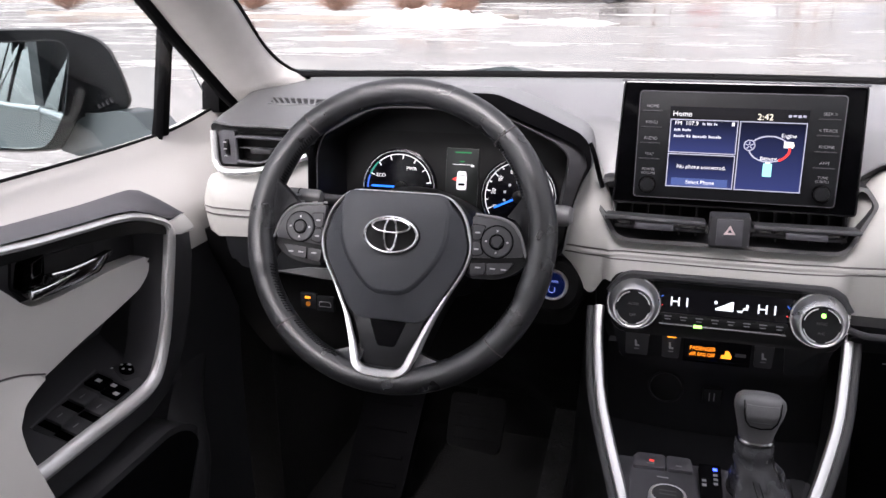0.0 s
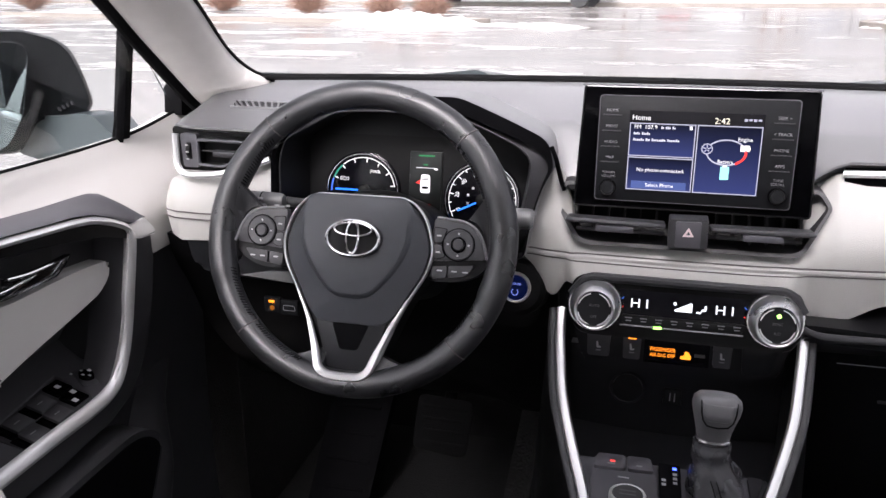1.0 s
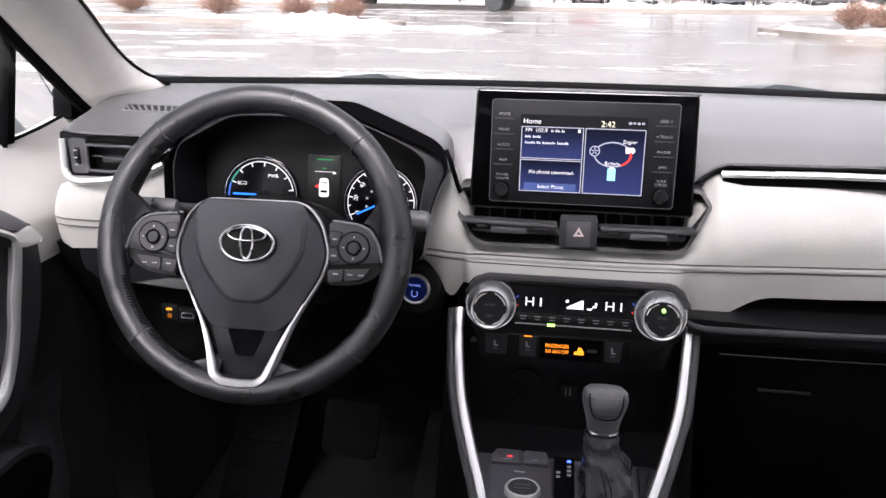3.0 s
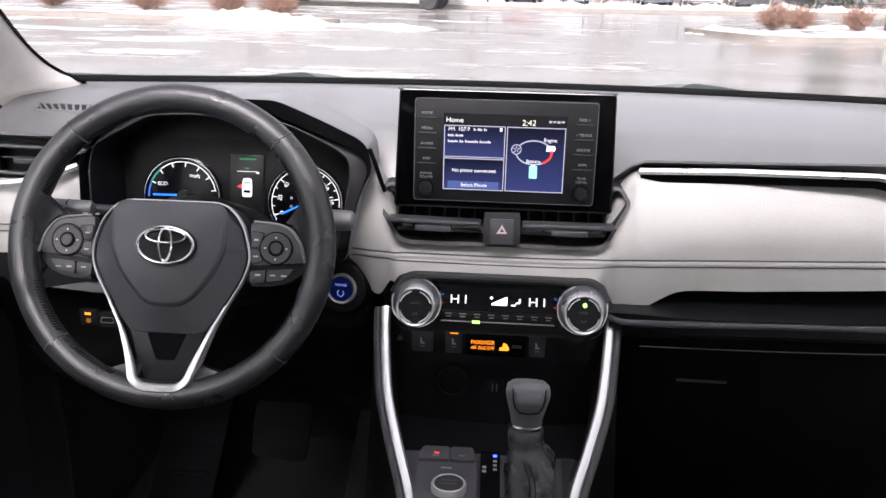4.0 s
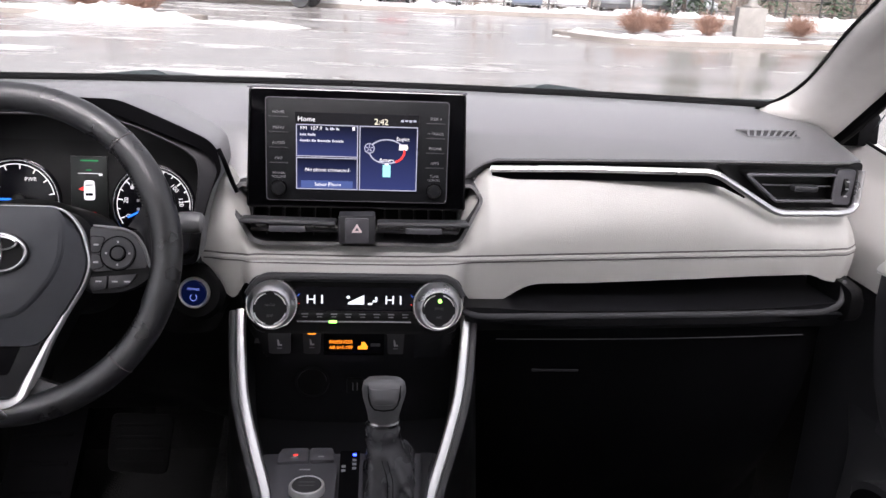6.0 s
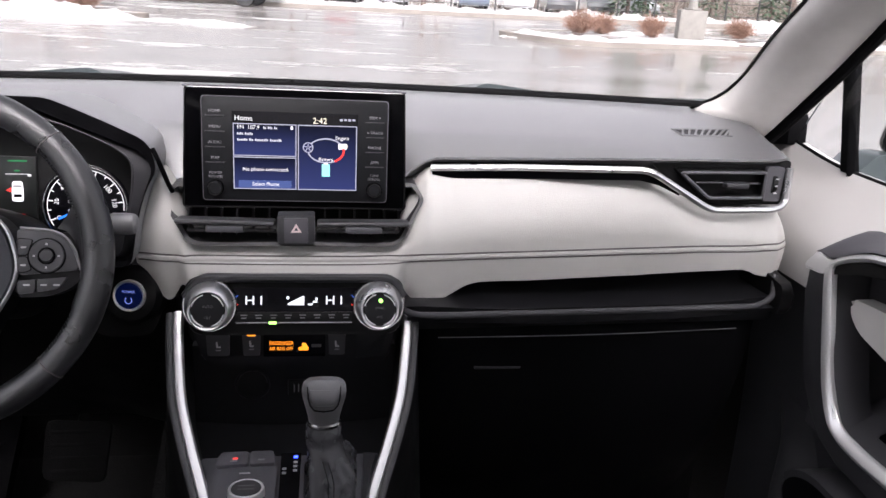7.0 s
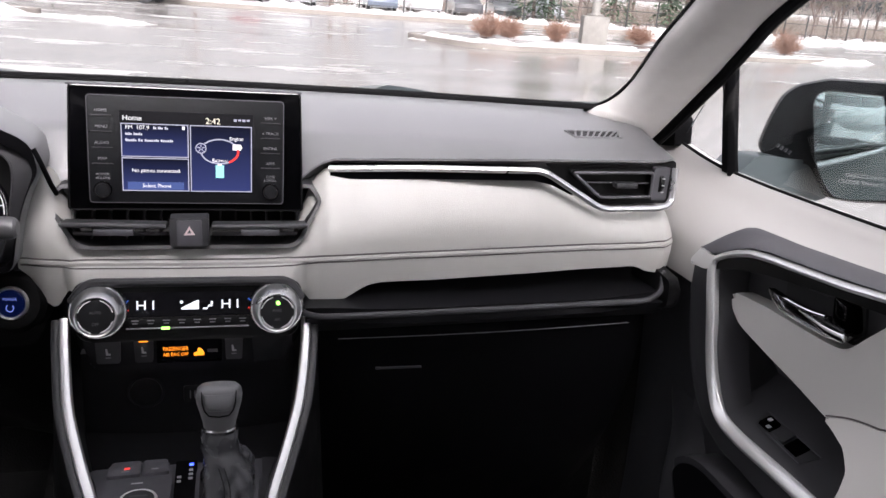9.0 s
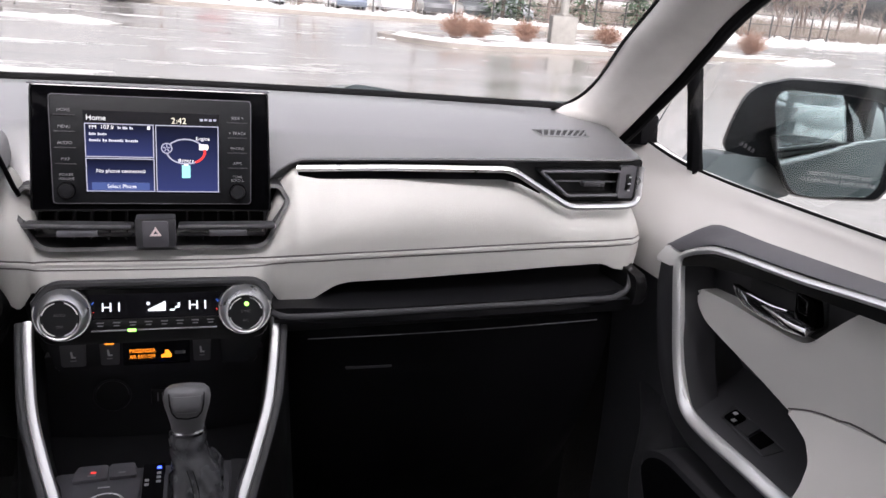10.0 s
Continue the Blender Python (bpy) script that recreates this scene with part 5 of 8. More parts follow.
# ---- steering column, stalks, start button ----
def column():
    t = thing("steering_column", (-0.36, 0.98, 1.0), "black steering column shroud with two stalks", "steering column")
    axis = pose(-0.361, 0.868, 1.074, 68.8)

    def loc(bm):
        return moved(bm, axis)

    sect = [(0.045, 0.050, 0.0, -0.045), (0.060, 0.062, -0.005, -0.07), (0.068, 0.066, -0.010, -0.13), (0.070, 0.066, -0.012, -0.20)]
    rings = [[(math.copysign(abs(math.cos(a)) ** 0.7, math.cos(a)) * w, dy + math.copysign(abs(math.sin(a)) ** 0.7, math.sin(a)) * h, z) for a in [2 * math.pi * k / 28 for k in range(28)]] for w, h, dy, z in sect]
    part("shroud", loc(loft(rings)), M["black"], t)

    def stalk(s, x_in, x_out, y, z, label):
        st = part("stalk", sweep(smoothed([(x_in, y + 0.03, z - (0.012 if s < 0 else 0.05)), ((x_in + x_out) / 2, y + 0.008, z - (0.003 if s < 0 else 0.022)), (x_out - s * 0.034, y, z)], 6), oval(0.0065, 0.006, 12)), M["button"], t, label)
        tip = x_out - s * 0.036
        prof = [(0.0100, -0.002), (0.0122, 0.003), (0.0125, 0.020), (0.0115, 0.026), (0.0085, 0.029), (0, 0.030)] if s > 0 else [(0.0068, -0.032), (0.0090, -0.028), (0.0096, -0.010), (0.0098, 0.024), (0.0094, 0.030), (0.0080, 0.034), (0, 0.035)]
        part("knob", moved(turned(prof, 24), Matrix.Translation((tip, y, z)) @ pose(0, 0, 0, 0, 90 * s)), M["pad"], st, "round stalk end")
        return st

    st = stalk(-1, -0.43, -0.545, 0.925, 1.0890, "light stalk with printed symbols")
    for x, z, w in ((-0.533, 1.0935, 0.0040), (-0.519, 1.0935, 0.0048), (-0.504, 1.0930, 0.0030), (-0.517, 1.0850, 0.0046), (-0.500, 1.0850, 0.0040), (-0.482, 1.0850, 0.0030), (-0.470, 1.0840, 0.0022)):
        y = 0.9148 if x < -0.475 else 0.9195
        part("symbol", box(x - w, x + w, y, y + 0.0012, z - 0.0013, z + 0.0013), M["print"], st)
    ring = [(-0.5335 + 0.0034 * math.cos(a), 0.9150, 1.0852 + 0.0034 * math.sin(a)) for a in [2 * math.pi * k / 16 for k in range(16)]]
    part("symbol", sweep(ring, oval(0.0008, 0.0006, 6), (0, -1, 0), True), M["print"], st, "round lamp symbol")
    for x in (-0.536, -0.505):
        part("ridge", moved(turned([(0.0100, -0.0008), (0.0100, 0.0008)], 24), Matrix.Translation((x, 0.925, 1.0890)) @ pose(0, 0, 0, 0, 90)), M["black"], st)
    stalk(1, -0.27, -0.166, 0.955, 1.0775, "wiper stalk with a round end")
    return t


column()


def start_button():
    m = pose(-0.2015, 1.014, 0.9665, 78, 0, -6)
    t = thing("start_button", (-0.208, 1.03, 0.93), "round blue-lit start button in a black pod", "button")
    part("pod", moved(turned([(0.040, -0.03), (0.038, -0.006), (0.032, 0.0), (0.026, 0.001), (0.0, 0.001)], 40), m), M["black"], t)
    part("ring", moved(turned([(0.0202, 0.0), (0.0202, 0.003), (0.0190, 0.0055), (0.0170, 0.005), (0.0164, 0.003), (0.0, 0.003)], 44), m), M["satin"], t, "silver ring")
    cap = part("cap", moved(turned([(0.0162, 0.0), (0.0162, 0.0045), (0.0150, 0.0055), (0, 0.0055)], 40), m), GLOW["button_blue"], t, "blue lit cap")
    part("legend", moved(letters("POWER", 0.0046, Matrix.Translation((0, 0.005, 0.0060))), m), GLOW["dim_blue"], cap)
    part("symbol", moved(sweep([(0.0042 * math.cos(a), -0.0055 + 0.0042 * math.sin(a), 0.0058) for a in [2.2 + 5.0 * k / 16 for k in range(17)]], oval(0.0005, 0.0003, 6), (0, 0, 1)), m), GLOW["dim_blue"], cap)
    # pod's hood that joins the knee panel to the middle of the dashboard
    part("pod_hood", prism(rounded([(-0.262, 1.010), (-0.196, 1.008), (-0.166, 0.942), (-0.180, 0.905), (-0.250, 0.905)], 0.02), "y", 1.026, 1.06, 0.004), M["black"], t)
    return t


start_button()


# ---- steering wheel ----
def steering_wheel():
    t = thing("steering_wheel", (-0.362, 0.866, 1.068), "black leather steering wheel with silver trim and switch pods", "steering wheel")
    m = pose(-0.3612, 0.866, 1.068, 68.8)
    R, a_r, b_r = 0.1686, 0.0154, 0.0145

    def loc(bm):
        return moved(bm, m)

    # rim: fuller where the thumbs rest, flattened a little at the foot
    def rim_at(a):
        flat = 1 - 0.024 * math.sin(a) ** 2
        return R * flat

    def fat(a):
        return 1 + 0.13 * max(0, 1 - ((abs(math.cos(a)) - 0.93) / 0.10) ** 2) * (1 if math.sin(a) > -0.35 else 0)

    rings = []
    for k in range(120):
        a = 2 * math.pi * k / 120
        r, f = rim_at(a), fat(a)
        rings.append([((r + a_r * (f if math.cos(q) < 0 else 1) * math.cos(q)) * math.cos(a), (r + a_r * (f if math.cos(q) < 0 else 1) * math.cos(q)) * math.sin(a), b_r * f * math.sin(q)) for q in [2 * math.pi * j / 20 for j in range(20)]])
    rings.append(rings[0])
    rim = part("rim", loc(loft(rings, caps=False)), M["wheel_leather"], t, "black leather wrapped rim", 80)
    # sewn joints across the rim
    for deg in (45.0, 132.8, 222.4, 317.8):
        a = radians(deg)
        r = rim_at(a)
        pts = [((r + (a_r + 0.0002) * fat(a) * math.cos(q)) * math.cos(a), (r + (a_r + 0.0002) * fat(a) * math.cos(q)) * math.sin(a), (b_r + 0.0002) * fat(a) * math.sin(q)) for q in [2 * math.pi * j / 28 for j in range(28)]]
        part("joint", loc(sweep(pts, oval(0.0008, 0.0007, 6), (0.3, 0.2, 0.9), True)), M["thread"], rim, "sewn joint in the leather")
    # lacing along the rim's inner side
    for d0, d1 in ((136, 163), (197, 220.5), (224.5, 250), (15, 42), (322, 338)):
        n = int((d1 - d0) / 1.25)
        laces = []
        for i in range(n):
            a = radians(d0 + (d1 - d0) * i / n)
            b = a + radians(0.75)
            pts = []
            for ang, q in ((a, 2.45), (b, 2.85)):
                r = rim_at(ang)
                pts.append(Vector(((r + (a_r + 0.0004) * fat(ang) * math.cos(q)) * math.cos(ang), (r + (a_r + 0.0004) * fat(ang) * math.cos(q)) * math.sin(ang), (b_r + 0.0004) * fat(ang) * math.sin(q))))
            laces.append(sweep(pts, oval(0.0007, 0.0005, 5), (0.1, 0.2, 1)))
        part("lacing", loc(joined(*laces)), M["rubber"], rim, "dark laced stitching")

    outline = [(0.0590, 0.0490), (0.0800, 0.0270), (0.0900, -0.0090), (0.0840, -0.0330), (0.0660, -0.0640), (0.0535, -0.0900), (0.0415, -0.1220), (0.0300, -0.1560)]
    full = rounded([(-x, y) for x, y in reversed(outline)] + outline, 0.016)

    def scaled(poly, k, y0=-0.03):
        return [(x * k, y0 + (y - y0) * k) for x, y in poly]

    # black body with its thin silver edge
    part("hub", loc(prism(scaled(full, 0.985), "z", -0.050, -0.006, 0.004)), M["black"], t, "black hub body")
    rail = [Vector((x, y, 0.0)) for x, y in full]
    part("silver_edge", loc(sweep(rail, [(-0.0010, -0.008), (0.0010, -0.008), (0.0011, 0.0), (0.0, 0.0010), (-0.0011, 0.0)], (0, 0, 1), True)), M["satin"], t, "thin satin silver edge")
    # broad silver legs of the lower spoke
    for s in (-1, 1):
        leg = [(s * 0.0655, -0.0640, 0.001), (s * 0.0500, -0.0930, 0.002), (s * 0.0380, -0.1230, 0.007), (s * 0.0300, -0.1475, 0.013), (s * 0.020, -0.1545, 0.0145), (0, -0.1555, 0.0145)]

        def flare(u, v):
            x = 0.026 + 0.060 * u
            y = at(x, ((0.026, -0.1235), (0.033, -0.127), (0.052, -0.1345), (0.070, -0.1400), (0.086, -0.1500)))
            y1 = -math.sqrt((R - 0.003) ** 2 - x * x)
            return (s * x, y + (y1 - y) * v, -0.005 + 0.0185 * soft(v))

        part("lower_spoke", loc(slab(14, 8, flare, (0, 0, -0.012))), M["wheel_leather"], t, "leather covered lower spoke", 70)
        part("silver_leg", loc(sweep(rounded3(leg, 0.010), [(-0.0046, -0.006), (0.0046, -0.006), (0.0046, 0.0), (0.003, 0.0020), (-0.003, 0.0020), (-0.0046, 0.0)], (0, 0, 1), scale=lambda f: 0.32 + 0.68 * min(1, f * 1.8))), M["rail"], t, "satin silver spoke leg")
    part("spoke_well", loc(prism(rounded([(-0.044, -0.088), (0.044, -0.088), (0.0235, -0.1495), (-0.0235, -0.1495)], 0.006), "z", -0.012, -0.003, 0.002)), M["pod_key"], t, "dark grained web between the spoke legs")
    # no hole in the web: its shade is a thin black plate
    part("well_shade", loc(prism(rounded([(-0.0225, -0.096), (0.0225, -0.096), (0.0105, -0.1265), (-0.0105, -0.1265)], 0.004), "z", -0.004, -0.0026)), M["deep"], t, "black sheet for the shaded opening under the airbag cover")
    # airbag cover: raised, with a bevelled field
    top = [(0.0565, 0.0465), (0.0775, 0.0250), (0.0870, -0.0090), (0.0810, -0.0320), (0.0630, -0.0630), (0.0545, -0.0800), (0.0395, -0.0970)]
    cover = rounded([(-x, y) for x, y in reversed(top)] + top, 0.014)
    field = [(0.0550, 0.0455), (0.0640, 0.0300), (0.0635, 0.0000), (0.0550, -0.0240), (0.0400, -0.0450), (0.0270, -0.0590), (0.0140, -0.0655)]
    fld = rounded([(-x, y) for x, y in reversed(field)] + field, 0.010)

    def cring(poly, k, z, y0=-0.02):
        return [(x * k, y0 + (y - y0) * k, z) for x, y in poly]

    cov = part("airbag_cover", loc(loft([cring(cover, 1.0, -0.008), cring(cover, 1.0, -0.004), cring(cover, 0.988, -0.0012), cring(fld, 1.045, 0.0062), cring(fld, 1.0, 0.0082), cring(fld, 0.94, 0.0095), cring(fld, 0.6, 0.0115), cring(fld, 0.2, 0.0122)])), M["airbag"], t, "grained airbag cover with a raised field", 13)
    # oval chrome emblem of plain rings
    emb = Matrix.Translation((0.0005, -0.0005, 0.0150)) @ pose(0, 0, 0, 2)
    part("emblem_base", loc(moved(prism(oval(0.0330, 0.0222, 48), "z", -0.006, 0.0, 0.001), emb)), M["black"], cov)

    def ringlet(ax, ay, x, y, w):
        pts = [(x + ax * math.cos(2 * math.pi * k / 56), y + ay * math.sin(2 * math.pi * k / 56), 0.0008) for k in range(56)]
        part("emblem_ring", loc(moved(sweep(pts, oval(w, 0.0030, 12), (0, 0, 1), True), emb)), M["chrome"], cov, "bright chrome oval ring")

    ringlet(0.0308, 0.0198, 0, 0, 0.0022)
    ringlet(0.0072, 0.0178, 0, 0.001, 0.0018)
    ringlet(0.0220, 0.0072, 0, 0.0098, 0.0017)
    # side spokes with switch pods
    for s in (-1, 1):
        arm = [(0.084, 0.0250), (0.125, 0.0270), (0.152, 0.0230), (0.160, -0.008), (0.142, -0.031), (0.120, -0.0400), (0.078, -0.0415)]
        part("spoke", loc(prism(rounded([(s * x, y) for x, y in arm], 0.014), "z", -0.026, -0.007, 0.006, 3)), M["pod"], t, "black side spoke")

        def web(u, v):
            a = radians(22 - 41 * u)
            px, py = (R - 0.004) * math.cos(a), (R - 0.004) * math.sin(a)
            qx = at(u, ((0, 0.126), (0.12, 0.135), (0.32, 0.1425), (0.85, 0.1510), (1, 0.1480)))
            qy = at(u, ((0, 0.0300), (0.12, 0.0275), (0.32, 0.0190), (0.85, -0.0180), (1, -0.0300)))
            w = v ** (1 + 0.25 * math.sin(math.pi * u))
            return (s * (qx + (px - qx) * w), qy + (py - qy) * v, -0.004 + 0.0185 * soft(v))

        part("spoke_web", loc(slab(18, 8, web, (0, 0, -0.012))), M["wheel_leather"], t, "leather flare from spoke to rim", 70)
        def flip(poly):
            return [(s * x, y) for x, y in poly]

        panel = rounded([(0.0880, 0.0292), (0.1212, 0.0262), (0.1335, 0.0208), (0.1432, 0.0070), (0.1492, -0.0128), (0.0900, -0.0182)], 0.004)
        pod = part("switch_pod", loc(prism(flip(panel), "z", -0.010, -0.001, 0.0015)), M["bezel"], t, "charcoal switch pod")
        brim = [(s * x, y, -0.0012) for x, y in ((0.0915, 0.0300), (0.1212, 0.0276), (0.1346, 0.0220), (0.1449, 0.0078), (0.1510, -0.0130))]
        part("pod_edge", loc(sweep(rounded3(brim, 0.010), oval(0.0017, 0.0016, 8), (0, 0, 1))), M["pad"], pod, "satin grey edge of the pod")
        cx, cy = s * 0.1178, 0.0014
        pad = part("round_pad", loc(moved(turned([(0.0172, 0), (0.0172, 0.0014), (0.0160, 0.0024), (0.0090, 0.0016), (0.0, 0.0016)], 40), Matrix.Translation((cx, cy, -0.001)))), M["bezel"], pod, "round four-way pad")
        for r, z in ((0.0176, 0.0), (0.0078, 0.0010)):
            part("pad_edge", loc(sweep([(cx + r * math.cos(2 * math.pi * k / 40), cy + r * math.sin(2 * math.pi * k / 40), z) for k in range(40)], oval(0.0009, 0.0007, 6), (0, 0, 1), True)), M["deep"], pad, "fine dark gap")
        part("center_key", loc(moved(turned([(0.0066, 0), (0.0066, 0.0026), (0.0056, 0.0034), (0, 0.0034)], 28), Matrix.Translation((cx, cy, -0.0005)))), M["button"], pad)
        for k in range(4):
            part("mark", loc(moved(plate(0.0108, 0.0130, -0.0009, 0.0009, 0.0014), Matrix.Translation((cx, cy, 0)) @ pose(0, 0, 0, 0, 0, 90 * k))), M["print"], pad)
        for poly in (((0.0896, 0.0190), (0.1038, 0.0178), (0.1008, 0.0095), (0.0990, 0.0024), (0.0903, 0.0020)), ((0.0903, 0.0002), (0.0990, 0.0000), (0.1002, -0.0062), (0.1034, -0.0125), (0.0975, -0.0150), (0.0906, -0.0154))):
            shape = rounded(flip(poly), 0.002)
            key = part("key", loc(prism(shape, "z", -0.001, 0.0003, 0.0006)), M["bezel"], pod, "flush key")
            part("key_gap", loc(sweep([(x, y, -0.0004) for x, y in shape], oval(0.0007, 0.0006, 6), (0, 0, 1), True)), M["deep"], key, "fine dark gap")
            my = sum(y for x, y in poly) / len(poly)
            part("mark", loc(plate(s * 0.0955 - 0.0025, s * 0.0955 + 0.0025, my - 0.0009, my + 0.0009, 0.0004)), M["print"], key)
        for poly, marks in ((((0.0890, -0.0242), (0.1068, -0.0224), (0.1062, -0.0355), (0.0905, -0.0380)), (0.0985,)), (((0.1086, -0.0223), (0.1376, -0.0200), (0.1295, -0.0308), (0.1240, -0.0330), (0.1084, -0.0354)), (0.1150, 0.1275))):
            low = part("lower_key", loc(prism(rounded(flip(poly), 0.002), "z", -0.010, -0.0015, 0.0012)), M["button"], t, "lower spoke key")
            for xm in marks:
                part("mark", loc(plate(s * xm - 0.0030, s * xm + 0.0030, -0.0290, -0.0274, -0.0014)), M["print"], low)
    return t


steering_wheel()


# ---- pedals and mats ----
def pedals():
    b = thing("brake_pedal", (-0.368, 1.30, 0.36), "black rubber brake pedal in the dark footwell", "pedal")
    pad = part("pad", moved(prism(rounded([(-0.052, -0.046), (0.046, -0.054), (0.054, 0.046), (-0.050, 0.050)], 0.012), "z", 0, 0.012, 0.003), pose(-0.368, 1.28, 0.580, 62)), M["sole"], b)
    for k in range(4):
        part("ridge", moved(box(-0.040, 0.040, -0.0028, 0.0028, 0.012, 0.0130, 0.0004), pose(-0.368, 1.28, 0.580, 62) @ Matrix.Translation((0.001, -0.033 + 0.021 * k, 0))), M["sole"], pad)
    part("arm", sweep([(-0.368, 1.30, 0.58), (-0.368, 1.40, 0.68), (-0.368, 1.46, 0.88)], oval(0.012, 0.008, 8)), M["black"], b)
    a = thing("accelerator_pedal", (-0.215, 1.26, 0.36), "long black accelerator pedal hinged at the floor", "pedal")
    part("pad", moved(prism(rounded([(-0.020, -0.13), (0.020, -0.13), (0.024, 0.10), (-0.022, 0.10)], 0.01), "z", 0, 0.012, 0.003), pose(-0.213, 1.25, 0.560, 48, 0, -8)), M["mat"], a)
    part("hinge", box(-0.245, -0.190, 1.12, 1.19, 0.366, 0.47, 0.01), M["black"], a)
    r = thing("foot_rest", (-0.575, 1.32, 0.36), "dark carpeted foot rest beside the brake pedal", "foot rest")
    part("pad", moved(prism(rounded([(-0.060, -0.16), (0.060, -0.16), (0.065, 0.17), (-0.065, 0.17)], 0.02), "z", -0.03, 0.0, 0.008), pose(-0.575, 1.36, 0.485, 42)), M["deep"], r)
    for k in range(5):
        part("rib", moved(box(-0.045, 0.045, -0.004, 0.004, -0.001, 0.003, 0.0015), pose(-0.575, 1.36, 0.485, 42) @ Matrix.Translation((0, -0.11 + 0.055 * k, 0))), M["deep"], r)
    solid("floor_mat", prism(rounded([(-0.62, 0.35), (-0.16, 0.35), (-0.18, 1.2), (-0.60, 1.2)], 0.06), "z", 0.360, 0.368, 0.003), M["mat"], "black carpet floor mat", "floor mat", group="front floor mats")
    solid("floor_mat", prism(rounded([(0.16, 0.35), (0.60, 0.35), (0.58, 1.2), (0.18, 1.2)], 0.06), "z", 0.360, 0.368, 0.003), M["mat"], "black carpet floor mat", "floor mat", group="front floor mats")


pedals()

# ---- doors ----
CD = -0.0125  # middle between the doors
BELT = ((-2.4, 1.205), (-0.2, 1.150), (0.0, 1.140), (0.5, 1.104), (0.8, 1.088), (1.3, 1.080))  # outer belt line along the body


def door(s):
    side = "driver's" if s < 0 else "passenger's"
    t = thing("door_1" if s < 0 else "door_2", (CD + s * 0.75, 0.6, 0.40), ("pale and black driver's door with window and mirror switches" if s < 0 else "pale and black passenger's door with one window switch"), "car door", "front doors", "structure")

    def put(name, bm, mat, parent=None, label="", smooth=40):
        """bm is drawn for a door at positive x about 0."""
        if s < 0:
            bm.transform(Matrix.Diagonal((-1, 1, 1, 1)))
            bmesh.ops.reverse_faces(bm, faces=bm.faces)
        bm.transform(Matrix.Translation((CD, 0, 0.0035 * s)))
        return part(name, bm, mat, parent or t, label, smooth)

    def sill_z(y):
        return at(y, ((0.2, 1.150), (0.67, 1.142), (0.80, 1.139), (0.93, 1.137), (1.05, 1.1385), (1.10, 1.1435), (1.16, 1.1525), (1.21, 1.158), (1.3, 1.158)))

    # upper lining, falling inwards from the window to the arm pad
    def upper(u, v):
        y = 1.22 - 1.45 * u
        z1 = sill_z(y)
        z0 = at(y, ((0.2, 1.136), (0.638, 1.101), (0.732, 1.094), (0.876, 1.080), (0.93, 1.02), (0.96, 0.985), (1.05, 0.985), (1.22, 0.985)))
        z = z1 + (z0 - z1) * v
        d = z1 - z
        x = 0.757 - 0.004 * soft(min(1, d / 0.012)) - 0.052 * soft(min(1, max(0, d) / 0.105))
        return (x, y, z)

    put("upper_lining", slab(60, 14, upper, (0.02, 0, 0)), M["panel"], None, "pale grained upper lining", 60)
    def lining_x(y, z):
        d = sill_z(y) - z
        return 0.757 - 0.004 * soft(min(1, max(0, d) / 0.012)) - 0.052 * soft(min(1, max(0, d) / 0.105))

    # soft dark pad over the grip
    hi = ((0.2, 1.142), (0.638, 1.107), (0.732, 1.100), (0.82, 1.094), (0.876, 1.092), (0.906, 1.0905), (0.925, 1.085), (0.940, 1.0715), (0.948, 1.062), (0.953, 1.052))
    lo = ((0.2, 1.138), (0.587, 1.1115), (0.634, 1.1055), (0.72, 1.095), (0.814, 1.0865), (0.851, 1.080), (0.884, 1.0655), (0.909, 1.052), (0.925, 1.0465), (0.945, 1.0475), (0.953, 1.0485))

    def pad_face(u, v):
        y = 0.953 - 0.753 * u ** 1.4
        z0, z1 = at(y, lo), at(y, hi)
        z = z0 + (z1 - z0) * v
        edge = 0.004 * (1 - min(1, 8 * v, 8 * (1 - v), 1)) ** 2
        return (0.683 + (lining_x(y, z1) - 0.004 - 0.683) * v ** 1.7 + edge, y, z)

    put("arm_pad", slab(60, 12, pad_face, (0.014, 0, 0)), M["armpad"], None, "dark soft arm pad", 50)
    # silver loop
    loop = [(0.20, 1.140), (0.45, 1.122), (0.586, 1.1075), (0.632, 1.1015), (0.69, 1.093), (0.768, 1.0855), (0.812, 1.0815), (0.851, 1.0755), (0.882, 1.0645), (0.908, 1.0515), (0.9205, 1.042), (0.9190, 1.028), (0.913, 1.005), (0.902, 0.968), (0.891, 0.931), (0.878, 0.896), (0.863, 0.870), (0.849, 0.854), (0.829, 0.8465), (0.794, 0.8440), (0.72, 0.8450), (0.66, 0.8440), (0.45, 0.846), (0.20, 0.85)]
    path = rounded3([(0.684, y, z) for y, z in loop], 0.012)
    prof = [(-0.0078, -0.008), (0.0078, -0.008), (0.0084, -0.0004), (0.0075, 0.0023), (0.0055, 0.0034), (0.0, 0.0039), (-0.0055, 0.0034), (-0.0075, 0.0023), (-0.0084, -0.0004)]

    def width(f):
        return at(f, ((0, 0.50), (0.40, 0.55), (0.44, 0.70), (0.47, 0.86), (0.68, 0.92), (0.80, 1.08), (1, 1.12)))

    put("silver_loop", sweep(path, prof, (-0.62, 0.03, 0.78), scale=width), M["silver"], None, "satin silver trim loop")
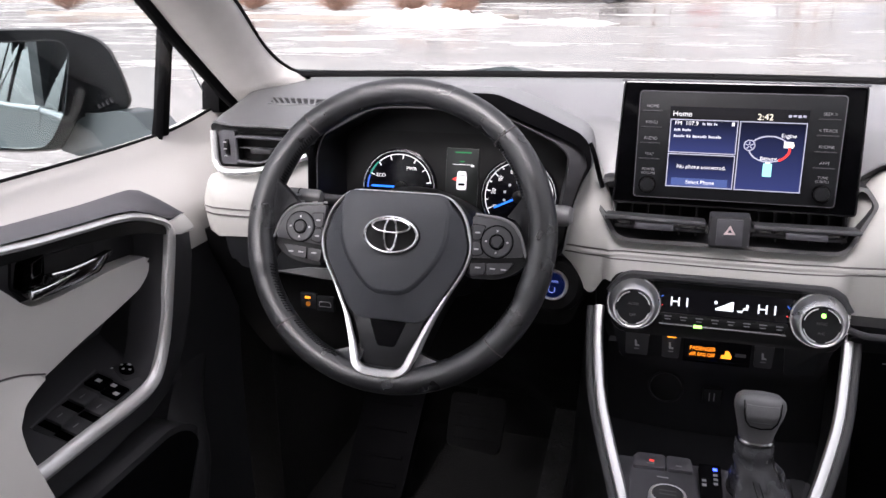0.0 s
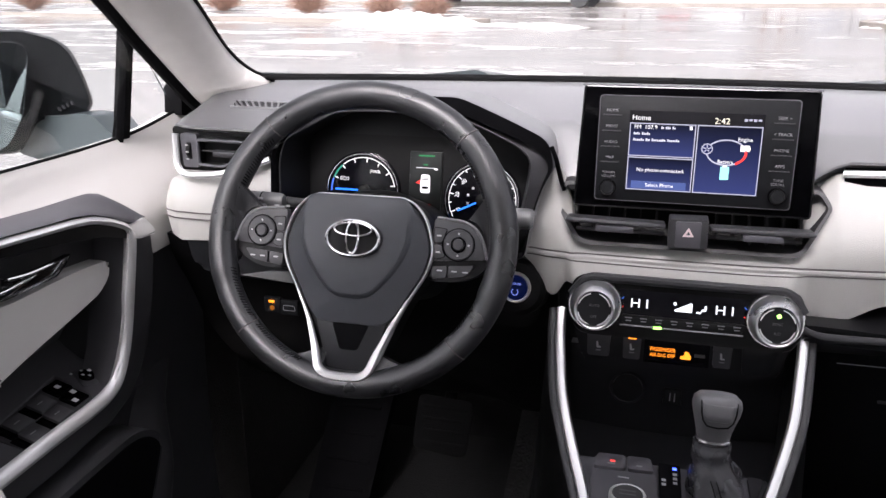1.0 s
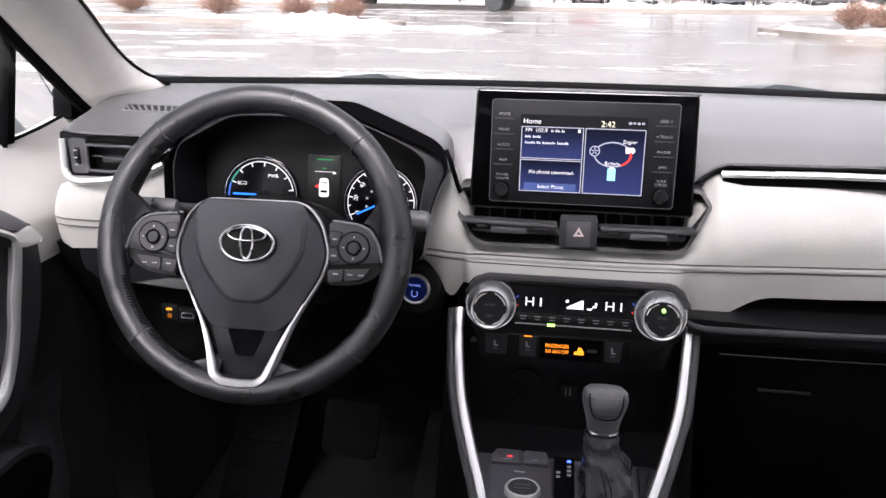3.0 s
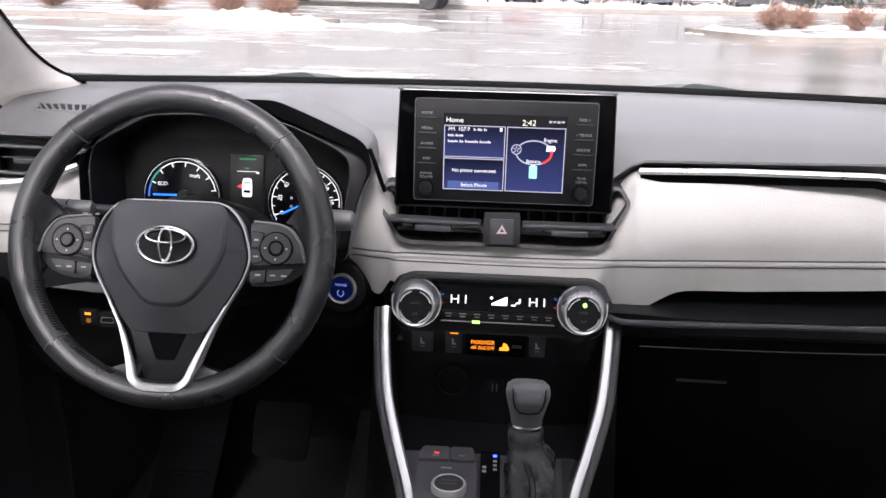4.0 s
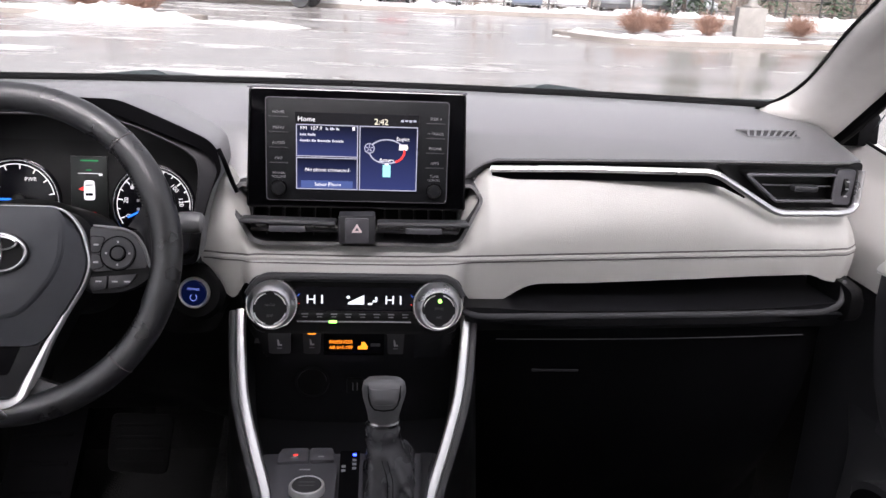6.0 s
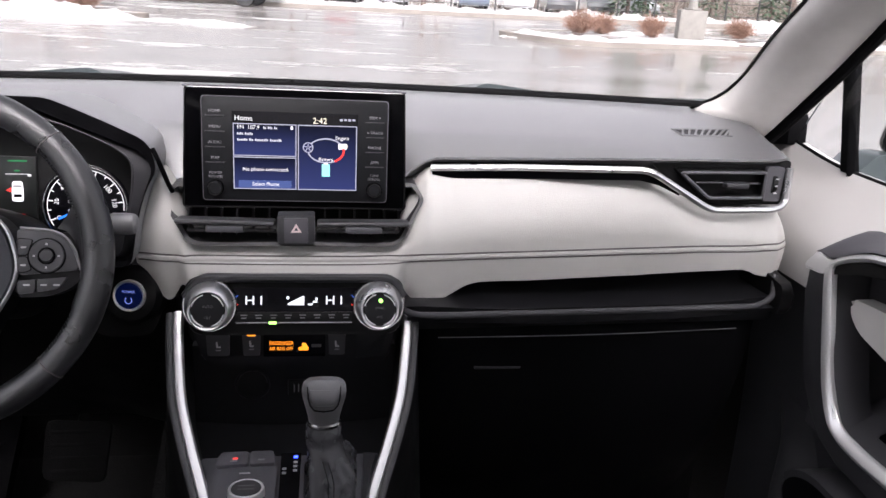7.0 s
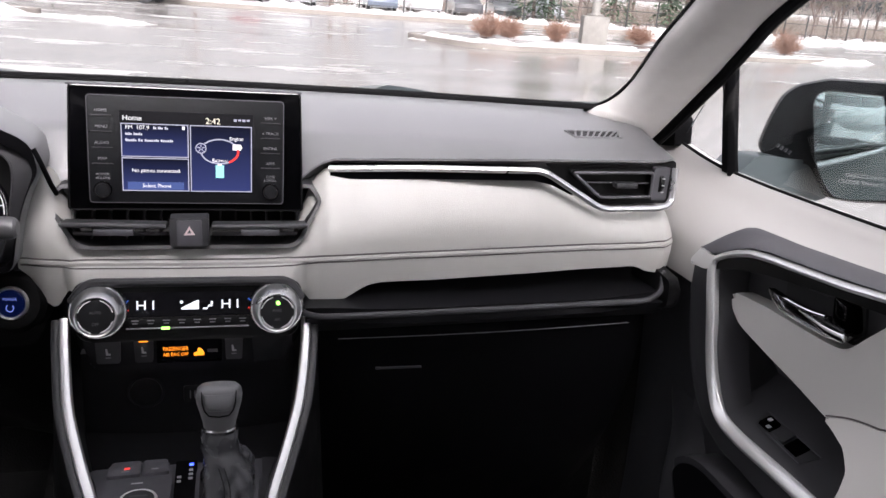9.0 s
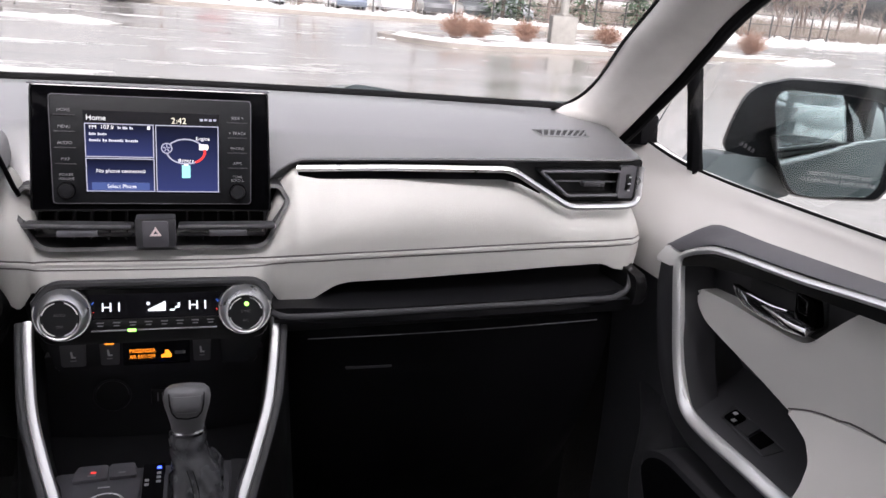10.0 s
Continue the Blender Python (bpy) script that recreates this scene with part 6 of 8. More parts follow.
    # dark outer bezel of the loop
    bez = [(0.962, 1.0265), (0.935, 1.030), (0.917, 1.030), (0.909, 1.000), (0.897, 0.966), (0.871, 0.890), (0.856, 0.862), (0.842, 0.848), (0.818, 0.842), (0.735, 0.841), (0.635, 0.841), (0.45, 0.843), (0.2, 0.846), (0.2, 0.806), (0.45, 0.803), (0.735, 0.802), (0.83, 0.806), (0.872, 0.820), (0.902, 0.845), (0.926, 0.886), (0.948, 0.945), (0.962, 0.987)]
    # broad silver corner where the loop turns down
    corner = rounded([(0.947, 1.0505), (0.926, 1.0470), (0.908, 1.0490), (0.917, 1.0315), (0.932, 1.0245), (0.969, 1.0210), (0.966, 1.0300), (0.959, 1.0375)], 0.004)
    put("silver_corner", prism(corner, "x", 0.72, 0.6815, 0.003, 3), M["silver"], None, "broad silver corner of the trim loop")
    put("loop_bezel", prism(bez, "x", 0.74, 0.6835, 0.005), M["bezel"], None, "dark bezel round the loop")
    # black back wall of the grip and its sloping floor with the switches
    put("grip_back", slab(8, 4, lambda u, v: (0.752 + 0.05 * max(0, v - 0.5) * 2, 0.93 - 0.73 * u, 1.065 - 0.19 * v), (0.01, 0, 0)), M["button"])
    put("grip_front", prism(rounded([(0.952, 1.036), (0.932, 1.036), (0.872, 0.85), (0.898, 0.85)], 0.008), "x", 0.80, 0.69), M["button"])
    put("grip_roof", slab(12, 3, lambda u, v: (0.686 + 0.066 * v, 0.93 - 0.7 * u, at(0.93 - 0.7 * u, ((0.2, 1.120), (0.587, 1.094), (0.715, 1.080), (0.856, 1.058), (0.93, 1.030))) - 0.006), (0, 0, 0.015)), M["black"])

    def on_deck(bm):
        bm.transform(Matrix(((1, 0, 0, 0), (0, 1, 0, 0), (0.3, 0, 1, 0.8455 - 0.3 * 0.688), (0, 0, 0, 1))))
        return bm

    deck = put("switch_deck", on_deck(slab(14, 6, lambda u, v: (0.686 + 0.116 * v, 0.905 - 0.62 * u, 0.012 * max(0, v - 0.75) * 4), (0, 0, -0.02))), M["bezel"], None, "charcoal switch deck")
    # pale insert with a dark notch round the handle
    ins = [(0.909, 0.993), (0.904, 1.001), (0.877, 1.004), (0.834, 1.007), (0.78, 1.0075), (0.733, 1.008), (0.703, 1.011), (0.690, 1.020), (0.676, 1.036), (0.648, 1.066), (0.630, 1.082), (0.612, 1.086), (0.2, 1.108), (0.2, 0.91), (0.62, 0.912), (0.702, 0.927), (0.758, 0.9395), (0.82, 0.951), (0.880, 0.9635), (0.900, 0.977)]
    put("insert", prism(rounded(ins, 0.010), "x", 0.752, 0.714, 0.008, 4), M["insert"], None, "pale leatherette insert")
    notch = [(0.915, 1.048), (0.767, 1.070), (0.630, 1.086), (0.676, 1.030), (0.704, 1.004), (0.910, 0.996)]
    put("handle_well", prism(notch, "x", 0.752, 0.740), M["bezel"], None, "dark handle recess")
    # pale padded armrest, rolled over at its edges
    arm = rounded([(0.692, 0.9345), (0.678, 0.9415), (0.664, 0.9475), (0.647, 0.9525), (0.6274, 0.9565), (0.58, 0.9645), (0.2, 0.985), (0.2, 0.80), (0.636, 0.80), (0.632, 0.85), (0.6295, 0.880), (0.633, 0.903), (0.650, 0.921), (0.672, 0.9290)], 0.006, 4)
    roll = prism(arm, "x", 0.752, 0.688, 0.004, 4)
    roll.transform(Matrix(((1, 0, 0.32, -0.32 * 0.90), (0, 1, 0, 0), (0, 0, 1, 0), (0, 0, 0, 1))))
    put("armrest", roll, M["insert"], None, "pale padded armrest", 60)
    gap = [(0.7025 + 0.30 * (z - 0.94), y, z + 0.0008) for y, z in ((0.690, 0.9365), (0.678, 0.9420), (0.664, 0.9480), (0.647, 0.9530), (0.6274, 0.9570), (0.58, 0.9650), (0.35, 0.9775))]
    put("armrest_gap", sweep(smoothed(gap, 5), oval(0.0011, 0.0012, 6), (-1, 0, 0.3)), M["thread"], None, "dark gap above the armrest")
    # handle: bright blade with a rounded grip end
    blade = [(0.8283, 1.0357), (0.7943, 1.0347), (0.7581, 1.0362), (0.7281, 1.0408), (0.7248, 1.0332), (0.695, 1.0351), (0.6913, 1.032), (0.6976, 1.0236), (0.7232, 1.0191), (0.7677, 1.0176), (0.8023, 1.018), (0.8195, 1.0262)]
    h = put("pull_handle", prism(blade, "x", 0.714, 0.7085, 0.0012), M["shadow_chrome"], None, "chrome pull handle")
    put("upper_edge", sweep(smoothed([(0.7065, 0.829, 1.0357), (0.7055, 0.7943, 1.0345), (0.705, 0.7581, 1.0358), (0.7055, 0.7285, 1.0400)], 5), oval(0.0022, 0.0022, 8), (-1, 0, 0.25), scale=lambda f: 0.5 + 0.5 * min(1, 3 * f)), M["chrome"], h)
    put("grip_end", sweep(smoothed([(0.7065, 0.772, 1.0300), (0.7045, 0.745, 1.0290), (0.703, 0.718, 1.0280), (0.7035, 0.697, 1.0292), (0.7045, 0.6925, 1.0298)], 6), oval(0.0062, 0.0036, 12), (-1, 0, 0.25), scale=lambda f: at(f, ((0, 0.15), (0.5, 0.8), (0.9, 1.0), (1, 0.6)))), M["chrome"], h, "bright rounded grip end")
    put("lower_edge", sweep([(0.7065, y, z - 0.0004) for y, z in ((0.8283, 1.0340), (0.8195, 1.0262), (0.8023, 1.0180), (0.7677, 1.0176), (0.7232, 1.0191), (0.6976, 1.0236))], oval(0.0011, 0.0011, 6), (-1, 0, 0.25)), M["chrome"], h)
    put("handle_cup", prism(rounded([(0.835, 1.042), (0.760, 1.050), (0.744, 1.064), (0.708, 1.062), (0.700, 1.030), (0.715, 1.014), (0.83, 1.013)], 0.006), "x", 0.742, 0.736), M["lower"], h)
    put("lock_bezel", prism(rounded([(0.7416, 1.0614), (0.7126, 1.0577), (0.7025, 1.031), (0.7151, 1.0219), (0.7366, 1.0302), (0.7409, 1.0532)], 0.005), "x", 0.738, 0.724, 0.002), M["gloss"], h, "gloss black lock bezel")
    frame_o = [(0.7392, 1.0588), (0.7202, 1.0548), (0.7170, 1.0376), (0.7330, 1.0382)]
    frame_i = [(0.7372, 1.0566), (0.7222, 1.0535), (0.7192, 1.0392), (0.7312, 1.0396)]
    put("lock_button", band(rounded(frame_o, 0.002), rounded(frame_i, 0.002), "x", 0.7245, 0.7225), M["shadow_chrome"], h, "lock slide with a bright edge")
    # switches on the deck
    if s > 0:
        put("switch_plate", on_deck(prism(rounded([(0.7445, 0.826), (0.7390, 0.718), (0.7110, 0.722), (0.7160, 0.813)], 0.003), "z", -0.001, 0.0010, 0.0006)), M["dark"], deck)
        for x0, x1, y0, y1 in ((0.7435, 0.826, 0.7385, 0.718), (0.7160, 0.790, 0.7115, 0.722)):
            put("groove_edge", on_deck(sweep([(x0, x1, 0.0012), (y0, y1, 0.0012)], oval(0.0009, 0.0008, 6), (0, 0, 1))), M["armpad"], deck)
        put("lock_switch", on_deck(prism(rounded([(0.7185, 0.811), (0.7185, 0.788), (0.7375, 0.791), (0.7390, 0.815)], 0.002), "z", 0.0, 0.0035, 0.001)), M["gloss"], deck)
        for x, y in ((0.7325, 0.8070), (0.7225, 0.7960)):
            put("symbol", on_deck(box(x - 0.0026, x + 0.0026, y - 0.003, y + 0.003, 0.0035, 0.0040)), M["print"], deck)
        put("switch_well", on_deck(prism(rounded([(0.7170, 0.758), (0.7390, 0.762), (0.7380, 0.736), (0.7160, 0.733)], 0.002), "z", 0.0, 0.0016)), M["gloss"], deck)
        put("rocker", on_deck(prism(rounded([(0.7180, 0.784), (0.7378, 0.787), (0.7385, 0.764), (0.7172, 0.760)], 0.002), "z", 0.0, 0.0050, 0.0015)), M["button"], deck, "window rocker")
    else:
        put("mirror_switch_plate", on_deck(prism(rounded([(0.7480, 0.842), (0.7360, 0.866), (0.7080, 0.848), (0.7160, 0.826)], 0.006), "z", -0.001, 0.0015, 0.0008)), M["dark"], deck)
        k = put("mirror_knob", on_deck(moved(turned([(0.0095, 0), (0.0090, 0.005), (0.0075, 0.0062), (0, 0.0062)], 32), Matrix.Translation((0.7265, 0.846, 0.001)))), M["gloss"], deck)
        for x, y, w in ((0.7265, 0.8525, 0.0022), (0.7335, 0.8460, 0.0014), (0.7195, 0.8440, 0.0014), (0.7265, 0.8400, 0.0014)):
            put("mark", on_deck(box(x - w, x + w, y - w, y + w, 0.0072, 0.0077)), M["print"], k)
        put("mark", on_deck(box(0.742, 0.745, 0.837, 0.840, 0.0015, 0.002)), M["print"], deck)
        put("switch_plate", on_deck(prism(rounded([(0.7540, 0.826), (0.6960, 0.818), (0.6880, 0.696), (0.7380, 0.690)], 0.005), "z", -0.001, 0.0010, 0.0006)), M["dark"], deck)
        put("groove_edge", on_deck(sweep([(0.7560, 0.822, 0.0015), (0.7390, 0.690, 0.0015)], oval(0.0012, 0.0012, 6), (0, 0, 1))), M["armpad"], deck)
        for i, (x, y) in enumerate(((0.7360, 0.8035), (0.7105, 0.8005))):
            put("lock_switch", on_deck(box(x - 0.0115, x + 0.0115, y - 0.0135, y + 0.0135, 0.0, 0.0045, 0.0015)), M["gloss"], deck)
            for d in ((0.0,) if i == 0 else (-0.006, 0.006)):
                put("symbol", on_deck(box(x + d - 0.0032, x + d + 0.0032, y - 0.0026 + d, y + 0.0036 + d, 0.0045, 0.0050)), M["print"], deck)
        for i, (x, y) in enumerate(((0.7295, 0.7620), (0.7035, 0.7580), (0.7255, 0.7190), (0.7010, 0.7150))):
            put("switch_well", on_deck(box(x - 0.0120, x + 0.0120, y - 0.0195, y - 0.0080, -0.0005, 0.0014)), M["gloss"], deck)
            put("rocker", on_deck(box(x - 0.0115, x + 0.0115, y - 0.0085, y + 0.0190, 0.0, 0.0060, 0.002)), M["button"], deck, "window rocker")
            put("mark", on_deck(box(x - 0.0006, x + 0.0006, y - 0.001, y + 0.008, 0.0060, 0.0063)), M["print_dim"], deck)
    # lower lining, map pocket
    put("lower_lining", slab(30, 10, lambda u, v: (0.705 + 0.02 * v + 0.012 * math.sin(math.pi * v), 1.12 - 1.3 * u, at(1.12 - 1.3 * u, ((0.0, 0.845), (0.83, 0.825), (0.90, 0.875), (0.95, 1.0), (1.2, 1.0))) * (1 - v) + 0.40 * v), (0.02, 0, 0)), M["lower"], None, "black lower lining")
    pocket = rounded([(0.903, 0.742), (0.886, 0.765), (0.860, 0.779), (0.834, 0.785), (0.30, 0.785), (0.30, 0.48), (0.82, 0.48), (0.858, 0.66)], 0.018)
    put("map_pocket", prism(pocket, "x", 0.735, 0.664, 0.010, 3), M["lower"], None, "black map pocket")
    # flat black sheet on the solid pocket, painting the shade inside its mouth
    shade_outline = rounded([(0.893, 0.738), (0.876, 0.760), (0.855, 0.771), (0.830, 0.776), (0.30, 0.776), (0.30, 0.49), (0.81, 0.49), (0.850, 0.66)], 0.016)
    put("pocket_shade", prism(shade_outline, "x", 0.68, 0.6625), M["deep"], None, "flat black sheet for the shade in the map pocket's mouth")
    def bulge(u, v):
        z = 0.815 - 0.33 * v
        mid = at(z, ((0.48, 0.860), (0.62, 0.900), (0.72, 0.935), (0.815, 0.975)))
        w = (u - 0.5) * 2
        return (0.722 - 0.050 * (1 - w * w) * soft(min(1, v * 2.2)), mid + 0.050 * w, z)

    put("speaker_cheek", slab(14, 14, bulge, (0.02, 0, 0)), M["lower"], None, "dark front cheek of the door", 80)
    # window: seal, dividing post, panes
    put("window_ledge", slab(24, 2, lambda u, v: (0.758 + 0.034 * v, 1.20 - 1.0 * u, sill_z(1.20 - 1.0 * u) - 0.0035 - 0.004 * v), (0, 0, -0.01)), M["seal"], None, "black ledge outside the window")
    put("window_seal", sweep([(0.760, 1.20 - 1.0 * i / 24, sill_z(1.20 - 1.0 * i / 24) + 0.0005) for i in range(25)], oval(0.0030, 0.0030, 10), (-1, 0, 0.5)), M["rubber"], None, "black window seal")
    put("window_post", sweep([(0.760, 1.0285, 1.132), (0.746, 1.0625, 1.325)], [(-0.0145, -0.006), (0.0145, -0.006), (0.0150, 0.001), (0.0120, 0.005), (0.0060, 0.007), (0.0045, 0.004), (-0.0120, 0.004), (-0.0145, 0.001)], (-1, 0, 0)), M["seal"], None, "black window dividing post")
    put("corner_post", prism(rounded([(1.225, 1.138), (1.160, 1.149), (1.1665, 1.190), (1.19, 1.205), (1.225, 1.20)], 0.004), "x", 0.775, 0.744), M["seal"], None, "black window corner")
    q = put("quarter_glass", prism([(1.18, 1.145), (1.045, 1.140), (1.066, 1.30), (1.09, 1.28)], "x", 0.764, 0.768), M["glass"], None, "clear quarter light")
    g = put("side_glass", slab(10, 8, lambda u, v: (0.766 - 0.03 * v * v - 0.09 * v, 1.045 + 0.02 * v - 1.25 * u, 1.138 + 0.42 * v), (0.004, 0, 0)), M["side_glass"], None, "clear door window")
    q.visible_shadow = g.visible_shadow = False
    # painted outer skin
    put("outer_skin", slab(20, 10, lambda u, v: (0.80 + 0.10 * soft(min(1, v * 2.2)) + 0.015 * math.sin(math.pi * v), 1.30 - 1.50 * u, at(1.30 - 1.5 * u, BELT) - 0.72 * v), (-0.01, 0, 0)), M["paint"], None, "dark slate painted outer skin")
    # black moulding given pale metal, which stands for the sky it reflects
    put("outer_seal", sweep([(0.795, 1.28 - 1.48 * i / 20, at(1.28 - 1.48 * i / 20, BELT) + 0.004) for i in range(21)], oval(0.012, 0.010, 8), (0, 0, 1)), M["rail"], None, "belt moulding outside the window, pale for the sky's reflection")
    return t


door(1), door(-1)


def side_mirror(s):
    cd = CD if s > 0 else -0.018
    t = thing("side_mirror", (cd + s * 0.86, 1.12, 1.08), ("dark slate and black passenger's door mirror with printed warning" if s > 0 else "dark slate and black driver's door mirror"), "door mirror", "door mirrors")

    def put(name, bm, mat, label="", smooth=50, parent=None):
        if s < 0:
            bm.transform(Matrix.Diagonal((-1, 1, 1, 1)))
            bmesh.ops.reverse_faces(bm, faces=bm.faces)
        bm.transform(Matrix.Translation((cd, 0, 0)))
        return part(name, bm, mat, parent or t, label, smooth)

    face = rounded([(0.866, 1.154), (0.852, 1.170), (0.8556, 1.187), (0.8642, 1.2174), (0.8778, 1.2486), (0.9001, 1.2644), (0.9554, 1.2766), (1.0664, 1.2755), (1.147, 1.270), (1.195, 1.255), (1.215, 1.20), (1.21, 1.10), (1.19, 1.076), (1.064, 1.0785), (1.0, 1.086), (0.978, 1.110), (0.957, 1.138), (0.918, 1.1445)], 0.012)

    def seat(a, b, y, slope=0.42):
        """Sets a point of the outline, drawn for y = 1.1, back on the slanted face."""
        y = y + slope * (1.05 - a)
        k = (y - 0.042) / 1.058
        return (0.0645 + (a - 0.0645) * k, y, 1.355 + (b - 1.355) * k)

    def ring(k, y, dz=0.0, dx=0.0):
        return [seat(1.05 + (a - 1.05) * k + dx, 1.18 + (b - 1.18) * k + dz, y) for a, b in face]

    put("shell", loft([ring(0.97, 1.075), ring(0.99, 1.082), ring(1.0, 1.095), ring(0.96, 1.13), ring(0.86, 1.16), ring(0.66, 1.185), ring(0.35, 1.20)]), M["shell"], "black and slate mirror shell", 60)
    put("cap", loft([ring(0.975, 1.130, 0.0), ring(0.955, 1.142, 0.001), ring(0.87, 1.166, 0.002), ring(0.67, 1.189, 0.002), ring(0.36, 1.205, 0.002)]), M["paint"], "dark slate painted mirror cap", 60)
    glass = rounded([(0.936, 1.240), (0.943, 1.2535), (0.960, 1.2585), (1.0718, 1.2540), (1.150, 1.2450), (1.178, 1.225), (1.188, 1.18), (1.187, 1.10), (1.170, 1.084), (1.064, 1.0835), (1.018, 1.088), (0.998, 1.100), (0.981, 1.122), (0.962, 1.150)], 0.012)
    # the glass lies in its own plane, set by the driver
    eye = Vector((0.0645, 0.042, 1.355))
    way = Vector((-0.5071, -0.8608, 0.0436)) if s > 0 else Vector((-0.4352, -0.8976, 0.0704))

    def gl(k, back):
        hub = Vector(seat(1.057, 1.181, 1.052)) - way * back
        out = []
        for a, b in glass:
            q = Vector((1.06 + (a - 1.06) * k + (0.016 if s < 0 else 0.0), 1.1, 1.172 + (b - 1.172) * k)) - eye
            q = eye + q * ((hub - eye).dot(way) / q.dot(way))
            # the passenger's glass is convex
            out.append(q + way * (0.004 - (q - hub).length_squared / 2.8) if s > 0 else q)
        return out

    put("glass_rim", loft([gl(1.02, 0.012), gl(1.02, -0.002), gl(1.0, -0.003), gl(0.985, 0.0)], caps=False), M["shell"], "black rim of the mirror glass")
    put("mirror_glass", loft([gl(1.0, 0.004)] + [gl(1.0 - 0.0909 * k, 0.0) for k in range(11)]), M["mirror"], "silvered mirror glass", 30)
    foot = rounded([(0.800, 1.100), (0.846, 1.122), (0.872, 1.148), (0.895, 1.150), (0.935, 1.144), (0.965, 1.144), (1.000, 1.106), (1.022, 1.082), (0.983, 1.072), (0.907, 1.090)], 0.008)
    put("foot", loft([[(a, 1.12, b) for a, b in foot], [(0.90 + (a - 0.90) * 1.04, 1.17, b - 0.002) for a, b in foot], [(0.90 + (a - 0.90) * 0.8, 1.22, b - 0.014) for a, b in foot]]), M["paint"], "dark slate mirror foot", 50)
    for k in range(4):
        put("grille_slot", moved(box(-0.0014, 0.0014, -0.003, 0.003, -0.0032, 0.0032), Matrix.Translation(seat(0.889 + 0.008 * k, 1.170 - 0.0035 * k, 1.0745)) @ pose(0, 0, 0, 0, 25)), M["dark"], "")
    if s > 0:
        side = Vector((0, 0, 1)).cross(way).normalized()
        spot = Vector(seat(1.057, 1.181, 1.052)) + way * 0.0044
        ray = Vector((1.095, 1.1, 1.120)) - eye
        spot = eye + ray * ((spot - eye).dot(way) / ray.dot(way))
        up = way.cross(side)
        m = Matrix(((side.x, up.x, way.x, spot.x), (side.y, up.y, way.y, spot.y), (side.z, up.z, way.z, spot.z), (0, 0, 0, 1)))
        for k, line in enumerate(("OBJECTS IN MIRROR ARE", "CLOSER THAN THEY APPEAR")):
            put("writing", letters(line, 0.0085, m @ Matrix.Translation((0, -0.0105 * k, 0))), M["faint"], "etched warning")
    return t


side_mirror(1), side_mirror(-1)


# ---- bonnet ----
def bonnet():
    def f(u, v):
        a = (u - 0.5) * 1.7
        y = 1.50 + 0.92 * v - 0.16 * (abs(a) / 0.85) ** 2
        ridge = at(abs(a), ((0.262, 0), (0.335, 1.0), (0.36, 0.95), (0.48, 0.55), (0.85, 0.66)))
        z = 1.152 - 0.13 * (y - 1.5) + 0.037 * ridge - 0.10 * v ** 4
        return (C + a, y, z)

    solid("bonnet", slab(120, 20, f, (0, 0, -0.02)), M["paint"], "dark slate car bonnet with two raised ridges", "car bonnet")


bonnet()

# ---- rear half of the car's own side, seen in the door mirrors ----
def body_side(s):
    t = thing("car_body_side", (CD + s * 0.88, -1.2, 0.3), "dark slate rear body side with dark windows", "car body", "body sides")

    def put(name, bm, mat, label="", smooth=45):
        if s < 0:
            bm.transform(Matrix.Diagonal((-1, 1, 1, 1)))
            bmesh.ops.reverse_faces(bm, faces=bm.faces)
        bm.transform(Matrix.Translation((CD, 0, 0)))
        return part(name, bm, mat, t, label, smooth)

    put("panel", slab(24, 10, lambda u, v: (0.80 + 0.105 * soft(min(1, v * 2.2)) + 0.015 * math.sin(math.pi * v) - 0.10 * u ** 3, -0.205 - 2.3 * u, at(-0.205 - 2.3 * u, BELT) - 0.78 * v), (-0.01, 0, 0)), M["paint"])
    # pale metal again in place of the sky's reflection on black trim
    put("belt_moulding", sweep([(0.798 - 0.10 * (i / 20) ** 3, -0.2 - 2.2 * i / 20, at(-0.2 - 2.2 * i / 20, BELT) + 0.004) for i in range(21)], oval(0.012, 0.010, 8), (0, 0, 1)), M["rail"], "belt moulding, pale for the sky's reflection")

    def upright(y0, y1, top, lean0=0.06, lean1=0.06):
        """A gloss piece between the belt and the roof, leaning inwards."""
        def f(u, v):
            y = y0 + (y1 - y0) * u
            z = at(y, BELT) + 0.006
            return (0.784 - 0.09 * v - 0.03 * v * v - 0.08 * max(0, -0.3 - y) ** 2 / 4, y + (lean0 + (lean1 - lean0) * u) * v, z + (top - z) * v)
        return slab(8, 8, f, (-0.008, 0, 0))

    for y0, y1, top in ((-0.305, -1.12, 1.52), (-1.215, -1.85, 1.46)):
        put("rear_window", upright(y0, y1, top), M["privacy"], "dark rear side window")
    for y0, y1, top in ((-0.03, -0.285, 1.54), (-1.135, -1.20, 1.49), (-1.865, -2.35, 1.44)):
        put("pillar", upright(y0, y1, top), M["privacy"], "gloss black pillar")
    for y in (-0.022, -0.295, -1.128, -1.208, -1.858):
        put("gap_seal", sweep([(0.783 - 0.09 * v - 0.03 * v * v - 0.08 * max(0, -0.3 - y) ** 2 / 4, y + 0.06 * v, at(y, BELT) + 0.006 + 0.35 * v) for v in [k / 8 for k in range(9)]], oval(0.006, 0.004, 6), (1, 0, 0)), M["rubber"])
    put("roof_rail", sweep([(0.70, 0.40 - 2.5 * i / 16, 1.59 - 0.07 * (i / 16) ** 2) for i in range(17)], oval(0.045, 0.03, 10), (0, 0, 1)), M["paint"])
    return t


body_side(1), body_side(-1)

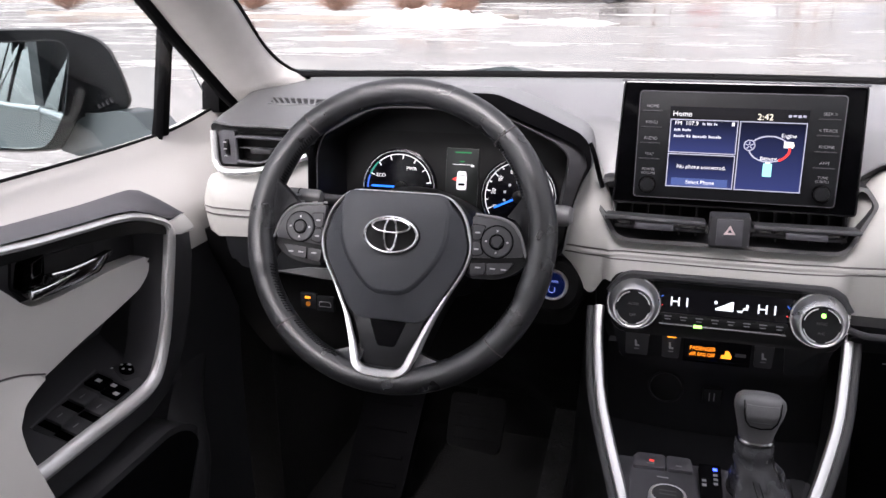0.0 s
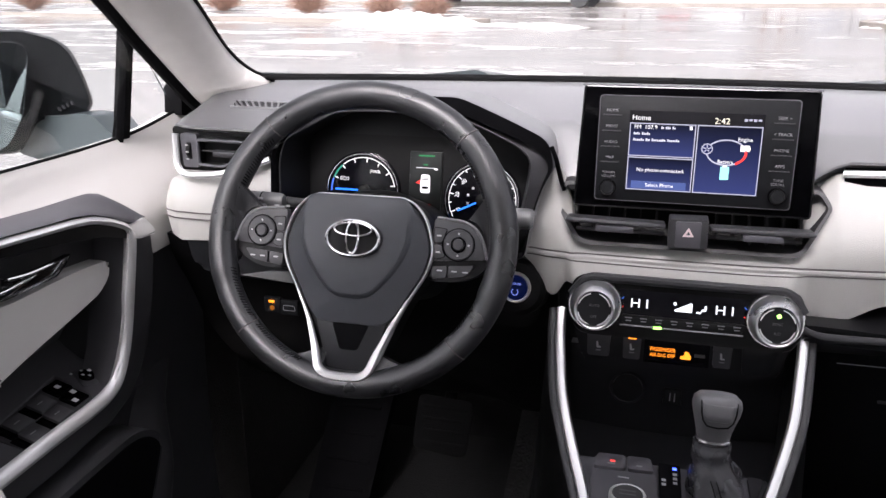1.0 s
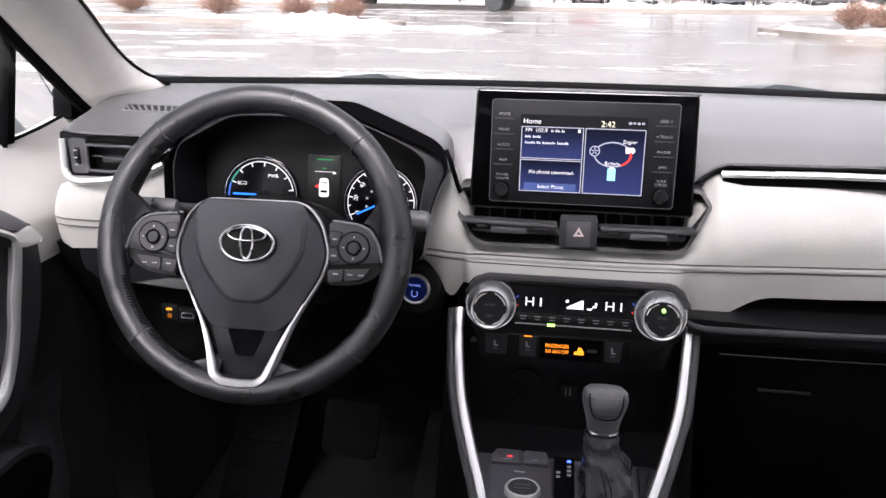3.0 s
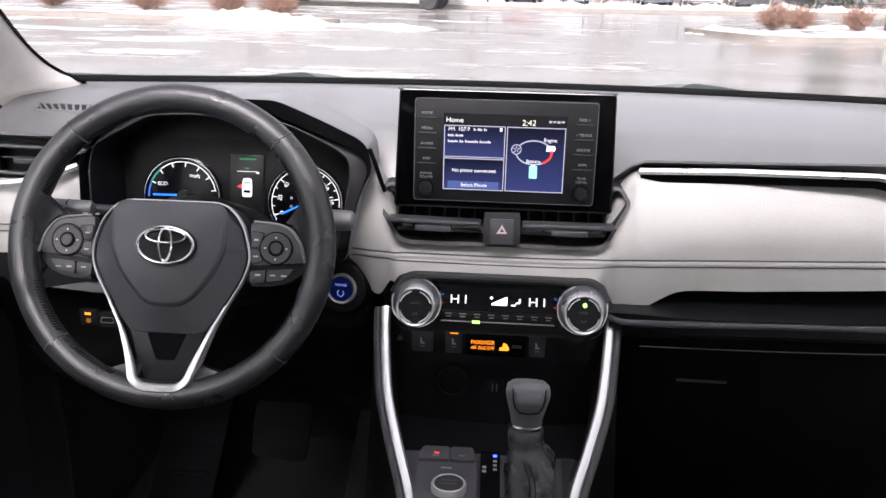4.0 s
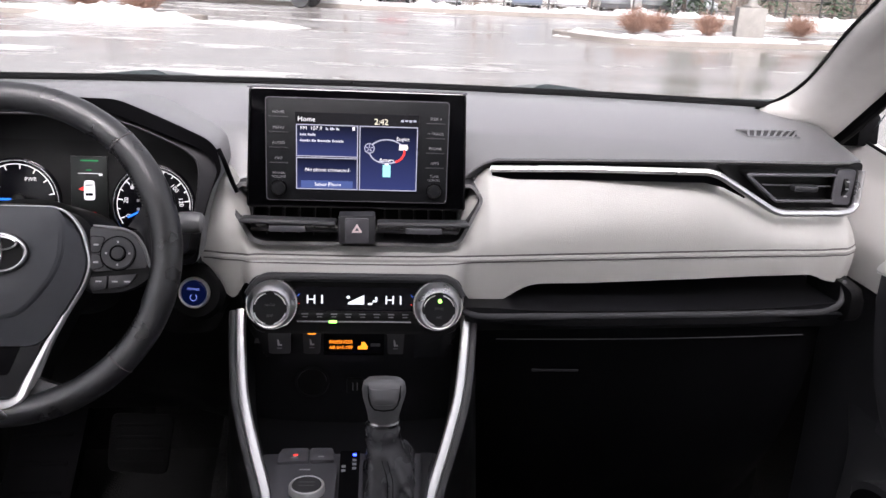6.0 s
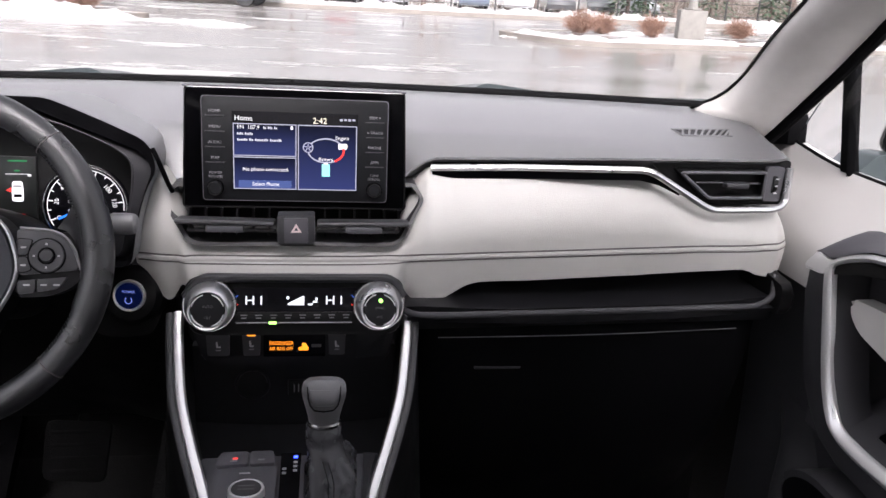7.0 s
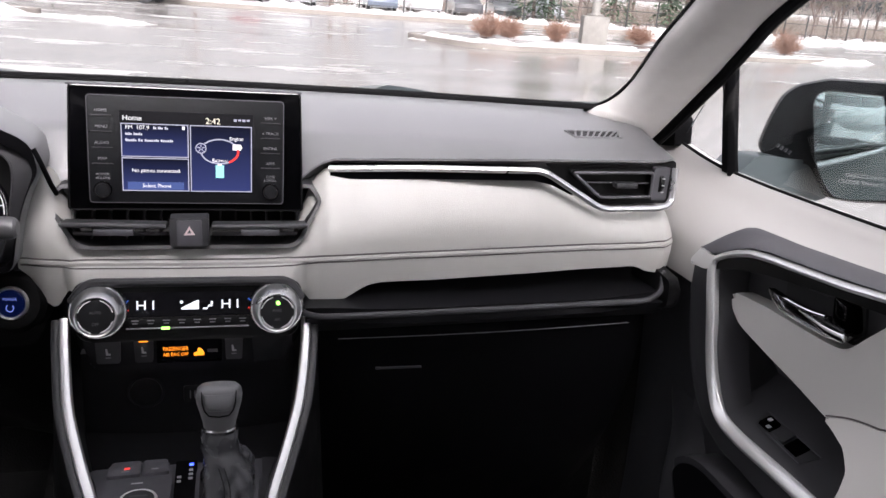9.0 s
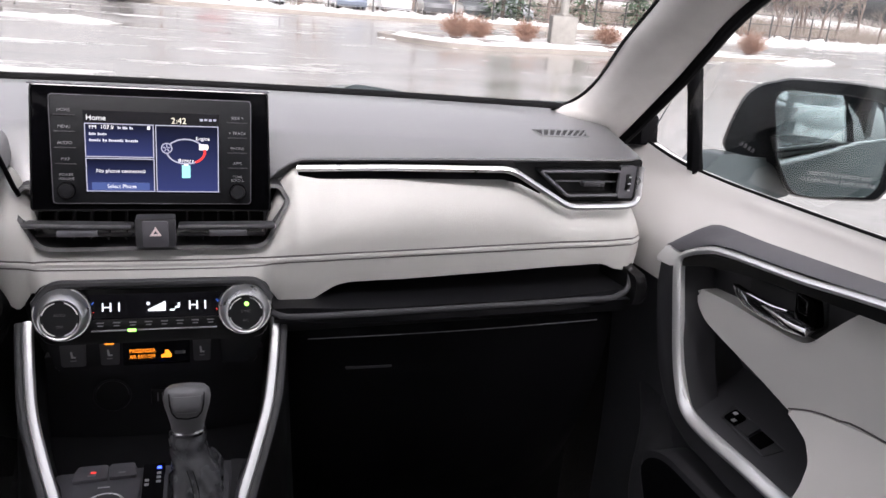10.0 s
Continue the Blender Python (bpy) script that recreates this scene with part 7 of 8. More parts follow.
# ---- outdoors ----
def ground_material(cover=0.0):
    m = bpy.data.materials.new("wet_asphalt_with_snow")
    m.use_nodes = True
    n, l = links_of(m)
    b = n["Principled BSDF"]
    co = n.new("ShaderNodeTexCoord")

    def noise_at(scale, detail, stretch=(1, 1, 1), rough=0.6):
        mp = n.new("ShaderNodeMapping")
        mp.inputs["Scale"].default_value = stretch
        l.new(co.outputs["Object"], mp.inputs["Vector"])
        t = n.new("ShaderNodeTexNoise")
        t.inputs["Scale"].default_value, t.inputs["Detail"].default_value, t.inputs["Roughness"].default_value = scale, detail, rough
        l.new(mp.outputs[0], t.inputs["Vector"])
        return t.outputs["Fac"]

    def ramp(value, a, c):
        r = n.new("ShaderNodeMapRange")
        r.inputs["From Min"].default_value, r.inputs["From Max"].default_value = a, c
        l.new(value, r.inputs["Value"])
        return r.outputs["Result"]

    # packed snow lies in long streaks, thicker on the left of the lot
    sep = n.new("ShaderNodeSeparateXYZ")
    l.new(co.outputs["Object"], sep.inputs[0])
    side = n.new("ShaderNodeMapRange")
    side.inputs["From Min"].default_value, side.inputs["From Max"].default_value = -9, 6
    side.inputs["To Min"].default_value, side.inputs["To Max"].default_value = -0.012 + cover, -0.10 + 2.6 * cover
    l.new(sep.outputs["X"], side.inputs["Value"])
    streak = noise_at(0.5, 10, (0.45, 1.15, 1), 0.66)
    add = n.new("ShaderNodeMath")
    l.new(streak, add.inputs[0]), l.new(side.outputs["Result"], add.inputs[1])
    fine = n.new("ShaderNodeMath")
    fine.operation = "MULTIPLY_ADD"
    fine.inputs[1].default_value = 0.46
    l.new(noise_at(3.2, 9, (0.24, 1.3, 1), 0.74), fine.inputs[0]), l.new(add.outputs[0], fine.inputs[2])
    snow = ramp(fine.outputs[0], 0.735, 0.83)
    wet = noise_at(0.16, 5, (0.5, 1.2, 1))
    asphalt = n.new("ShaderNodeMix")
    asphalt.data_type = "RGBA"
    asphalt.inputs["A"].default_value, asphalt.inputs["B"].default_value = (0.115, 0.106, 0.098, 1), (0.265, 0.250, 0.236, 1)
    l.new(noise_at(0.9, 8), asphalt.inputs["Factor"])
    mix = n.new("ShaderNodeMix")
    mix.data_type = "RGBA"
    mix.inputs["B"].default_value = (0.42, 0.412, 0.402, 1)
    l.new(snow, mix.inputs["Factor"]), l.new(asphalt.outputs["Result"], mix.inputs["A"])
    l.new(mix.outputs["Result"], b.inputs["Base Color"])
    gloss = n.new("ShaderNodeMapRange")
    gloss.inputs["From Min"].default_value, gloss.inputs["From Max"].default_value = 0.35, 0.65
    gloss.inputs["To Min"].default_value, gloss.inputs["To Max"].default_value = 0.08, 0.28
    l.new(wet, gloss.inputs["Value"])
    rm = n.new("ShaderNodeMix")
    rm.inputs["B"].default_value = 0.7
    l.new(snow, rm.inputs["Factor"]), l.new(gloss.outputs["Result"], rm.inputs["A"])
    l.new(rm.outputs["Result"], b.inputs["Roughness"])
    bump = n.new("ShaderNodeBump")
    bump.inputs["Strength"].default_value, bump.inputs["Distance"].default_value = 0.14, 0.02
    l.new(noise_at(3.0, 8), bump.inputs["Height"])
    l.new(bump.outputs["Normal"], b.inputs["Normal"])
    return m


M["ground"] = ground_material()
M["snow"] = surface("packed_snow", (0.455, 0.446, 0.436), 0.75, grain=0.9, grain_size=0.07, vary=0.30, vary_size=0.30)
M["kerb"] = surface("grey_kerb_concrete", (0.20, 0.178, 0.158), 0.8, grain=0.4, grain_size=0.02, vary=0.15, vary_size=0.6)
M["post"] = surface("weathered_concrete", (0.19, 0.18, 0.165), 0.85, grain=0.5, grain_size=0.015, vary=0.14, vary_size=0.25)
M["twig"] = surface("rusty_brown_twigs", (0.21, 0.115, 0.08), 0.8, vary=0.3, vary_size=0.1)
M["soil"] = surface("brown_mulch", (0.11, 0.07, 0.05), 0.9, grain=0.8, grain_size=0.03, vary=0.3, vary_size=0.2)
M["bark"] = surface("grey_brown_bark", (0.13, 0.10, 0.085), 0.9, grain=0.7, grain_size=0.03, vary=0.25, vary_size=0.2)
M["needle"] = surface("dark_green_needles", (0.045, 0.075, 0.04), 0.8, vary=0.3, vary_size=0.3)
M["dry_leaf"] = surface("dry_brown_leaves", (0.19, 0.158, 0.135), 0.85, vary=0.3, vary_size=0.4)
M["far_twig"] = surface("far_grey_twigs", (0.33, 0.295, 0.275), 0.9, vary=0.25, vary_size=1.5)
M["fence"] = surface("dark_fence_steel", (0.05, 0.05, 0.05), 0.6, metal=0.5, vary=0.1, vary_size=0.2)
M["tyre"] = surface("black_tyre_rubber", (0.02, 0.02, 0.021), 0.75, grain=0.3, grain_size=0.01, vary=0.1, vary_size=0.05)
M["wood"] = surface("grey_wood", (0.25, 0.22, 0.19), 0.8, grain=0.4, grain_size=0.02, vary=0.15, vary_size=0.4)

me_ground = slab(2, 2, lambda u, v: (-700 + 1400 * u, -500 + 1400 * v, 0), (0, 0, -0.3))
solid("ground", me_ground, M["ground"], "wet parking lot with streaks of packed snow", "ground", "structure")


def snow_bank(x0, y0, x1, y1, width, height, seed, label="bank of ploughed snow"):
    rnd = random.Random(seed)
    length = math.hypot(x1 - x0, y1 - y0)
    nu = max(8, int(length / 0.14))
    dx, dy = (x1 - x0) / length, (y1 - y0) / length

    def f(u, v):
        w = (v - 0.5) * width * (0.75 + 0.5 * noise.noise((u * length * 0.35, seed, 3)) + 0.30 * noise.noise((u * length * 1.7, seed, 9)) * (1 if v > 0.5 else -1))
        end = min(1, 6 * u, 6 * (1 - u))
        h = height * end * (1 - (2 * v - 1) ** 2) * (0.75 + 0.7 * noise.noise((u * length * 0.7 + seed, v * 2, 1)))
        h += 0.30 * height * end * noise.noise((u * length * 4.1, v * width * 5 + seed, 2))
        h += 0.25 * height * end * noise.noise((u * length * 2.4, v * width * 3 + seed, 7)) * (1 - abs(2 * v - 1))
        return (x0 + dx * u * length - dy * w, y0 + dy * u * length + dx * w, max(0.004, h + 0.01))

    return solid("snow_bank", slab(nu, 10, f, (0, 0, -0.05)), M["snow"], label, "snow", "structure", smooth=80)


M["slush"] = ground_material(0.055)


def island(name, outline, height, label):
    t = thing(name, (outline[0][0], outline[0][1], 0), label, "traffic island", kind="structure")
    poly = rounded(outline, 1.2, 6)
    cx, cy = sum(p[0] for p in poly) / len(poly), sum(p[1] for p in poly) / len(poly)
    inner = [(cx + (x - cx) * 0.975, cy + (y - cy) * 0.95) for x, y in poly]
    part("kerb", band(poly, inner, "z", 0.0, height), M["kerb"], t, "grey concrete kerb")
    part("bed", prism(inner, "z", 0.0, height - 0.02), M["slush"], t, "snow covered planting bed")
    return t


island("island_right", [(5.0, 24.9), (6.6, 21.0), (12.4, 22.4), (20.5, 24.6), (24.0, 26.5), (20.0, 29.5), (8.6, 27.4)], 0.13, "kerbed traffic island under snow")
snow_bank(5.3, 24.2, 9.0, 22.4, 0.8, 0.20, 3)
snow_bank(8.2, 22.9, 20.5, 25.8, 0.8, 0.20, 4)
snow_bank(5.6, 23.9, 7.0, 21.4, 0.6, 0.18, 31)
snow_bank(6.7, 21.55, 12.9, 23.0, 0.6, 0.19, 32)
snow_bank(12.4, 22.85, 20.8, 25.2, 0.6, 0.20, 33)
snow_bank(19.8, 24.3, 24.3, 26.7, 0.5, 0.18, 34)
snow_bank(8.6, 26.6, 13.0, 27.2, 0.9, 0.22, 5)
island("island_left", [(-27.0, 30.5), (-26.0, 27.3), (-13.0, 24.5), (-5.8, 23.4), (-4.6, 24.6), (-8.0, 27.0), (-16.0, 30.0)], 0.13, "kerbed traffic island under snow")
snow_bank(-13.0, 25.6, -5.2, 24.0, 1.2, 0.26, 6)
snow_bank(-9.6, 24.0, -5.0, 23.7, 1.2, 0.40, 7)
snow_bank(-26.0, 28.6, -14.0, 26.2, 1.4, 0.18, 8)
snow_bank(-4.9, 23.9, -1.9, 22.4, 0.8, 0.10, 9)


def shrub(x, y, r, h, seed, mat, label, category="shrub", group="bare shrubs"):
    rnd = random.Random(seed)
    bm = bmesh.new()
    for k in range(520):
        a, e = rnd.uniform(0, 2 * math.pi), rnd.uniform(0.1, 1.0)
        base = Vector((rnd.gauss(0, r * 0.22), rnd.gauss(0, r * 0.22), rnd.uniform(0, h * 0.25)))
        tip = Vector((math.cos(a) * r * e ** 0.7, math.sin(a) * r * e ** 0.7, h * rnd.uniform(0.35, 1.0) * (1 - 0.35 * e * e)))
        if rnd.random() < 0.55:
            base = base.lerp(tip, rnd.uniform(0.3, 0.6))
            tip = tip + Vector((rnd.gauss(0, 0.12), rnd.gauss(0, 0.12), rnd.gauss(0.02, 0.08)))
        side = Vector((rnd.uniform(-1, 1), rnd.uniform(-1, 1), 0.2)).normalized() * 0.006
        up = (tip - base).cross(side).normalized() * 0.006
        lo = [bm.verts.new(base + v) for v in (side, -side * 0.5 + up, -side * 0.5 - up)]
        hi = [bm.verts.new(tip + v * 0.5) for v in (side, -side * 0.5 + up, -side * 0.5 - up)]
        for i in range(3):
            j = (i + 1) % 3
            bm.faces.new((lo[i], lo[j], hi[j], hi[i]))
        bm.faces.new(hi)
        for q in range(2):
            c = base.lerp(tip, rnd.uniform(0.55, 1.0)) + Vector((rnd.gauss(0, 0.03), rnd.gauss(0, 0.03), rnd.gauss(0, 0.03)))
            d1 = Vector((rnd.uniform(-1, 1), rnd.uniform(-1, 1), rnd.uniform(-1, 1))).normalized() * 0.026
            d2 = Vector((rnd.uniform(-1, 1), rnd.uniform(-1, 1), rnd.uniform(-1, 1))).normalized() * 0.020
            bm.faces.new([bm.verts.new(c + v) for v in (d1, d2, -d1, -d2)])
    t = thing("shrub", (x, y, 0.10), label, category, group)
    bm.transform(Matrix.Translation((x, y, 0.10)))
    part("twigs", bm, mat, t)
    part("stem", joined(*[moved(turned([(0.025, 0), (0.018, h * 0.2), (0.006, h * 0.5)], 7), Matrix.Translation((x, y, 0.08)) @ pose(0, 0, 0, 14 * math.cos(2.1 * k), 14 * math.sin(2.1 * k), 40 * k)) for k in range(5)]), M["bark"], t)
    return t


RUST = "bare rusty brown shrub on a snowy island"
for k, (x, y, r, h) in enumerate(((8.1, 25.4, 0.62, 0.80), (9.0, 25.9, 0.52, 0.70), (10.5, 25.4, 0.50, 0.72), (14.5, 27.2, 0.58, 0.72), (20.3, 26.6, 0.65, 0.95))):
    shrub(x, y, r, h, 20 + k, M["twig"], RUST)
for k, (x, y, r, h) in enumerate(((-25.0, 29.0, 0.95, 1.05), (-16.4, 29.2, 0.8, 0.85), (-12.0, 27.4, 0.85, 0.9), (-8.6, 25.6, 0.75, 0.8), (-6.9, 25.2, 0.7, 0.8))):
    shrub(x, y, r, h, 40 + k, M["twig"], RUST)


def lamp_post(x, y):
    t = thing("lamp_post", (x, y, 0.1), "steel lamp post on a square concrete base", "lamp post")
    part("base", moved(box(-0.43, 0.43, -0.43, 0.43, 0.08, 1.02, 0.05), Matrix.Translation((x, y, 0)) @ pose(0, 0, 0, 0, 0, -16)), M["post"], t, "weathered concrete base")
    part("flange", moved(box(-0.2, 0.2, -0.2, 0.2, 1.02, 1.09, 0.01), Matrix.Translation((x, y, 0)) @ pose(0, 0, 0, 0, 0, 20)), M["post"], t)
    part("pole", moved(turned([(0.17, 1.09), (0.14, 1.15), (0.11, 7.5), (0, 7.5)], 16), Matrix.Translation((x, y, 0))), M["post"], t)
    part("lamp_head", box(x - 0.2, x + 0.6, y - 0.15, y + 0.15, 7.45, 7.6, 0.03), M["fence"], t)


lamp_post(11.95, 25.7)

# road kerb, verge and fence on the far side
KERB = [(-45, 43.0), (-22, 40.5), (-9.5, 39.6), (-2.0, 38.6), (6.0, 38.4), (14.0, 40.2), (24.0, 42.5), (45.0, 49.0), (80, 62)]


def kerb_at(x):
    return at(x, KERB)


line = [(-45 + 125 * i / 60, kerb_at(-45 + 125 * i / 60), 0.09) for i in range(61)]
solid("kerb_road", sweep(line, [(-0.12, -0.09), (0.12, -0.09), (0.12, 0.07), (0.08, 0.09), (-0.12, 0.09)], (0, 0, 1)), M["kerb"], "far concrete road kerb", "kerb", "structure")
solid("verge", slab(60, 3, lambda u, v: (-45 + 125 * u, kerb_at(-45 + 125 * u) + 0.15 + 4.0 * v, 0.16 + 0.10 * v * noise.noise((u * 60, v * 3, 2)) + 0.10 * v), (0, 0, -0.2)), M["snow"], "snowy verge along the road", "verge", "structure", smooth=80)
solid("snow_field", slab(40, 12, lambda u, v: (-45 + 160 * u, kerb_at(-45 + 160 * u) + 4.0 + 60 * v, 0.14 + 0.30 * noise.noise((u * 30, v * 9, 5)) * v + 2.5 * v * v), (0, 0, -0.4)), M["snow"], "snow covered field rising beyond the road", "field", "structure", smooth=80)
for k in range(9):
    x = -3 + 3.6 * k
    snow_bank(x, kerb_at(x) + 0.9, x + 3.4, kerb_at(x + 3.4) + 0.9, 1.4, 0.45, 60 + k)
for k in range(6):
    x = 22 + 6 * k
    snow_bank(x, kerb_at(x) - 0.3, x + 6.2, kerb_at(x + 6.2) - 0.3, 1.5, 0.45, 80 + k, "ploughed snow along the road edge")


def fence():
    t = thing("fence", (6, kerb_at(6) + 3.2, 0.15), "dark steel fence along the snowy verge", "fence")
    for k in range(24):
        x = -8 + 2.4 * k
        y = kerb_at(x) + 3.2
        part("post", box(x - 0.035, x + 0.035, y - 0.035, y + 0.035, 0.15, 1.9), M["fence"], t)
        x2 = x + 2.4
        for z in (0.5, 1.2, 1.85):
            part("rail", sweep([(x, y, z), (x2, kerb_at(x2) + 3.2, z)], [(-0.02, -0.02), (0.02, -0.02), (0.02, 0.02), (-0.02, 0.02)], (0, 0, 1)), M["fence"], t)


fence()


# parked cars beyond the fence
def parked_car(x, y, turn, colour, label):
    paint = surface("car_paint", colour, 0.3, metal=0.2, vary=0.05, vary_size=0.5, coat=0.8)
    t = thing("parked_car", (x, y, 0), label, "car", "cars parked beyond the fence")
    m = Matrix.Translation((x, y, 0)) @ pose(0, 0, 0, 0, 0, turn)
    side = [(-2.25, 0.35), (-2.3, 0.62), (-2.15, 0.86), (-1.35, 0.96), (-0.75, 1.38), (-0.2, 1.47), (0.7, 1.45), (1.45, 1.02), (2.15, 0.95), (2.28, 0.70), (2.25, 0.35)]
    sections = []
    for a, k, dz in ((-0.86, 0.92, 0.04), (-0.80, 1.0, 0.0), (0.80, 1.0, 0.0), (0.86, 0.92, 0.04)):
        sections.append([(px * (0.985 if abs(a) > 0.82 else 1), a if pz < 0.97 else a * (1 - 0.32 * (pz - 0.97) / 0.5), 0.35 + (pz - 0.35) * (1 if abs(a) < 0.82 else 0.97)) for px, pz in side])
    body = part("body", moved(loft(sections), m), paint, t)
    win = [(-1.18, 1.0), (-0.70, 1.34), (-0.18, 1.41), (0.66, 1.39), (1.25, 1.03)]
    for a in (-1, 1):
        ring = [(px, a * (0.835 - 0.25 * (pz - 0.97) / 0.5), pz) for px, pz in win]
        part("side_window", moved(loft([ring, [(px, py + a * 0.012, pz) for px, py, pz in ring]]), m), M["gloss"], body, "dark side window")
    for px in (-1.40, 1.40):
        for a in (-1, 1):
            w = part("wheel", moved(turned([(0.20, -0.1), (0.32, -0.09), (0.33, 0.09), (0.20, 0.1)], 24), m @ Matrix.Translation((px, a * 0.76, 0.33)) @ pose(0, 0, 0, 90)), M["tyre"], t)
            part("rim", moved(turned([(0.20, -0.105), (0.20, 0.105)], 20), m @ Matrix.Translation((px, a * 0.76, 0.33)) @ pose(0, 0, 0, 90)), M["satin"], w)


CARS = ((1.2, 47.5, 80, (0.16, 0.03, 0.03), "dark red"), (4.0, 48.0, 84, (0.35, 0.36, 0.38), "silver"), (8.6, 48.6, 86, (0.10, 0.12, 0.16), "blue-grey"), (11.4, 49.2, 84, (0.42, 0.42, 0.43), "white-grey"), (14.2, 49.8, 82, (0.06, 0.06, 0.065), "black"), (17.0, 50.6, 80, (0.055, 0.06, 0.062), "dark grey"), (20.2, 51.6, 82, (0.30, 0.31, 0.33), "silver"))
for x, y, turn, colour, word in CARS:
    parked_car(x, y, turn, colour, word + " saloon car parked beyond the fence")


# lorry trailer standing on the road at the far left
def lorry():
    t = thing("flatbed_lorry", (-6.5, 39.0, 0), "dark flatbed lorry standing on the far road", "lorry")
    m = Matrix.Translation((-6.6, 38.3, 0)) @ pose(0, 0, 0, 0, 0, -10)
    part("chassis", moved(box(-5.2, 4.6, -0.45, 0.45, 0.75, 0.98, 0.03), m), M["fence"], t)
    part("bed", moved(box(-5.4, 4.8, -1.2, 1.2, 1.02, 1.18, 0.02), m), M["wood"], t, "grey timber load bed")
    part("headboard", moved(box(-5.5, -5.35, -1.2, 1.2, 1.18, 2.6, 0.02), m), M["fence"], t)
    for px in (-3.4, 3.5):
        for a in (-1, 1):
            mm = m @ Matrix.Translation((px, a * 1.0, 0.42)) @ pose(0, 0, 0, 90)
            w = part("wheel", moved(turned([(0.24, -0.13), (0.40, -0.12), (0.42, -0.08), (0.42, 0.08), (0.40, 0.12), (0.24, 0.13)], 28), mm), M["tyre"], t)
            part("rim", moved(turned([(0.235, -0.11), (0.10, -0.09), (0.10, 0.09), (0.235, 0.11)], 24), mm), M["satin"], w, "bright steel rim")


lorry()


# ---- trees ----
def bare_tree(x, y, height, seed, leaves=0):
    rnd = random.Random(seed)
    trunk_bm, twig_bm, leaf_bm = bmesh.new(), bmesh.new(), bmesh.new()

    def limb(bm, a, b, r0, r1, n):
        way = (b - a).normalized()
        side = way.orthogonal().normalized()
        up = way.cross(side)
        lo = [bm.verts.new(a + (side * math.cos(2 * math.pi * k / n) + up * math.sin(2 * math.pi * k / n)) * r0) for k in range(n)]
        hi = [bm.verts.new(b + (side * math.cos(2 * math.pi * k / n) + up * math.sin(2 * math.pi * k / n)) * r1) for k in range(n)]
        for k in range(n):
            j = (k + 1) % n
            bm.faces.new((lo[k], lo[j], hi[j], hi[k]))

    def grow(a, way, length, r, depth):
        b = a + way * length
        limb(trunk_bm if depth < 2 else twig_bm, a, b, r, r * 0.68, 8 if depth == 0 else 5 if depth == 1 else 3)
        for k in range(leaves if depth >= 3 else 0):
            c = b + Vector((rnd.gauss(0, 0.22), rnd.gauss(0, 0.22), rnd.gauss(0, 0.2)))
            d1, d2 = [Vector((rnd.uniform(-1, 1), rnd.uniform(-1, 1), rnd.uniform(-1, 1))).normalized() * 0.085 for q in range(2)]
            leaf_bm.faces.new([leaf_bm.verts.new(c + v) for v in (d1, d2, -d1, -d2)])
        if depth >= 5:
            return
        for k in range(3 if depth < 4 else 2):
            v = Vector((rnd.gauss(0, 0.55), rnd.gauss(0, 0.55), rnd.uniform(-0.05, 0.5)))
            grow(a + way * length * rnd.uniform(0.55, 1.0), (way + v).normalized(), length * rnd.uniform(0.55, 0.8), r * 0.55, depth + 1)

    grow(Vector((x, y, 0)), Vector((rnd.gauss(0, 0.05), rnd.gauss(0, 0.05), 1)).normalized(), height * 0.32, height * 0.018, 0)
    t = thing("bare_tree", (x, y, 0), "winter tree with withered brown leaves" if leaves else "leafless winter tree with grey-brown bark", "tree", "winter trees")
    part("trunk", trunk_bm, M["bark"], t)
    crown = part("crown", twig_bm, M["bark"], t, "crown of bare twigs")
    if leaves:
        part("leaves", leaf_bm, M["dry_leaf"], crown, "withered brown leaves still hanging")


def fir(x, y, height, seed):
    rnd = random.Random(seed)
    t = thing("fir_tree", (x, y, 0), "dark green fir with drooping boughs", "tree", "fir trees")
    part("trunk", moved(turned([(height * 0.02, 0), (height * 0.012, height * 0.5), (0.01, height)], 8), Matrix.Translation((x, y, 0))), M["bark"], t)
    bm = bmesh.new()
    for k in range(1500):
        f = rnd.random() ** 0.8
        z = height * (0.06 + 0.92 * f)
        reach = height * 0.24 * (1 - f) + 0.15
        a, e = rnd.uniform(0, 2 * math.pi), rnd.uniform(0.25, 1)
        c = Vector((x + reach * e * math.cos(a), y + reach * e * math.sin(a), z - 0.25 * reach * e))
        out = Vector((math.cos(a), math.sin(a), -0.35 + rnd.gauss(0, 0.2))) * rnd.uniform(0.15, 0.32)
        side = Vector((-math.sin(a), math.cos(a), rnd.gauss(0, 0.3))) * rnd.uniform(0.05, 0.12)
        bm.faces.new([bm.verts.new(v) for v in (c - out * 0.4, c + side, c + out, c - side)])
    part("crown", bm, M["needle"], t)


rnd = random.Random(11)
for k, (x, y) in enumerate(((-2, 52), (5.5, 46), (7.2, 53), (12.2, 47), (15.8, 54), (22, 50), (26, 56), (31, 52), (36, 58), (40, 54), (45, 62), (50, 57), (56, 66), (60, 58), (66, 70), (30, 62), (42, 70), (52, 74), (33, 55), (38, 62), (43, 59), (47, 66), (53, 63), (58, 72), (63, 64), (35, 68), (48, 76), (27, 53))):
    bare_tree(x, y, rnd.uniform(6, 10), 100 + k)
for k, (x, y) in enumerate(((30, 50.5), (34, 54), (39, 53), (46, 57.5), (29, 56), (42, 63), (51, 61), (24, 53), (57, 63))):
    bare_tree(x, y, rnd.uniform(5, 7.5), 150 + k, 3)
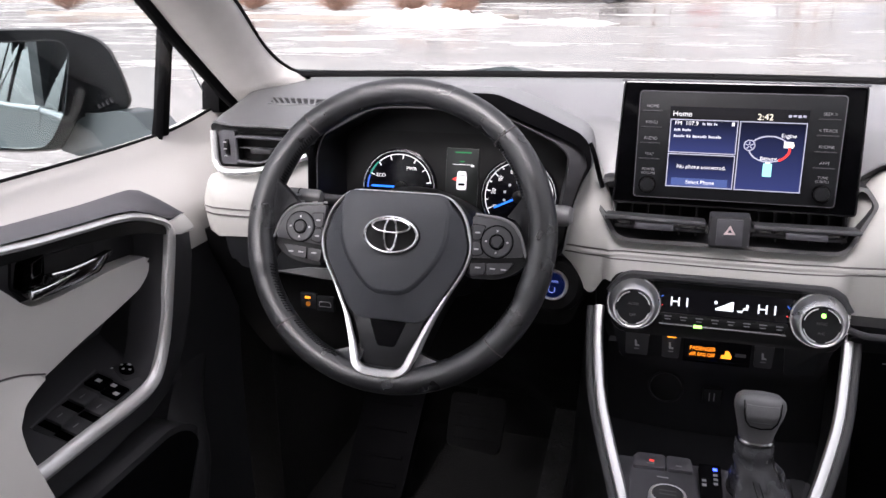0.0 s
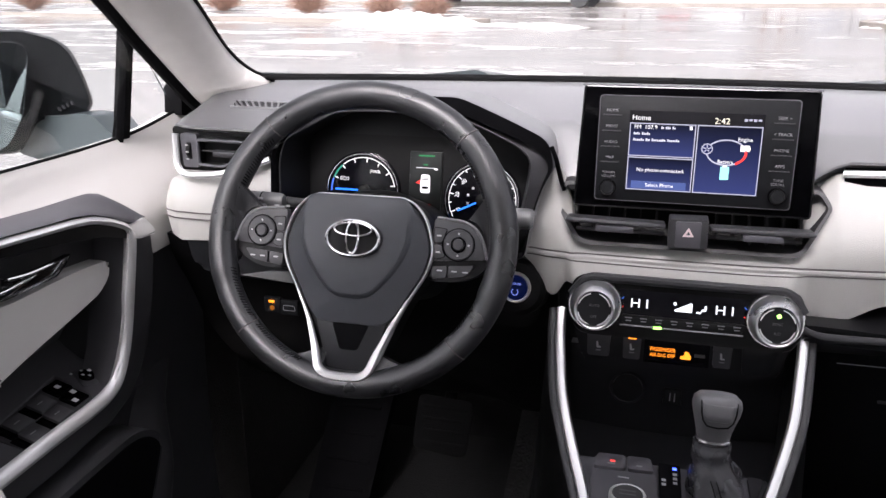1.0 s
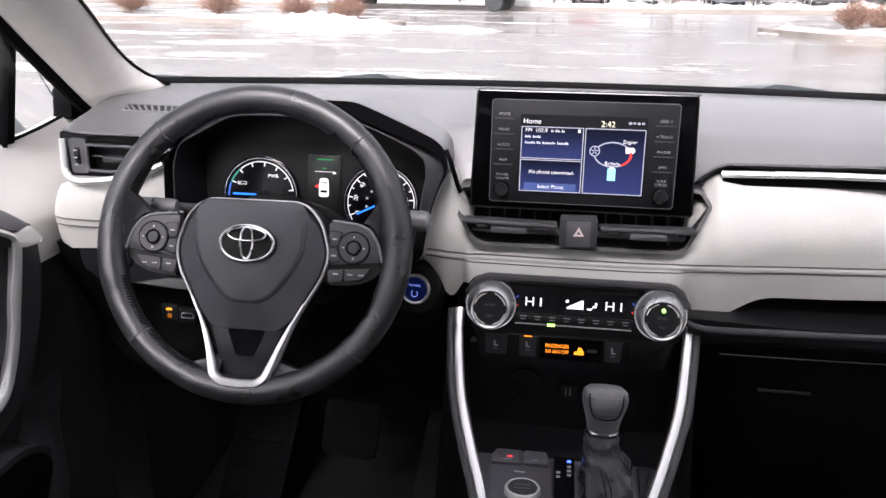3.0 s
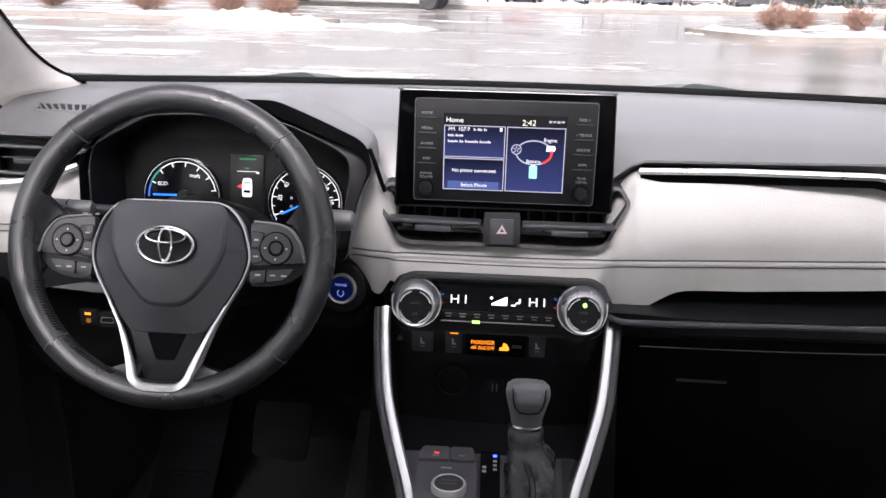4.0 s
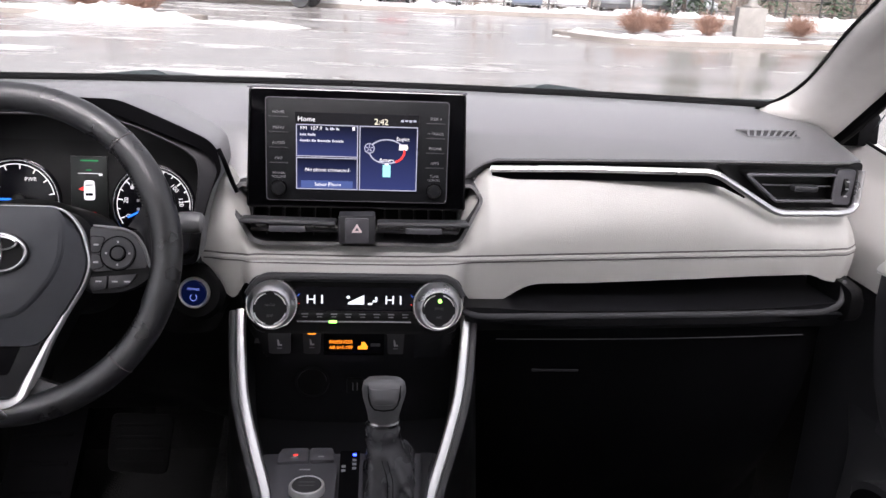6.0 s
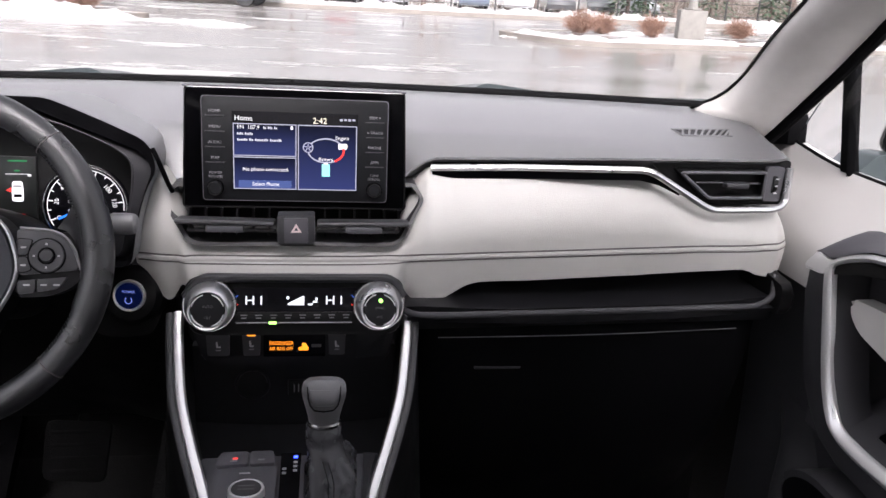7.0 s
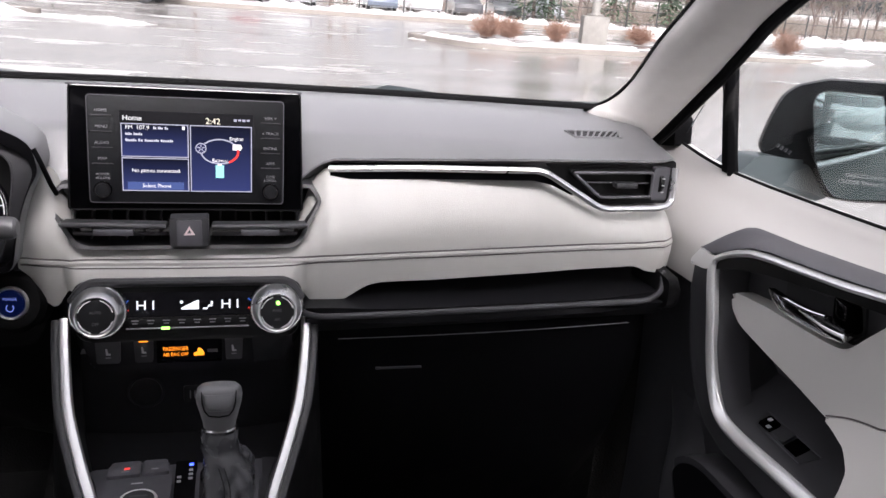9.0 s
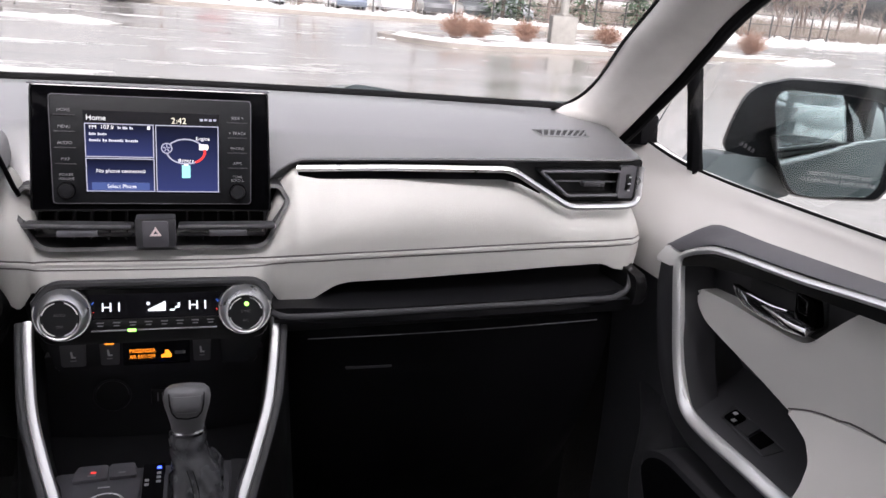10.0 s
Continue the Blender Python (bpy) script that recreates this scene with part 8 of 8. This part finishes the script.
for k, (x, y, h) in enumerate(((17.2, 45.5, 6.5), (19.0, 47.5, 7.5), (24.5, 50.0, 7.0), (28.0, 49.0, 5.5))):
    fir(x, y, h, 200 + k)


def thicket(name, x0, y0, x1, y1, depth, height, count, seed, mat, label, thin=0.012):
    """Many loose bushes of fine twigs, in uneven clumps."""
    rnd = random.Random(seed)
    verts, faces = [], []
    for k in range(count):
        u, w = rnd.random(), rnd.uniform(0, depth)
        clump = 0.35 + 0.65 * abs(noise.noise((u * 23.0 + seed, w * 0.35, 1.7)))
        foot = Vector((x0 + (x1 - x0) * u, y0 + (y1 - y0) * u + w, 0.05 + 2.5 * (max(0, w - 3) / 60) ** 2))
        h = height * clump * rnd.uniform(0.5, 1.25)
        for j in range(5):
            p = foot + Vector((rnd.gauss(0, 0.10 * h), rnd.gauss(0, 0.10 * h), 0))
            tip = p + Vector((rnd.gauss(0, 0.42 * h), rnd.gauss(0, 0.3 * h), h * rnd.uniform(0.4, 1.0)))
            mid = p.lerp(tip, 0.55) + Vector((rnd.gauss(0, 0.07 * h), rnd.gauss(0, 0.07 * h), 0.10 * h))
            side = Vector((rnd.uniform(-1, 1), rnd.uniform(-1, 1), 0)).normalized() * thin * rnd.uniform(0.5, 1.4)
            n = len(verts)
            verts += [p + side, p - side, mid - side * 0.6, mid + side * 0.6, tip]
            faces += [(n, n + 1, n + 2, n + 3), (n + 3, n + 2, n + 4)]
            twig = mid.lerp(tip, rnd.uniform(0.1, 0.7))
            end = twig + Vector((rnd.gauss(0, 0.22 * h), rnd.gauss(0, 0.22 * h), rnd.uniform(0.02, 0.22) * h))
            n = len(verts)
            verts += [twig + side * 0.5, twig - side * 0.5, end]
            faces.append((n, n + 1, n + 2))
    me = bpy.data.meshes.new(name)
    me.from_pydata(verts, [], faces)
    me.materials.append(mat)
    tagged(new(name, me), label, "undergrowth", "", "stuff")


thicket("undergrowth", -10, 46, 24, 47, 9, 1.6, 900, 5, M["dry_leaf"], "dry brown undergrowth beyond the fence")
thicket("undergrowth", 22, 48, 85, 70, 34, 3.4, 6500, 6, M["dry_leaf"], "dry grey-brown thicket beyond the road", 0.014)
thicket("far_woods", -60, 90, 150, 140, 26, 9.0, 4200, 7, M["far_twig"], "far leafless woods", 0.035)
